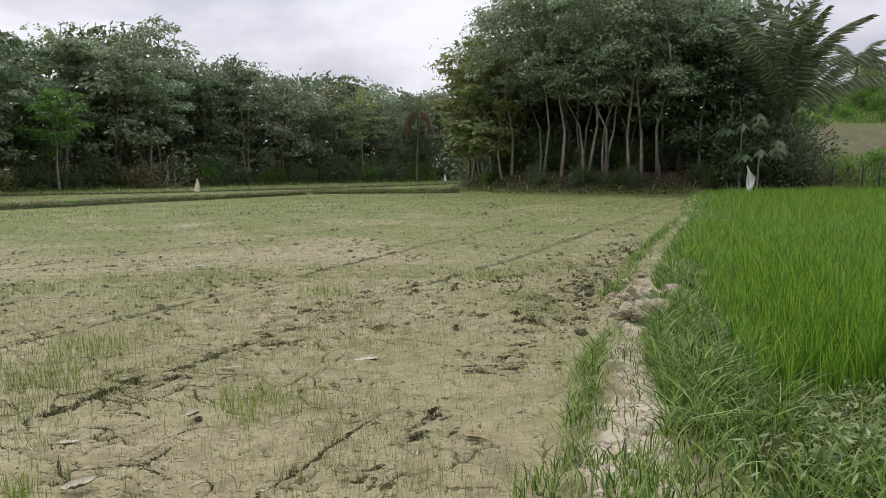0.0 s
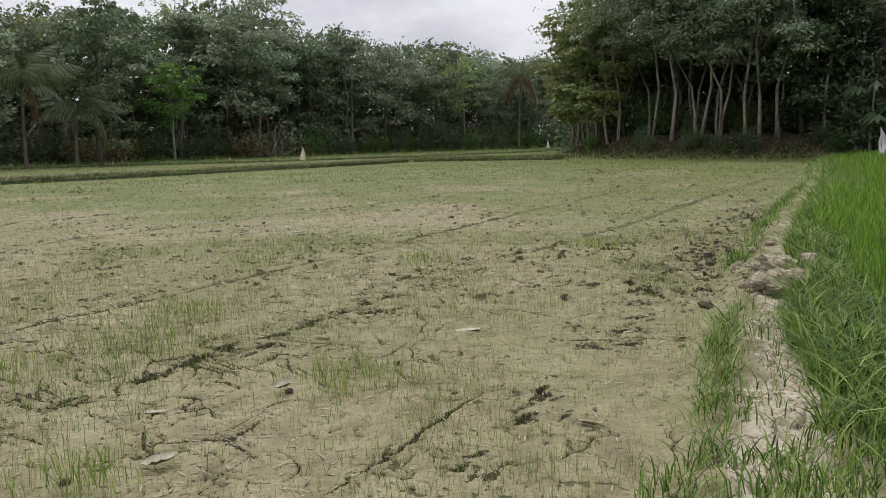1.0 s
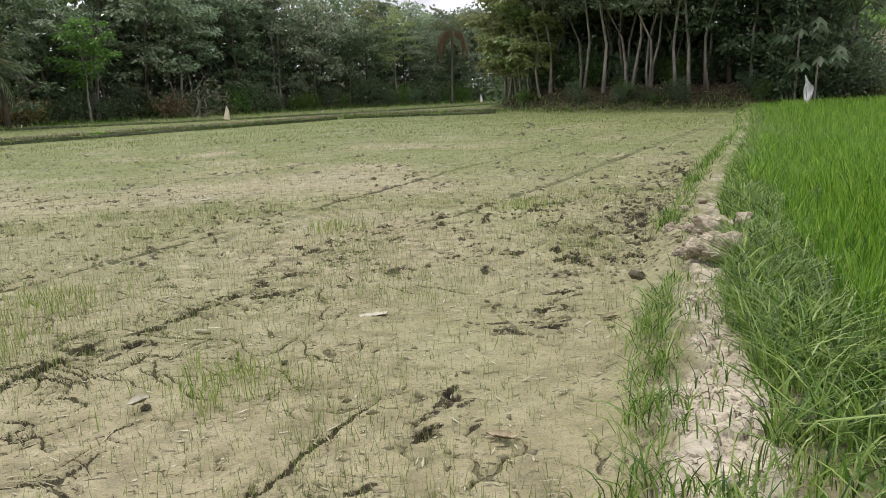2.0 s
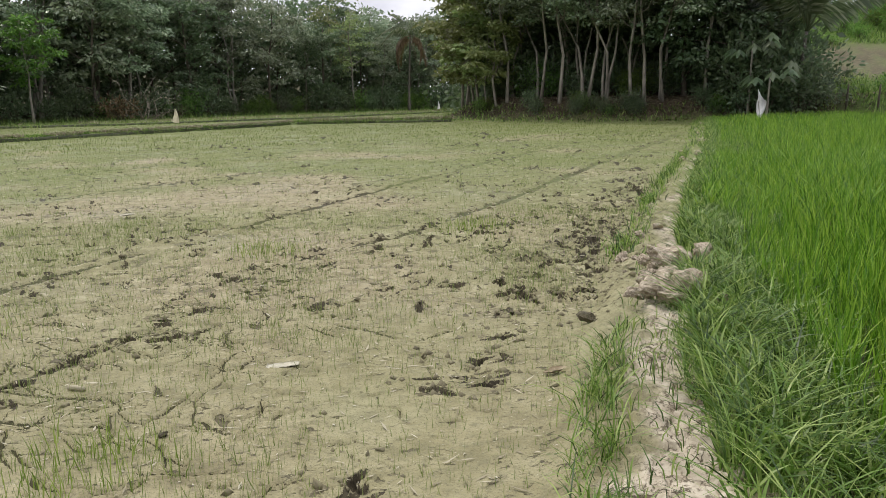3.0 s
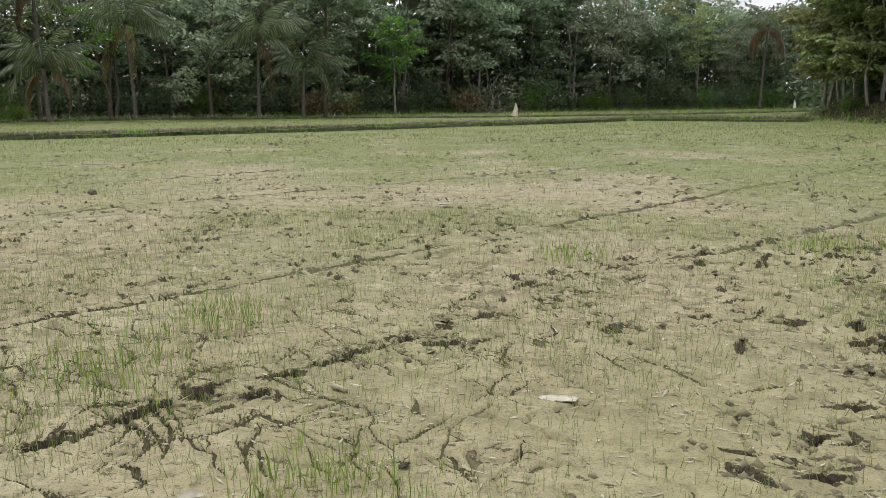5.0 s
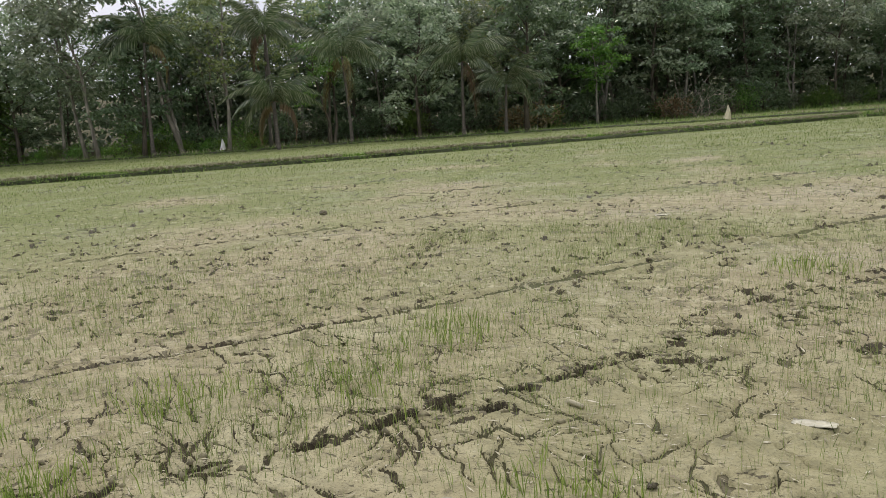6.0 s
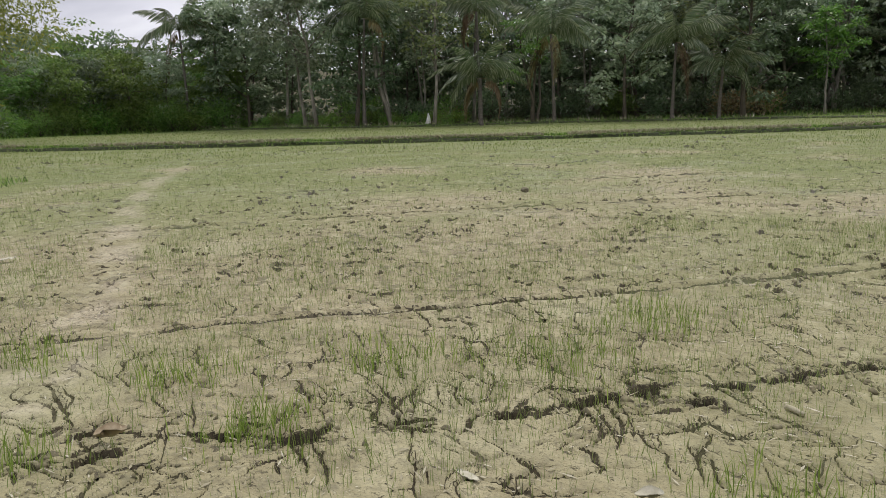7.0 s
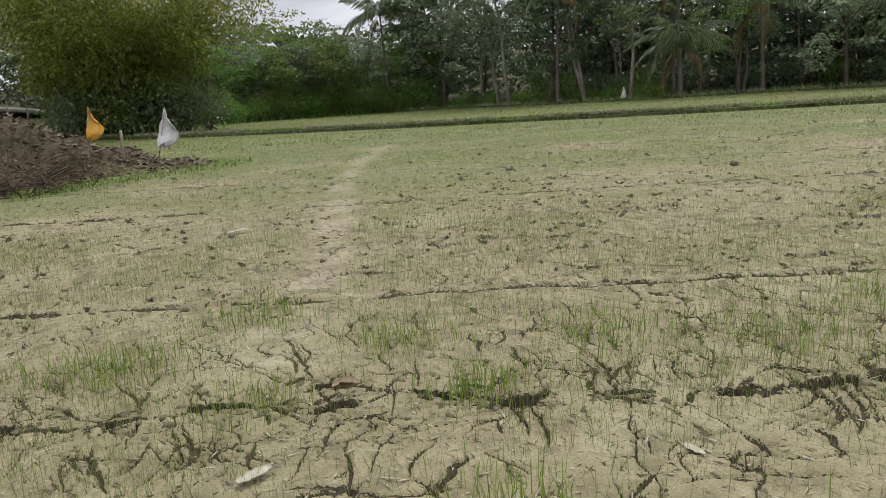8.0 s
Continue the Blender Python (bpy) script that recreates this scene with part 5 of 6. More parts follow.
def broadleaf_herb(x, y, h):
    """A papaya-like herb: a bare stem and large lobed leaves."""
    z = float(land(np.array([x]), np.array([y]), False)[0])
    ob = tagged(new("papaya_tree"), "slim papaya tree with a tuft of large lobed leaves", "tree")
    ob.location = (x, y, z)
    g = Geo()
    q = np.linspace(0, 1, 6)
    tube(g, np.stack([0.1 * q, 0.0 * q, h * q - 0.2], 1), 0.07 - 0.03 * q, 7)
    part("trunk", g, M_BARK, ob, smooth=True)
    rng = np.random.RandomState(3)
    for k in range(12):
        g = Geo()
        a, out = k * 2.4, rng.uniform(0.8, 1.6)
        c = np.array([0.1 + math.cos(a) * out, math.sin(a) * out, h - 0.2 + rng.uniform(-1.1, 0.5)])
        tube(g, np.stack([[0.1, 0, h - 0.3], (np.array([0.1, 0, h]) + c) / 2, c]), np.array([0.02, 0.016, 0.01]), 4)
        th = np.linspace(-2.2, 2.2, 7)
        d = np.stack([np.cos(a + th), np.sin(a + th), np.full(7, -0.9)], 1)
        leaves(g, np.repeat(c[None], 7, 0), d, np.stack([-np.sin(a + th), np.cos(a + th), np.full(7, 0.1)], 1), 0.85 - 0.1 * np.abs(th), np.full(7, 0.3))
        part("leaf", g, M_DARK, ob)
    return ob


broadleaf_herb(22.4, 39.9, 4.3)
broadleaf_herb(22.6, 38.4, 2.8)


def bamboo_clump(x, y, radius, height):
    rng = np.random.RandomState(55)
    z = float(land(np.array([x]), np.array([y]), False)[0])
    ob = tagged(new("bamboo_clump"), "huge bamboo clump with arching stems and fine yellow-green leaves", "bamboo")
    ob.location = (x, y, z)
    green = Geo()
    for k in range(76):
        a, r = k * 2.4, radius * 0.4 * math.sqrt((k + 0.5) / 76)
        out = radius * rng.uniform(0.15, 0.95)
        h = height * rng.uniform(0.62, 1.0)
        q = np.linspace(0, 1, 10)
        path = np.stack([math.cos(a) * (r + out * q ** 1.7), math.sin(a) * (r + out * q ** 1.7), -0.2 + h * (q * 1.25 - 0.55 * q ** 3.0)], 1)
        if k % 4 == 0:
            g = Geo()
            tube(g, path, 0.05 * (1 - 0.85 * q), 5)
            part("culm", g, M_BAMBOOSTEM, ob, smooth=True)
        # leafy sprays hanging along the stem
        sprays = 24
        f = np.concatenate([rng.uniform(0.12, 1.0, sprays - 6) ** 0.75, rng.uniform(0.10, 0.5, 6)])
        c = np.stack([np.interp(f, q, path[:, i]) for i in range(3)], 1) + rng.normal(0, 1, (sprays, 3)) * np.array([[1.0, 1.0, 0.7]])
        n = sprays * 50
        o = np.clip(rng.normal(0, 1, (n, 3)), -1.8, 1.8) * np.array([[0.48, 0.48, 0.34]])
        p = np.repeat(c, 50, 0) + o
        p[:, 2] -= 0.35 * np.hypot(o[:, 0], o[:, 1])
        p[:, 2] = np.maximum(p[:, 2], np.where(p[:, 1] < -4.5, 2.8 + rng.rand(n), 0.1))
        axis = o * 1.2 + rng.normal(0, 0.45, (n, 3)) + np.array([[math.cos(a) * 0.3, math.sin(a) * 0.3, -0.5]])
        leaves(green, p, axis, rng.normal(0, 1, (n, 3)) * np.array([[1, 1, 0.4]]), rng.uniform(0.20, 0.36, n), rng.uniform(0.075, 0.115, n))
    part("foliage", green, M_BAMBOO, ob)
    return ob


M_BAMBOOSTEM = plain_mat("bamboo_stem", (0.12, 0.13, 0.04), (0.26, 0.25, 0.10), 4.0, 0.6, 0.2, 0.01, (1, 1, 0.3))
bamboo_clump(-51.5, 9.2, 8.2, 14.0)
for x, y, s in ((-48.8, 5.6, 0.9), (-48.2, 7.4, 1.1), (-47.7, 9.4, 1.2), (-47.6, 11.4, 1.1), (-48.0, 13.4, 0.9), (-50.0, 6.6, 1.2), (-50.0, 12.6, 1.2), (-49.4, 10.2, 1.4)):
    plant("bush_back", x, y, s)



# ---- seedlings, rice and grass ----
def spread(rng, n, x0, x1, y0, y1, keep):
    """Random places in a box that pass a test, on the ground."""
    x, y = rng.uniform(x0, x1, n), rng.uniform(y0, y1, n)
    k = keep(x, y)
    return x[k], y[k]


def in_first_field(x, y):
    """The muddy field between the trodden bund and the long bund."""
    pol = [(-60, 0), (-44, 9.5), (-34, 16.5), (-26.5, 22.8), (-19.5, 28.8), (-14.2, 34.8), (-9.7, 40), (-5, 46), (-1.8, 50.3), (8.5, 49.7), (13.9, 44.5), (20.4, 40.9), (1.36, 2.85), (-18.5, -40)]
    return (inside_dist(x, y, pol) > 0.45) & (path_off(x, y) < -0.5) & (mound_at(x, y)[0] < 0.03)


def seedlings():
    rng = np.random.RandomState(61)
    g = Geo()
    dist = lambda x, y: np.hypot(x - 0.4, y - 1.4)

    def density(x, y, cut):
        patch = fbm(x * 0.9, y * 0.9, 3, 201)
        fine = fbm(x * 3.5, y * 3.5, 2, 202)
        bare = line_dist(x, y, PALE_TRACK)
        lane = np.ones(len(x))
        for tr in TRACKS:
            lane *= smooth(0.04, 0.2, line_dist(x, y, tr))
        side = smooth(-0.4, -1.0, path_off(x, y)) * 0.6 + 0.4
        return (0.62 + 0.75 * smooth(0.42, 0.72, patch) + 0.5 * (fine - 0.5)) * smooth(0.1, 0.5, bare) * lane * side > rng.rand(len(x)) * cut
    # near: single thin shoots
    x, y = spread(rng, 380000, -13, 6, -4, 14, lambda x, y: in_first_field(x, y) & (dist(x, y) < 11) & (dist(x, y) > 1.2) & density(x, y, 1.9))
    p = on_ground(x, y, True)
    tall = 0.045 + 0.06 * fbm(x * 0.9, y * 0.9, 3, 201) + rng.uniform(-0.02, 0.035, len(x))
    blades(g, p, tall, rng.uniform(0.0025, 0.0046, len(x)), rng.uniform(0.0, 0.45, len(x)), 1, rng)
    # green tufts
    keep, g = g, Geo()
    for cx, cy, n, r in ((-2.35, 5.6, 260, 0.45), (-3.05, 4.9, 260, 0.4), (-4.9, 3.4, 300, 0.4), (-4.4, 2.3, 420, 0.4), (-3.7, 3.9, 220, 0.3), (-0.6, 4.7, 260, 0.35), (-2.75, 3.85, 260, 0.25), (-0.2, 9.5, 200, 0.4), (2.2, 10.6, 300, 0.5), (-2.3, 6.8, 260, 0.4), (-1.7, 3.3, 200, 0.3), (-3.3, 2.9, 150, 0.25)):
        x, y = rng.normal(cx, r * 0.6, n), rng.normal(cy, r * 0.6, n)
        blades(g, on_ground(x, y, True), rng.uniform(0.07, 0.17, n), rng.uniform(0.003, 0.006, n), rng.uniform(0.05, 0.5, n), 2, rng)
    # middle distance
    tufts, g = g, keep
    x, y = spread(rng, 330000, -30, 15, -8, 34, lambda x, y: in_first_field(x, y) & (dist(x, y) >= 11) & (dist(x, y) < 27) & density(x, y, 1.7))
    blades(g, on_ground(x, y), rng.uniform(0.04, 0.10, len(x)), rng.uniform(0.004, 0.009, len(x)), rng.uniform(0.0, 0.8, len(x)), 1, rng)
    x, y = spread(rng, 300000, -60, 22, -8, 52, lambda x, y: in_first_field(x, y) & (dist(x, y) >= 27) & density(x, y, 1.4))
    blades(g, on_ground(x, y), rng.uniform(0.05, 0.10, len(x)), rng.uniform(0.014, 0.026, len(x)), rng.uniform(0.0, 0.4, len(x)), 1, rng)
    tagged(new("seedling_tufts", tufts.mesh("seedling_tufts", M_TUFT)), "thicker tufts of fresh green rice seedlings in the mud", "rice seedlings", kind="stuff")
    ob = new("rice_seedlings", g.mesh("rice_seedlings", M_SEED))
    return tagged(ob, "thin young rice seedlings scattered over the drying mud", "rice seedlings", kind="stuff")


def far_seedlings():
    rng = np.random.RandomState(62)
    g = Geo()
    x, y = spread(rng, 170000, -68, 22, 8, 98, lambda x, y: (inside_dist(x, y, FOREST) < -2) & (inside_dist(x, y, GROVE) < -0.3) & ~in_first_field(x, y) & (path_off(x, y) < -1) & (line_dist(x, y, MAIN_BUND) > 0.4)
                  & (inside_dist(x, y, [(-60, 0), (-44, 9.5), (-34, 16.5), (-19.5, 28.8), (-9.7, 40), (-1.8, 50.3), (9, 50), (10, 56), (30, 105), (-70, 105), (-75, 5)]) > 0))
    n = len(x)
    blades(g, on_ground(x, y), rng.uniform(0.05, 0.10, n), rng.uniform(0.02, 0.04, n), rng.uniform(0.1, 1.0, n), 1, rng)
    ob = new("far_rice_seedlings", g.mesh("far_rice_seedlings", M_SEED))
    return tagged(ob, "young green rice in the fields behind the long bund", "rice seedlings", kind="stuff")


def bund_grass():
    rng = np.random.RandomState(63)
    g, pale = Geo(), Geo()
    # field bunds
    for line, n, h, jit in ((MAIN_BUND, 26000, 0.12, 0.14), (FAR_BUND, 2500, 0.20, 0.2), (SECOND_BUND, 7000, 0.22, 0.5)):
        pts = np.array(line, float)
        cum = np.concatenate([[0], np.cumsum(np.hypot(*np.diff(pts, axis=0).T))])
        s = rng.uniform(0, cum[-1], n)
        x, y = np.interp(s, cum, pts[:, 0]) + rng.normal(0, jit, n), np.interp(s, cum, pts[:, 1]) + rng.normal(0, jit, n)
        p = on_ground(x, y)
        off = line_dist(x, y, line)
        p[:, 2] += np.interp(off, [0, 0.16, 0.30], [0.18, 0.16, 0.02])
        blades(g, p, h * rng.uniform(0.3, 1.2, n), rng.uniform(0.02, 0.05, n), rng.uniform(0.1, 0.9, n), 1, rng)
        k = (off < 0.2) & (rng.rand(n) < 0.7) & (fbm(x * 0.7, y * 0.7, 3, 99) > 0.40)
        blades(pale, p[k] + np.array([[0, 0, 0.03]]), h * rng.uniform(0.5, 1.4, k.sum()), rng.uniform(0.04, 0.08, k.sum()), rng.uniform(0.3, 1.2, k.sum()), 1, rng)
    # verge before the wood, bank edge of the grove
    x, y = spread(rng, 90000, -68, 24, 12, 106, lambda x, y: np.abs(inside_dist(x, y, FOREST) + 0.8) < 2.2)
    n = len(x)
    blades(g, on_ground(x, y), rng.uniform(0.15, 0.55, n), rng.uniform(0.03, 0.06, n), rng.uniform(0.1, 0.9, n), 1, rng)
    x, y = spread(rng, 22000, 7, 36, 34, 60, lambda x, y: np.abs(inside_dist(x, y, GROVE) - 0.7) < 1.3)
    n = len(x)
    blades(g, on_ground(x, y), rng.uniform(0.12, 0.5, n), rng.uniform(0.02, 0.045, n), rng.uniform(0.2, 1.1, n), 2, rng, 0.3)
    x, y = spread(rng, 60000, 26, 62, 30, 76, lambda x, y: (inside_dist(x, y, GROVE) > -0.5) & (((x - 36) / 8) ** 2 + ((y - 49) / 4.5) ** 2 > 0.5 + 0.8 * fbm(x * 0.8, y * 0.8, 3, 98)) & (fbm(x * 0.5, y * 0.5, 3, 96) > 0.36))
    n = len(x)
    blades(g, on_ground(x, y), rng.uniform(0.15, 0.6, n), rng.uniform(0.03, 0.07, n), rng.uniform(0.1, 1.0, n), 1, rng)
    x, y = spread(rng, 26000, -28, -14, 2, 14, lambda x, y: (np.abs(mound_at(x, y)[1] - 1.25) < 0.22 + 0.2 * (fbm(x, y, 2, 5))))
    n = len(x)
    blades(g, on_ground(x, y), rng.uniform(0.06, 0.2, n), rng.uniform(0.01, 0.02, n), rng.uniform(0.1, 0.8, n), 1, rng)
    tagged(new("dry_grass", pale.mesh("dry_grass", M_STRAW)), "pale dry grass and stubble on the crest of the bunds", "grass", kind="stuff")
    ob = new("grass", g.mesh("grass", M_GRASS))
    return tagged(ob, "short green grass on the bunds and field verges", "grass", kind="stuff")


def trodden_bund_grass():
    rng = np.random.RandomState(64)
    g = Geo()

    def strip(n, y0, y1, u0, u1, h0, h1, w0, w1, lean, segs, clump):
        y = rng.uniform(y0, y1, n)
        u = rng.normal((u0 + u1) / 2, (u1 - u0) / 3.2, n) if u1 < 0 else rng.uniform(u0, u1, n)
        x = np.interp(y, PATH_Y, PATH_X) + u / 0.893
        k = fbm(x * 2.2, y * 2.2, 3, 77) > clump + rng.uniform(-0.16, 0.16, n)
        x, y = x[k], y[k]
        m = len(x)
        blades(g, on_ground(x, y, True), rng.uniform(h0, h1, m), rng.uniform(w0, w1, m), rng.uniform(*lean, m), segs, rng, 0.25)
    for cy, u, n, r, h in ((2.75, -0.34, 60, 0.09, 0.18), (3.25, -0.32, 70, 0.09, 0.22), (3.75, -0.34, 110, 0.11, 0.24), (4.3, -0.32, 120, 0.11, 0.25), (4.8, -0.34, 150, 0.12, 0.27), (5.2, -0.30, 110, 0.11, 0.24), (5.7, -0.32, 60, 0.09, 0.18), (9.0, -0.38, 70, 0.12, 0.2), (10.4, -0.36, 70, 0.14, 0.2)):
        y = rng.normal(cy, r, n)
        x = np.interp(y, PATH_Y, PATH_X) + (u + rng.normal(0, r * 0.55, n)) / 0.893
        blades(g, on_ground(x, y, True), h * rng.uniform(0.35, 1.15, n), rng.uniform(0.004, 0.009, n), rng.uniform(0.1, 1.5, n), 3, rng, 0.3)
    strip(3000, 1.2, 3.2, -0.6, 0.3, 0.08, 0.22, 0.006, 0.010, (0.1, 0.8), 3, 0.40)
    strip(1300, 2.4, 8.0, -0.30, 0.30, 0.06, 0.16, 0.005, 0.009, (0.1, 0.9), 3, 0.52)
    strip(10500, 3.3, 9.0, 0.12, 0.85, 0.10, 0.38, 0.006, 0.014, (0.1, 1.6), 3, 0.45)
    strip(2200, 4.6, 9.0, 0.04, 0.26, 0.06, 0.22, 0.005, 0.010, (0.2, 1.6), 3, 0.47)
    strip(4200, 2.0, 4.3, 0.3, 2.1, 0.06, 0.24, 0.006, 0.012, (0.2, 1.4), 3, 0.40)
    strip(1500, 1.0, 3.0, 0.3, 1.6, 0.08, 0.24, 0.007, 0.012, (0.1, 1.0), 3, 0.34)
    strip(7000, -9, 1.5, 0.25, 2.6, 0.10, 0.34, 0.010, 0.018, (0.1, 1.1), 2, 0.36)
    strip(1600, -9, 2.0, -0.6, -0.25, 0.08, 0.2, 0.008, 0.014, (0.1, 1.2), 2, 0.5)
    strip(16000, 8.0, 20, 0.06, 1.0, 0.15, 0.40, 0.010, 0.018, (0.2, 1.1), 2, 0.34)
    strip(3000, 8.0, 20, -0.6, -0.3, 0.08, 0.22, 0.008, 0.014, (0.2, 1.0), 2, 0.54)
    strip(12000, 20, 41, 0.0, 1.2, 0.15, 0.40, 0.02, 0.035, (0.2, 1.0), 1, 0.34)
    strip(2000, 20, 41, -0.6, 0.0, 0.10, 0.25, 0.02, 0.03, (0.2, 1.0), 1, 0.5)
    ob = new("bund_grass", g.mesh("bund_grass", M_GRASS))
    return tagged(ob, "long arching green grass along the trodden bund", "grass", kind="stuff")


def tall_rice():
    rng = np.random.RandomState(65)
    g = Geo()
    d = lambda x, y: np.hypot(x - 0.4, y - 1.4)
    edge = lambda x, y: path_off(x, y) - 0.35 * (fbm(x * 0.8, y * 0.8, 2, 88) - 0.5)
    # the stand begins further from the path beside the trampled corner
    inside = lambda x, y: (edge(x, y) > 0.72 - 0.35 * smooth(8, 11, y)) & ((y > 4.0 + 0.5 * (fbm(x * 1.5, y * 1.5, 2, 87) - 0.5)) | (path_off(x, y) > 2.2)) & (inside_dist(x, y, GROVE) < -0.2)
    for n, box, r0, r1, w, segs, h in ((26000, (2, 9, 3.5, 8.5), 0, 8, (0.006, 0.012), 2, (0.25, 0.6)), (130000, (-2, 12, -5, 12), 0, 9, (0.007, 0.014), 3, (0.30, 0.64)), (130000, (3, 20, 0, 20), 9, 17, (0.011, 0.020), 2, (0.40, 0.62)),
                                       (90000, (5, 34, 0, 38), 17, 32, (0.02, 0.034), 1, (0.42, 0.62)), (120000, (8, 60, 0, 50), 32, 70, (0.04, 0.06), 1, (0.42, 0.62))):
        x, y = spread(rng, n, *box, lambda x, y: inside(x, y) & (d(x, y) >= r0) & (d(x, y) < r1) & ((x - 0.4 < 1.15 * (y - 0.6)) | (r0 == 0)))
        if r1 < 20:
            cell = 0.19
            ix, iy = np.floor(x / cell), np.floor(y / cell)
            snap = rng.rand(len(x)) < 0.78
            hx, hy = (ix + 0.15 + 0.7 * hash2(ix, iy, 401)) * cell, (iy + 0.15 + 0.7 * hash2(ix, iy, 402)) * cell
            x, y = np.where(snap, hx + rng.normal(0, 0.028, len(x)), x), np.where(snap, hy + rng.normal(0, 0.028, len(x)), y)
        m = len(x)
        tall = rng.uniform(*h, m) * (0.72 + 0.28 * smooth(0.9, 1.8, path_off(x, y))) * (0.85 + 0.3 * fbm(x * 0.7, y * 0.7, 2, 89))
        blades(g, on_ground(x, y), tall, rng.uniform(*w, m), rng.uniform(0.02, 0.38 if r1 < 10 else 0.7, m), segs, rng, 0.08)
    ob = new("rice_field", g.mesh("rice_field", M_RICE))
    return tagged(ob, "dense stand of knee-high bright green rice plants", "rice", kind="stuff")


def trampled_weeds():
    rng = np.random.RandomState(66)
    g = Geo()
    n = 4200
    x, y = rng.normal(2.75, 0.55, n), rng.normal(3.25, 0.55, n)
    k = (path_off(x, y) > 0.35) & (y < 4.3) & (fbm(x * 2.5, y * 2.5, 2, 90) > 0.44)
    x, y = x[k], y[k]
    n = len(x)
    p = on_ground(x, y)
    p[:, 2] += 0.01 + 0.12 * rng.rand(n) ** 2
    a = rng.uniform(0, 6.3, n)
    leaves(g, p, np.stack([np.cos(a), np.sin(a), rng.uniform(-0.3, 0.9, n)], 1), np.stack([-np.sin(a), np.cos(a), rng.uniform(-0.7, 0.7, n)], 1), rng.uniform(0.05, 0.11, n), rng.uniform(0.012, 0.026, n))
    ob = new("trampled_weeds", g.mesh("trampled_weeds", M_WEED))
    return tagged(ob, "flattened grey-green narrow-leaved weeds beside the bund", "weeds", kind="stuff")


seedlings()
far_seedlings()
bund_grass()
trodden_bund_grass()
tall_rice()
trampled_weeds()


# ---- lumps, crumbs and litter ----
def lump_mesh(name, seed, mat, rough=0.35, sub=2):
    """An angular clod about 1 m across, to be scaled."""
    rng = np.random.RandomState(seed)
    bm = bmesh.new()
    bmesh.ops.create_icosphere(bm, subdivisions=sub, radius=0.5)
    for v in bm.verts:
        d = Vector(v.co).normalized()
        k = 1 + 1.3 * rough * (noise.noise(d * 1.7 + Vector((seed, 0, 0))) + 0.6 * noise.noise(d * 4.3 + Vector((0, seed, 0))))
        v.co = d * 0.5 * k
    for _ in range(9):
        nrm = Vector(rng.normal(0, 1, 3)).normalized()
        cut = rng.uniform(0.24, 0.38)
        for v in bm.verts:
            over = v.co.dot(nrm) - cut
            if over > 0:
                v.co -= nrm * over
    for v in bm.verts:
        d = Vector(v.co).normalized()
        v.co += d * (0.13 * noise.noise(v.co * 6 + Vector((0, 0, seed))) + 0.06 * noise.noise(v.co * 15)) + Vector(rng.normal(0, 0.006, 3))
        v.co.z *= 0.8
    me = bpy.data.meshes.new(name)
    bm.to_mesh(me)
    bm.free()
    me.materials.append(mat)
    return me


BROWNCLODS = [lump_mesh("lump", s, M_BROWNCLOD, rough=0.5) for s in (11, 12, 13)]
CLODS = [lump_mesh("clod", s, M_CLOD, 0.35, 3) for s in (1, 2, 3, 4, 5)]


def clod(x, y, size, mat_mesh, label, lift=0.0, group="clods on the bund"):
    z = float(land(np.array([x]), np.array([y]))[0])
    ob = tagged(new("soil_clod", mat_mesh), label, "soil clod", group)
    s = (size * random.uniform(0.8, 1.25), size * random.uniform(0.8, 1.25), size * random.uniform(0.75, 1.1))
    ob.matrix_basis = Matrix.LocRotScale((x, y, z + s[2] * 0.20 + lift), Euler((random.uniform(-0.4, 0.4), random.uniform(-0.4, 0.4), random.uniform(0, 6.3))), s)
    return ob


random.seed(21)
for k in range(46):
    f = random.random()
    y = 6.15 + 1.35 * f
    x = np.interp(y, PATH_Y, PATH_X) + random.gauss(0.02, 0.20)
    clod(float(x), y, random.uniform(0.08, 0.25), random.choice(CLODS), "dry grey-brown soil clod heaped on the bund", random.uniform(0.0, 0.10))
for k in range(26):
    y = random.uniform(6.5, 13)
    x = np.interp(y, PATH_Y, PATH_X) + random.gauss(-0.15, 0.22)
    clod(float(x), y, random.uniform(0.05, 0.15), random.choice(CLODS), "small dry soil clod on the bund")
for k in range(22):
    y = random.uniform(13, 36)
    x = np.interp(y, PATH_Y, PATH_X) + random.gauss(-0.1, 0.2)
    clod(float(x), y, random.uniform(0.10, 0.24), random.choice(CLODS), "pale dry soil clod on the bund")
for k in range(70):
    x, y = random.uniform(-21, -15.5), random.uniform(-1.5, 6.5)
    if 0.08 < float(mound_at(np.array([x]), np.array([y]))[0][0]) < 0.95:
        clod(x, y, random.uniform(0.06, 0.22), random.choice(BROWNCLODS), "brown earth lump on the soil mound", 0.0, "lumps on the mound")
WETCLOD = lump_mesh("wet_clod", 9, M_WETCLOD, rough=0.25)
clod(2.22, 6.36, 0.17, WETCLOD, "dark wet clod lying on the mud", 0.02, "")
clod(-8.35, 12.6, 0.15, WETCLOD, "dark wet clod lying on the mud", 0.0, "")
for x, y, s in ((-0.97, 4.5, 0.07), (-0.34, 5.05, 0.05), (-1.75, 3.3, 0.05)):
    clod(x, y, s, WETCLOD, "small dark wet clod on the mud", 0.0, "")


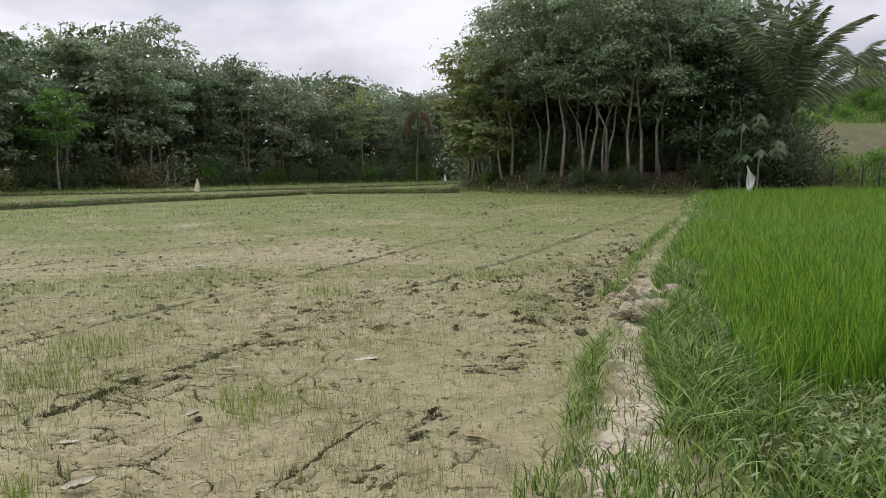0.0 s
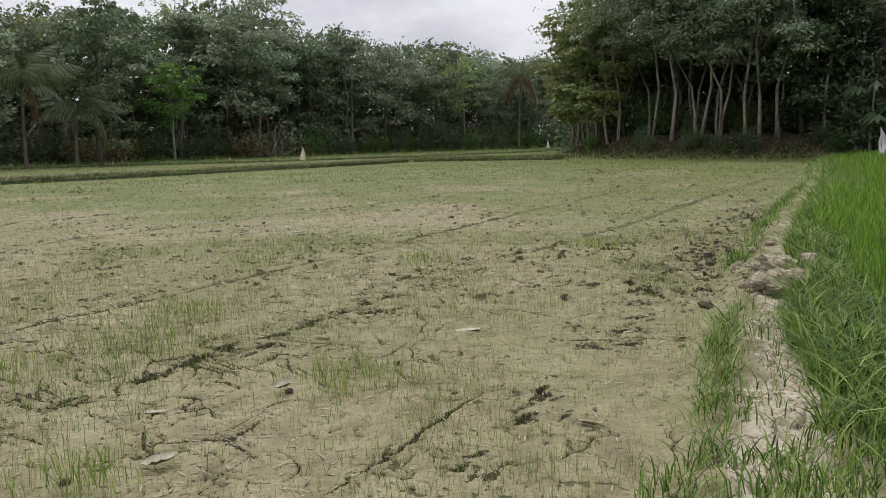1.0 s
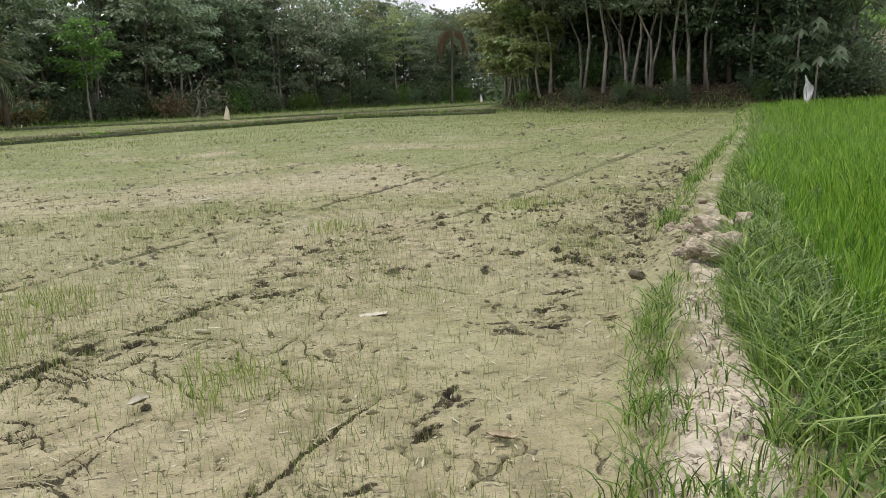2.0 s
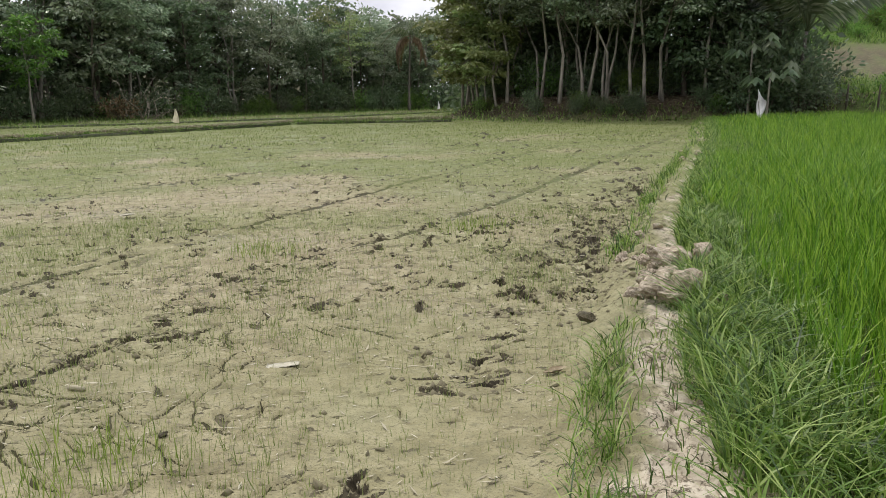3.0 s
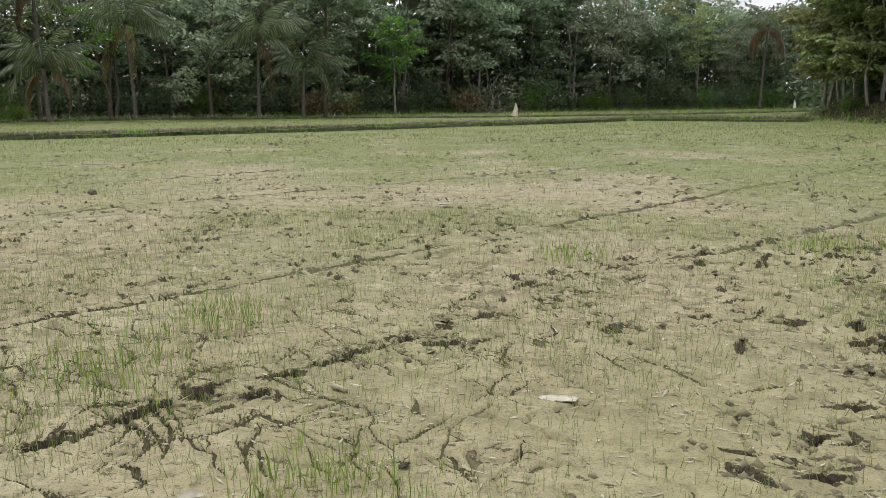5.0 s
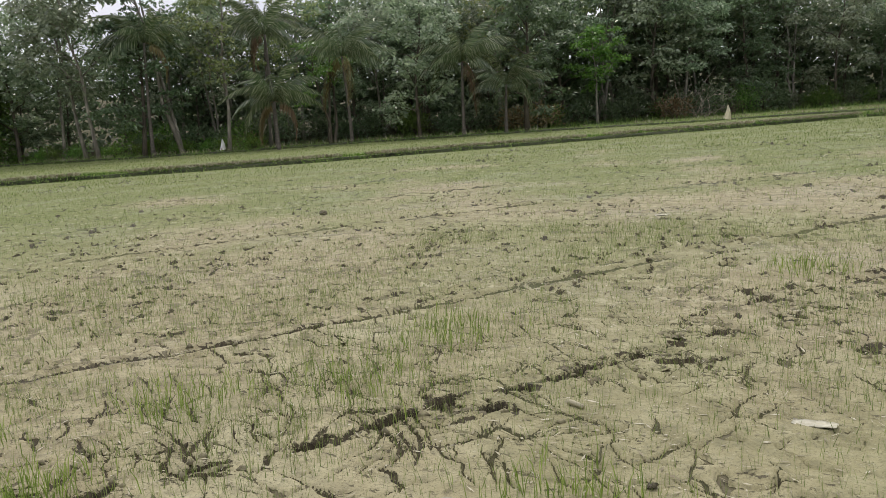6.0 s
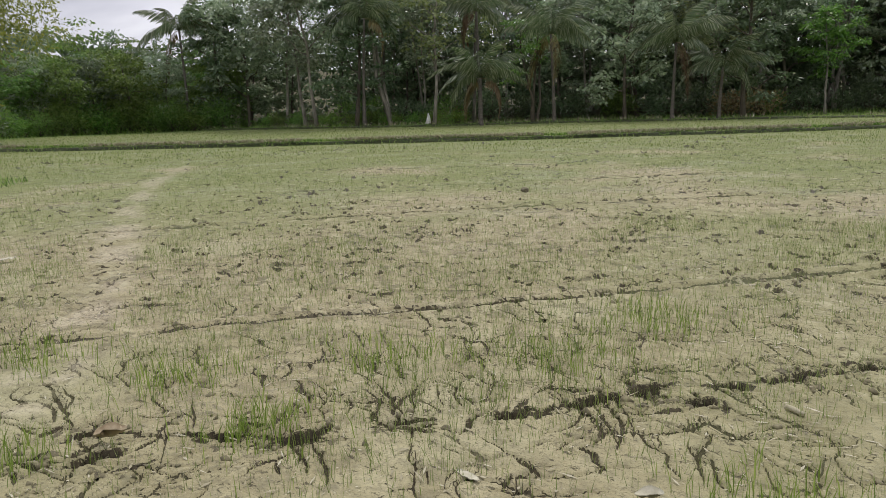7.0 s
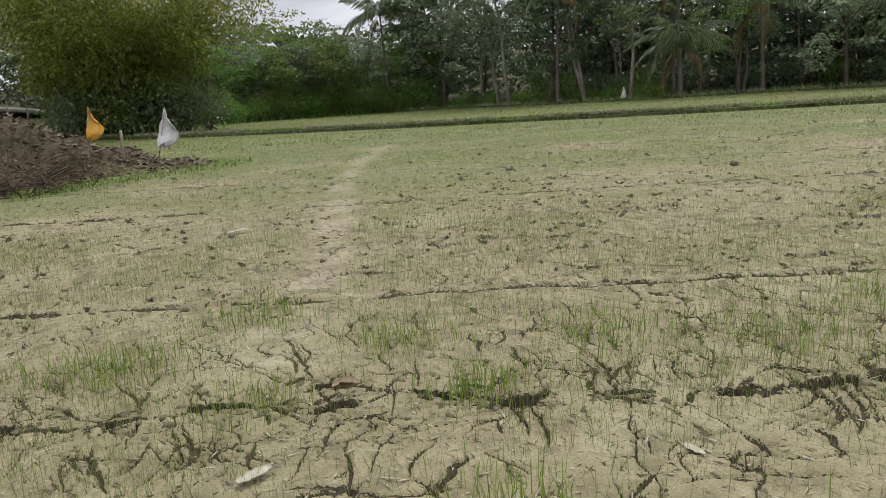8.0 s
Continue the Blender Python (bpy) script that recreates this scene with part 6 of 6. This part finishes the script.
def crumbs():
    """Small broken lumps of mud round the footprints and along the furrows."""
    rng = np.random.RandomState(71)
    g = Geo()
    pts = []
    for (cx, cy, *_) in PITS[:200]:
        m = rng.randint(6, 18)
        pts.append(np.stack([rng.normal(cx, 0.16, m), rng.normal(cy, 0.16, m)], 1))
    for tr in TRACKS[:3]:
        a = np.array(tr)
        for _ in range(700):
            k = rng.randint(0, len(a) - 1)
            pts.append((a[k] + (a[k + 1] - a[k]) * rng.rand() + rng.normal(0, 0.12, 2))[None])
    y = rng.uniform(6.2, 15, 2600)
    pts.append(np.stack([np.interp(y, PATH_Y, PATH_X) - np.abs(rng.normal(0.55, 0.55, 2600)), y], 1))
    pts.append(np.stack([rng.uniform(-14, 6, 3000), rng.uniform(0, 16, 3000)], 1))
    p = np.concatenate(pts)
    k = (path_off(p[:, 0], p[:, 1]) < -0.25) & (mound_at(p[:, 0], p[:, 1])[0] < 0.02)
    p = p[k]
    n = len(p)
    c = on_ground(p[:, 0], p[:, 1], True)
    s = 0.006 + 0.026 * rng.rand(n) ** 3
    base = np.array([[1, 0, 0], [0, 1, 0], [-1, 0, 0], [0, -1, 0], [0, 0, 0.8], [0, 0, -0.8]], float)
    v = c[:, None] + s[:, None, None] * base[None] * rng.uniform(0.55, 1.5, (n, 6, 1))
    v += rng.normal(0, 0.25, (n, 6, 3)) * s[:, None, None]
    f = np.array([[0, 1, 4], [1, 2, 4], [2, 3, 4], [3, 0, 4], [1, 0, 5], [2, 1, 5], [3, 2, 5], [0, 3, 5]])
    g.add(v, (np.arange(n)[:, None, None] * 6 + f[None]).reshape(-1, 3))
    ob = new("mud_crumbs", g.mesh("mud_crumbs", M_CRUMB))
    return tagged(ob, "small broken crumbs of damp mud over the field", "mud crumbs", kind="stuff")


def straw_bits():
    rng = np.random.RandomState(72)
    g = Geo()
    x, y = spread(rng, 60000, -16, 6, -3, 18, lambda x, y: in_first_field(x, y) & (rng.rand(len(x)) < 1 / (1 + 0.012 * np.hypot(x, y) ** 2)))
    n = len(x)
    p = on_ground(x, y, True)
    p[:, 2] += 0.010
    a = rng.uniform(0, 6.3, n)
    leaves(g, p, np.stack([np.cos(a), np.sin(a), rng.uniform(-0.02, 0.18, n)], 1), np.stack([-np.sin(a), np.cos(a), rng.uniform(-0.3, 0.3, n)], 1), 0.02 + 0.10 * rng.rand(n) ** 3, rng.uniform(0.005, 0.014, n))
    ob = new("straw_bits", g.mesh("straw_bits", M_STRAW))
    return tagged(ob, "bits of pale straw and stubble lying on the mud", "straw", kind="stuff")


def mud_lumps():
    """Flat broken clods of damp mud lying over the middle of the field."""
    rng = np.random.RandomState(73)
    x, y = spread(rng, 22000, -24, 12, -2, 30, lambda x, y: in_first_field(x, y) & (np.hypot(x - 0.4, y - 1.4) > 5.5 + 2 * rng.rand(len(x))) & (fbm(x * 0.8, y * 0.8, 3, 301) + 0.25 * fbm(x * 4, y * 4, 2, 302) > 0.565 + 0.14 * rng.rand(len(x)) + 0.006 * np.hypot(x, y) - 0.22 * np.exp(-((path_off(x, y) + 1.1) / 0.8) ** 2) * smooth(6.3, 7.5, y) * (1 - smooth(14, 18, y))))
    n = len(x)
    c = on_ground(x, y, True)
    s = (0.014 + 0.04 * rng.rand(n) ** 2.2) * (0.8 + 0.02 * np.hypot(x, y))
    turn = rng.uniform(0, 6.3, n)
    base = np.array([[1, 0, 0.1], [0.3, 0.8, 0.2], [-0.8, 0.5, 0.1], [-0.9, -0.4, 0.15], [0.2, -0.8, 0.1], [0.1, 0.1, 0.75]])
    v = base[None] * rng.uniform(0.6, 1.4, (n, 6, 3)) * np.stack([s, s * rng.uniform(0.25, 0.6, n), s * rng.uniform(0.35, 0.75, n)], 1)[:, None]
    co, si = np.cos(turn)[:, None], np.sin(turn)[:, None]
    v = np.stack([v[..., 0] * co - v[..., 1] * si, v[..., 0] * si + v[..., 1] * co, v[..., 2] - 0.004], -1) + c[:, None]
    f = np.array([[0, 1, 5], [1, 2, 5], [2, 3, 5], [3, 4, 5], [4, 0, 5], [1, 0, 4], [2, 1, 4], [3, 2, 4]])
    g = Geo()
    g.add(v, (np.arange(n)[:, None, None] * 6 + f[None]).reshape(-1, 3))
    # the dark clod colour stands in for the shadows the clods cast
    ob = new("mud_lumps", g.mesh("mud_lumps", M_WETCLOD))
    return tagged(ob, "broken clods of damp mud, darkened for their shadows, strewn over the field", "mud lumps", kind="stuff")


def leaf_litter():
    rng = np.random.RandomState(74)
    g = Geo()
    x1, y1 = spread(rng, 22000, -25, -14, -4, 8, lambda x, y: mound_at(x, y)[0] > 0.03)
    x2, y2 = spread(rng, 40000, 8, 34, 36, 58, lambda x, y: np.abs(inside_dist(x, y, GROVE) - 2.2) < 2.2)
    for x, y, lo, hi in ((x1, y1, 0.06, 0.20), (x2, y2, 0.12, 0.26)):
        n = len(x)
        p = on_ground(x, y, True)
        p[:, 2] += rng.uniform(0.01, 0.06, n)
        a = rng.uniform(0, 6.3, n)
        leaves(g, p, np.stack([np.cos(a), np.sin(a), rng.uniform(-0.2, 0.5, n)], 1), np.stack([-np.sin(a), np.cos(a), rng.uniform(-0.5, 0.5, n)], 1), rng.uniform(lo, hi, n), rng.uniform(lo, hi, n) * 0.45)
    return tagged(new("leaf_litter", g.mesh("leaf_litter", M_LITTER)), "fallen brown leaves on the mound and the wooded bank", "leaf litter", kind="stuff")


def trench_lumps():
    """Wet clods kicked up along the line of deep footprints and beside the bund."""
    rng = np.random.RandomState(75)
    pts = []
    for cx, cy, lx, wy, turn in FOOTPRINTS + HOLES:
        pts.append(np.stack([rng.normal(cx, 0.13, 7), rng.normal(cy, 0.13, 7)], 1))
    y = rng.uniform(6.4, 12, 420)
    pts.append(np.stack([np.interp(y, PATH_Y, PATH_X) - 0.45 - np.abs(rng.normal(0.0, 0.75, 420)), y], 1))
    p = np.concatenate(pts)
    n = len(p)
    c = on_ground(p[:, 0], p[:, 1], True)
    s = 0.006 + 0.024 * rng.rand(n) ** 2.5
    v = rng.normal(0, 1, (n, 9, 3))
    v /= np.linalg.norm(v, axis=2)[..., None]
    base = np.array([[1, 0, 0], [0.7, 0.7, 0], [0, 1, 0], [-0.7, 0.7, 0], [-1, 0, 0], [-0.7, -0.7, 0], [0, -1, 0], [0.7, -0.7, 0], [0, 0, 0.9]], float)
    turn = rng.uniform(0, 6.3, n)
    w = (base[None] + 0.35 * v) * np.stack([s * rng.uniform(0.9, 1.9, n), s, s * rng.uniform(0.6, 1.0, n)], 1)[:, None]
    co, si = np.cos(turn)[:, None], np.sin(turn)[:, None]
    w = np.stack([w[..., 0] * co - w[..., 1] * si, w[..., 0] * si + w[..., 1] * co, w[..., 2]], -1) + c[:, None]
    f = np.array([[k, (k + 1) % 8, 8] for k in range(8)])
    g = Geo()
    g.add(w, (np.arange(n)[:, None, None] * 9 + f[None]).reshape(-1, 3))
    return tagged(new("wet_lumps", g.mesh("wet_lumps", M_WETCLOD)), "dark wet lumps of mud along the line of deep footprints", "mud lumps", kind="stuff")


trench_lumps()
leaf_litter()
mud_lumps()
crumbs()
straw_bits()


def curled_sheet(name, mat, label, cat, x, y, lx, ly, turn, curl, lift=0.02, seed=0, shape=0.0):
    """A thin bent piece with thickness: a dry leaf, a foam flake, a husk."""
    rng = np.random.RandomState(seed + 300)
    z = float(land(np.array([x]), np.array([y]))[0])
    nx, ny = 9, 5
    a, b = np.meshgrid(np.linspace(-1, 1, nx), np.linspace(-1, 1, ny), indexing="ij")
    wid = (1 - shape * np.abs(a) ** 2.2)
    h = curl * (b * wid) ** 2 * ly + 0.25 * curl * a ** 2 * lx + rng.normal(0, 0.04, a.shape) * ly
    top = np.stack([a * lx / 2, b * wid * ly / 2, h], -1).reshape(-1, 3)
    bot = top - np.array([0, 0, max(0.003, 0.03 * ly)])
    i, j = np.meshgrid(np.arange(nx - 1), np.arange(ny - 1), indexing="ij")
    q = np.stack([i * ny + j, (i + 1) * ny + j, (i + 1) * ny + j + 1, i * ny + j + 1], -1).reshape(-1, 4)
    rim = [k * ny for k in range(nx)] + [(nx - 1) * ny + k for k in range(1, ny)] + [k * ny + ny - 1 for k in range(nx - 2, -1, -1)] + [k for k in range(ny - 2, 0, -1)]
    m = nx * ny
    w = np.array([[rim[k], rim[k - 1], rim[k - 1] + m, rim[k] + m] for k in range(len(rim))])
    g = Geo()
    g.add(np.concatenate([top, bot]), q, q[:, ::-1] + m, w[:, ::-1])
    ob = tagged(new(name, g.mesh(name, mat, True)), label, cat)
    ob.matrix_basis = pose(x, y, z + lift, 4, -5, turn)
    return ob


curled_sheet("dry_leaf", M_DRYLEAF, "curled pale brown dry leaf on the mud", "leaf", 0.74, 3.87, 0.16, 0.05, -35, 0.5, 0.01, 1, 0.9)
curled_sheet("foam_piece", M_FOAM, "flat off-white piece of weathered foam on the mud", "litter", 0.175, 5.954, 0.20, 0.07, -8, 0.03, 0.006, 2, 0.3)
curled_sheet("dry_leaf", M_DRYLEAF, "curled pale dry leaf on cracked mud", "leaf", 1.74, 5.5, 0.15, 0.05, 15, 0.5, 0.008, 3, 0.8)
curled_sheet("husk_piece", M_FOAM, "pale curled husk on the mud", "litter", -1.38, 3.47, 0.17, 0.07, 30, 0.4, 0.03, 4, 0.6)
curled_sheet("husk_piece", M_FOAM, "pale flat husk on the mud", "litter", -1.68, 4.2, 0.16, 0.04, -10, 0.03, 0.008, 5, 0.7)
curled_sheet("dry_leaf", M_DRYLEAF, "broken dry leaf standing in a crack", "leaf", -3.18, 3.3, 0.15, 0.08, 60, 0.7, 0.03, 6, 0.7)
curled_sheet("foam_piece", M_FOAM, "small white piece of foam on the mud", "litter", -8.83, 4.31, 0.26, 0.10, 70, 0.05, 0.04, 7, 0.1)
curled_sheet("husk_piece", M_FOAM, "pale flat husk on the mud", "litter", -1.0, 4.5, 0.11, 0.06, 40, 0.5, 0.04, 8, 0.7)
curled_sheet("husk_piece", M_FOAM, "pale flat husk on the mud", "litter", -2.3, 12.4, 0.20, 0.09, 0, 0.2, 0.03, 9, 0.3)
curled_sheet("husk_piece", M_FOAM, "pale flat husk on the mud", "litter", -2.55, 2.62, 0.16, 0.06, 100, 0.2, 0.02, 10, 0.5)


def stick(name, label, cat, pts, r, mat, taper=0.6, sides=7):
    g = Geo()
    pts = np.array(pts, float)
    tube(g, pts, r * (1 - taper * np.linspace(0, 1, len(pts))), sides)
    return tagged(new(name, g.mesh(name, mat, True)), label, cat)


zc = float(land(np.array([-0.95]), np.array([5.76]))[0])
stick("stalk_piece", "short pale length of stalk lying on the mud", "stick", [(-1.00, 5.785, zc + 0.016), (-0.95, 5.765, zc + 0.018), (-0.90, 5.74, zc + 0.016)], 0.015, M_STRAW, 0.1)


# ---- sacks on sticks ----
def sack_marker(x, y, height, width, mat, label, turn=0, flag=False, tilt=0, seed=0, hang=0.8):
    """A scarecrow made of an empty sack tied to a stick."""
    rng = np.random.RandomState(seed + 500)
    z = float(land(np.array([x]), np.array([y]), False)[0])
    ob = tagged(new("sack_scarecrow"), label, "scarecrow", "sack scarecrows in the fields")
    ob.matrix_basis = pose(x, y, z, 0, tilt, turn)
    g = Geo()
    tube(g, [(0, 0, -0.15), (0.01, 0, height * 0.55), (-0.01, 0.0, height * 1.02)], np.array([0.016, 0.014, 0.010]), 6)
    part("stick", g, M_DEADWOOD, ob, smooth=True)
    g = Geo()
    nz, na = 12, 20
    th = np.arange(na) * 2 * np.pi / na
    rows = []
    for k in range(nz):
        f = k / (nz - 1)
        if flag:
            w, dp = width * float(np.interp(f, [0, 0.12, 0.42, 0.8, 1], [0.30, 0.62, 1.0, 0.85, 0.34])), 0.03 + 0.05 * f
            cx = width * float(np.interp(f, [0, 0.3, 0.7, 1], [0.12, 0.40, 0.32, 0.04]))
        else:
            w, dp = width * (0.10 + 0.90 * f ** 0.8), width * (0.06 + 0.5 * f)
            cx = 0.04 * math.sin(f * 3)
        fold = 1 + 0.16 * np.sin(th * 5 + f * 2.0 + seed) * f + 0.08 * np.sin(th * 9 - f * 3)
        zz = height - f * height * hang - 0.06 * np.cos(th + seed) * f + rng.normal(0, 0.012, na)
        if flag:        # hung by one corner: the upper edge slopes away from the stick, the hem is torn
            zz = zz - 0.16 * height * np.cos(th) * (1 - f) + 0.10 * height * np.maximum(0, np.cos(th + 0.6)) * f * f + rng.normal(0, 0.015, na)
        rows.append(np.stack([cx + np.cos(th) * w * 0.5 * fold, np.sin(th) * dp * 0.5 * fold + (0.05 * math.sin(f * 6 + seed) if flag else 0), zz], 1))
    i, j = np.meshgrid(np.arange(nz - 1), np.arange(na), indexing="ij")
    j2 = (j + 1) % na
    q = np.stack([i * na + j, (i + 1) * na + j, (i + 1) * na + j2, i * na + j2], -1).reshape(-1, 4)
    g.add(np.concatenate(rows), q, np.arange(na)[None])
    part("sack", g, mat, ob, smooth=True)
    return ob


sack_marker(-9.5, 54.15, 1.05, 0.44, M_SACKYEL, "yellowed empty sack draped over a stick as scarecrow", 0, False, 4, 1)
sack_marker(13.0, 90.5, 1.0, 0.42, M_SACK, "white empty sack draped over a stick as scarecrow", 40, False, -3, 2)
sack_marker(-43.7, 43.4, 1.0, 0.46, M_SACK, "white empty sack draped over a stick as scarecrow", 80, False, 3, 3)
sack_marker(20.4, 35.2, 1.38, 0.62, M_SACK, "white sack hanging from a stick above the rice", 20, True, -10, 4)
sack_marker(-21.4, 5.65, 1.25, 0.50, M_SACK, "white sack hanging like a flag from a stick", 75, True, 14, 5, 0.72)
sack_marker(-19.4, 3.8, 1.05, 0.36, M_SACKORA, "orange sack hanging like a flag from a stick", 75, True, 6, 6, 0.6)


# ---- dead wood, posts, road ----
def branch_heap(x, y, n, size, height, label, mat, seed, name="branch_heap"):
    rng = np.random.RandomState(seed)
    z = float(land(np.array([x]), np.array([y]), False)[0])
    ob = tagged(new(name), label, "dead branches")
    ob.location = (x, y, z)
    for k in range(n):
        a, l = rng.uniform(0, 6.3), size * rng.uniform(0.5, 1.1)
        up = height * rng.uniform(0.1, 1.0)
        s = rng.normal(0, size * 0.28, 2)
        q = np.linspace(0, 1, 6)
        p = np.stack([s[0] + math.cos(a) * l * q, s[1] + math.sin(a) * l * q, up * q ** rng.uniform(0.6, 1.5)], 1) + np.concatenate([[[0, 0, 0]], rng.normal(0, 0.06 * size, (5, 3)) * 0.8])
        lo = land(p[:, 0] + x, p[:, 1] + y, False) - z
        p[:, 2] = np.maximum(p[:, 2] + lo[0], lo) + 0.02
        g = Geo()
        r = rng.uniform(0.012, 0.028) * (0.5 + 0.3 * size)
        tube(g, p, r * (1 - 0.75 * q), 5)
        for m in range(3):
            i = rng.randint(2, 5)
            e = p[i] + rng.normal(0, 0.25 * size, 3) * np.array([1, 1, 0.7])
            e[2] = max(e[2], p[i][2] * 0.4 + 0.05)
            tube(g, [p[i], (p[i] + e) / 2 + rng.normal(0, 0.04, 3), e], r * 0.45 * np.array([1, 0.7, 0.3]), 4)
        part("branch", g, mat, ob, smooth=True)
    return ob


branch_heap(-16.0, 73.5, 16, 3.4, 4.6, "heap of pale bare dead branches before the wood", M_DEADWOOD, 81)
branch_heap(-13.0, 73.8, 9, 2.2, 1.4, "low heap of brown cut branches", M_BROWNTWIG, 82)
branch_heap(-45.8, 49.0, 12, 1.8, 0.9, "heap of brown cut branches at the field edge", M_BROWNTWIG, 83)
branch_heap(-17.6, 2.2, 34, 1.6, 1.0, "tangle of brown dead branches on the soil mound", M_BROWNTWIG, 84)
branch_heap(-18.4, 3.2, 14, 1.0, 0.35, "dry brush lying on the soil mound", M_BROWNTWIG, 85)
branch_heap(-17.8, 0.6, 30, 1.9, 1.2, "tangle of brown dead branches on the soil mound", M_BROWNTWIG, 86)
for x, y, s in ((-26.5, 63.5, 1.1), (-28, 61.5, 0.9), (-17.5, 72.5, 0.9), (-46.5, 49.5, 0.6)):
    plant("bush_brown", x, y, s)


def pole(x, y, top, r, label, lean=(0, 0), mat=None, name="pole", cat="pole", group=""):
    z = float(land(np.array([x]), np.array([y]), False)[0])
    ob = stick(name, label, cat, [(0, 0, -0.2), (lean[0] * 0.5, lean[1] * 0.5, top * 0.5), (lean[0], lean[1], top)], r, mat or M_DEADWOOD, 0.25)
    ob.location = (x, y, z)
    return tagged(ob, group=group)


pole(-45.2, 48.3, 1.9, 0.05, "pale pole leaning over the branch heap", (1.1, 0.5), M_DEADWOOD)
pole(-43.8, 49.0, 1.8, 0.05, "short pale upright pole in the branch heap", (-0.1, 0.0), M_DEADWOOD)
for k, (x, y) in enumerate(((29.0, 38.6), (29.8, 38.3), (27.6, 39.2), (31.2, 37.8), (33.0, 37.0))):
    pole(x, y, 1.35 + 0.12 * (k % 2), 0.06, "dark wooden fence post behind the rice", (0.05, 0.0), M_DARKBARK, "fence_post", "fence post", "fence posts behind the rice")
pole(-19.6, 4.55, 0.75, 0.045, "broken stump standing on the soil mound", (-0.09, 0.04), M_DEADWOOD, "stump", "stump")
for k in range(6):
    pole(-55.5 - 0.25 * k, 6.2 - 1.1 * k, 1.7 + 0.2 * (k % 3), 0.05, "thin wooden post beside the road", (0.08 * (k % 3 - 1), 0.1), M_DEADWOOD, "fence_post", "fence post", "posts beside the road")


def road():
    line = bend_line(-64, 11.5, -57, -16, 15)
    g = Geo()
    v, n = [], len(line)
    for k, (x, y) in enumerate(line):
        z = max(float(land(np.array([x + o]), np.array([y]), False)[0]) for o in (-2, 0, 2)) + 0.05
        for o, dz in ((-1.9, 0), (1.9, 0), (1.9, -0.3), (-1.9, -0.3)):
            v.append((x + o, y + o * 0.25, z + dz))
    q = [(k * 4 + a, k * 4 + (a + 1) % 4, k * 4 + 4 + (a + 1) % 4, k * 4 + 4 + a) for k in range(n - 1) for a in range(4)]
    g.add(v, np.array(q))
    return tagged(new("road", g.mesh("road", M_CONCRETE)), "pale concrete village road on an embankment", "road", kind="structure")


road()
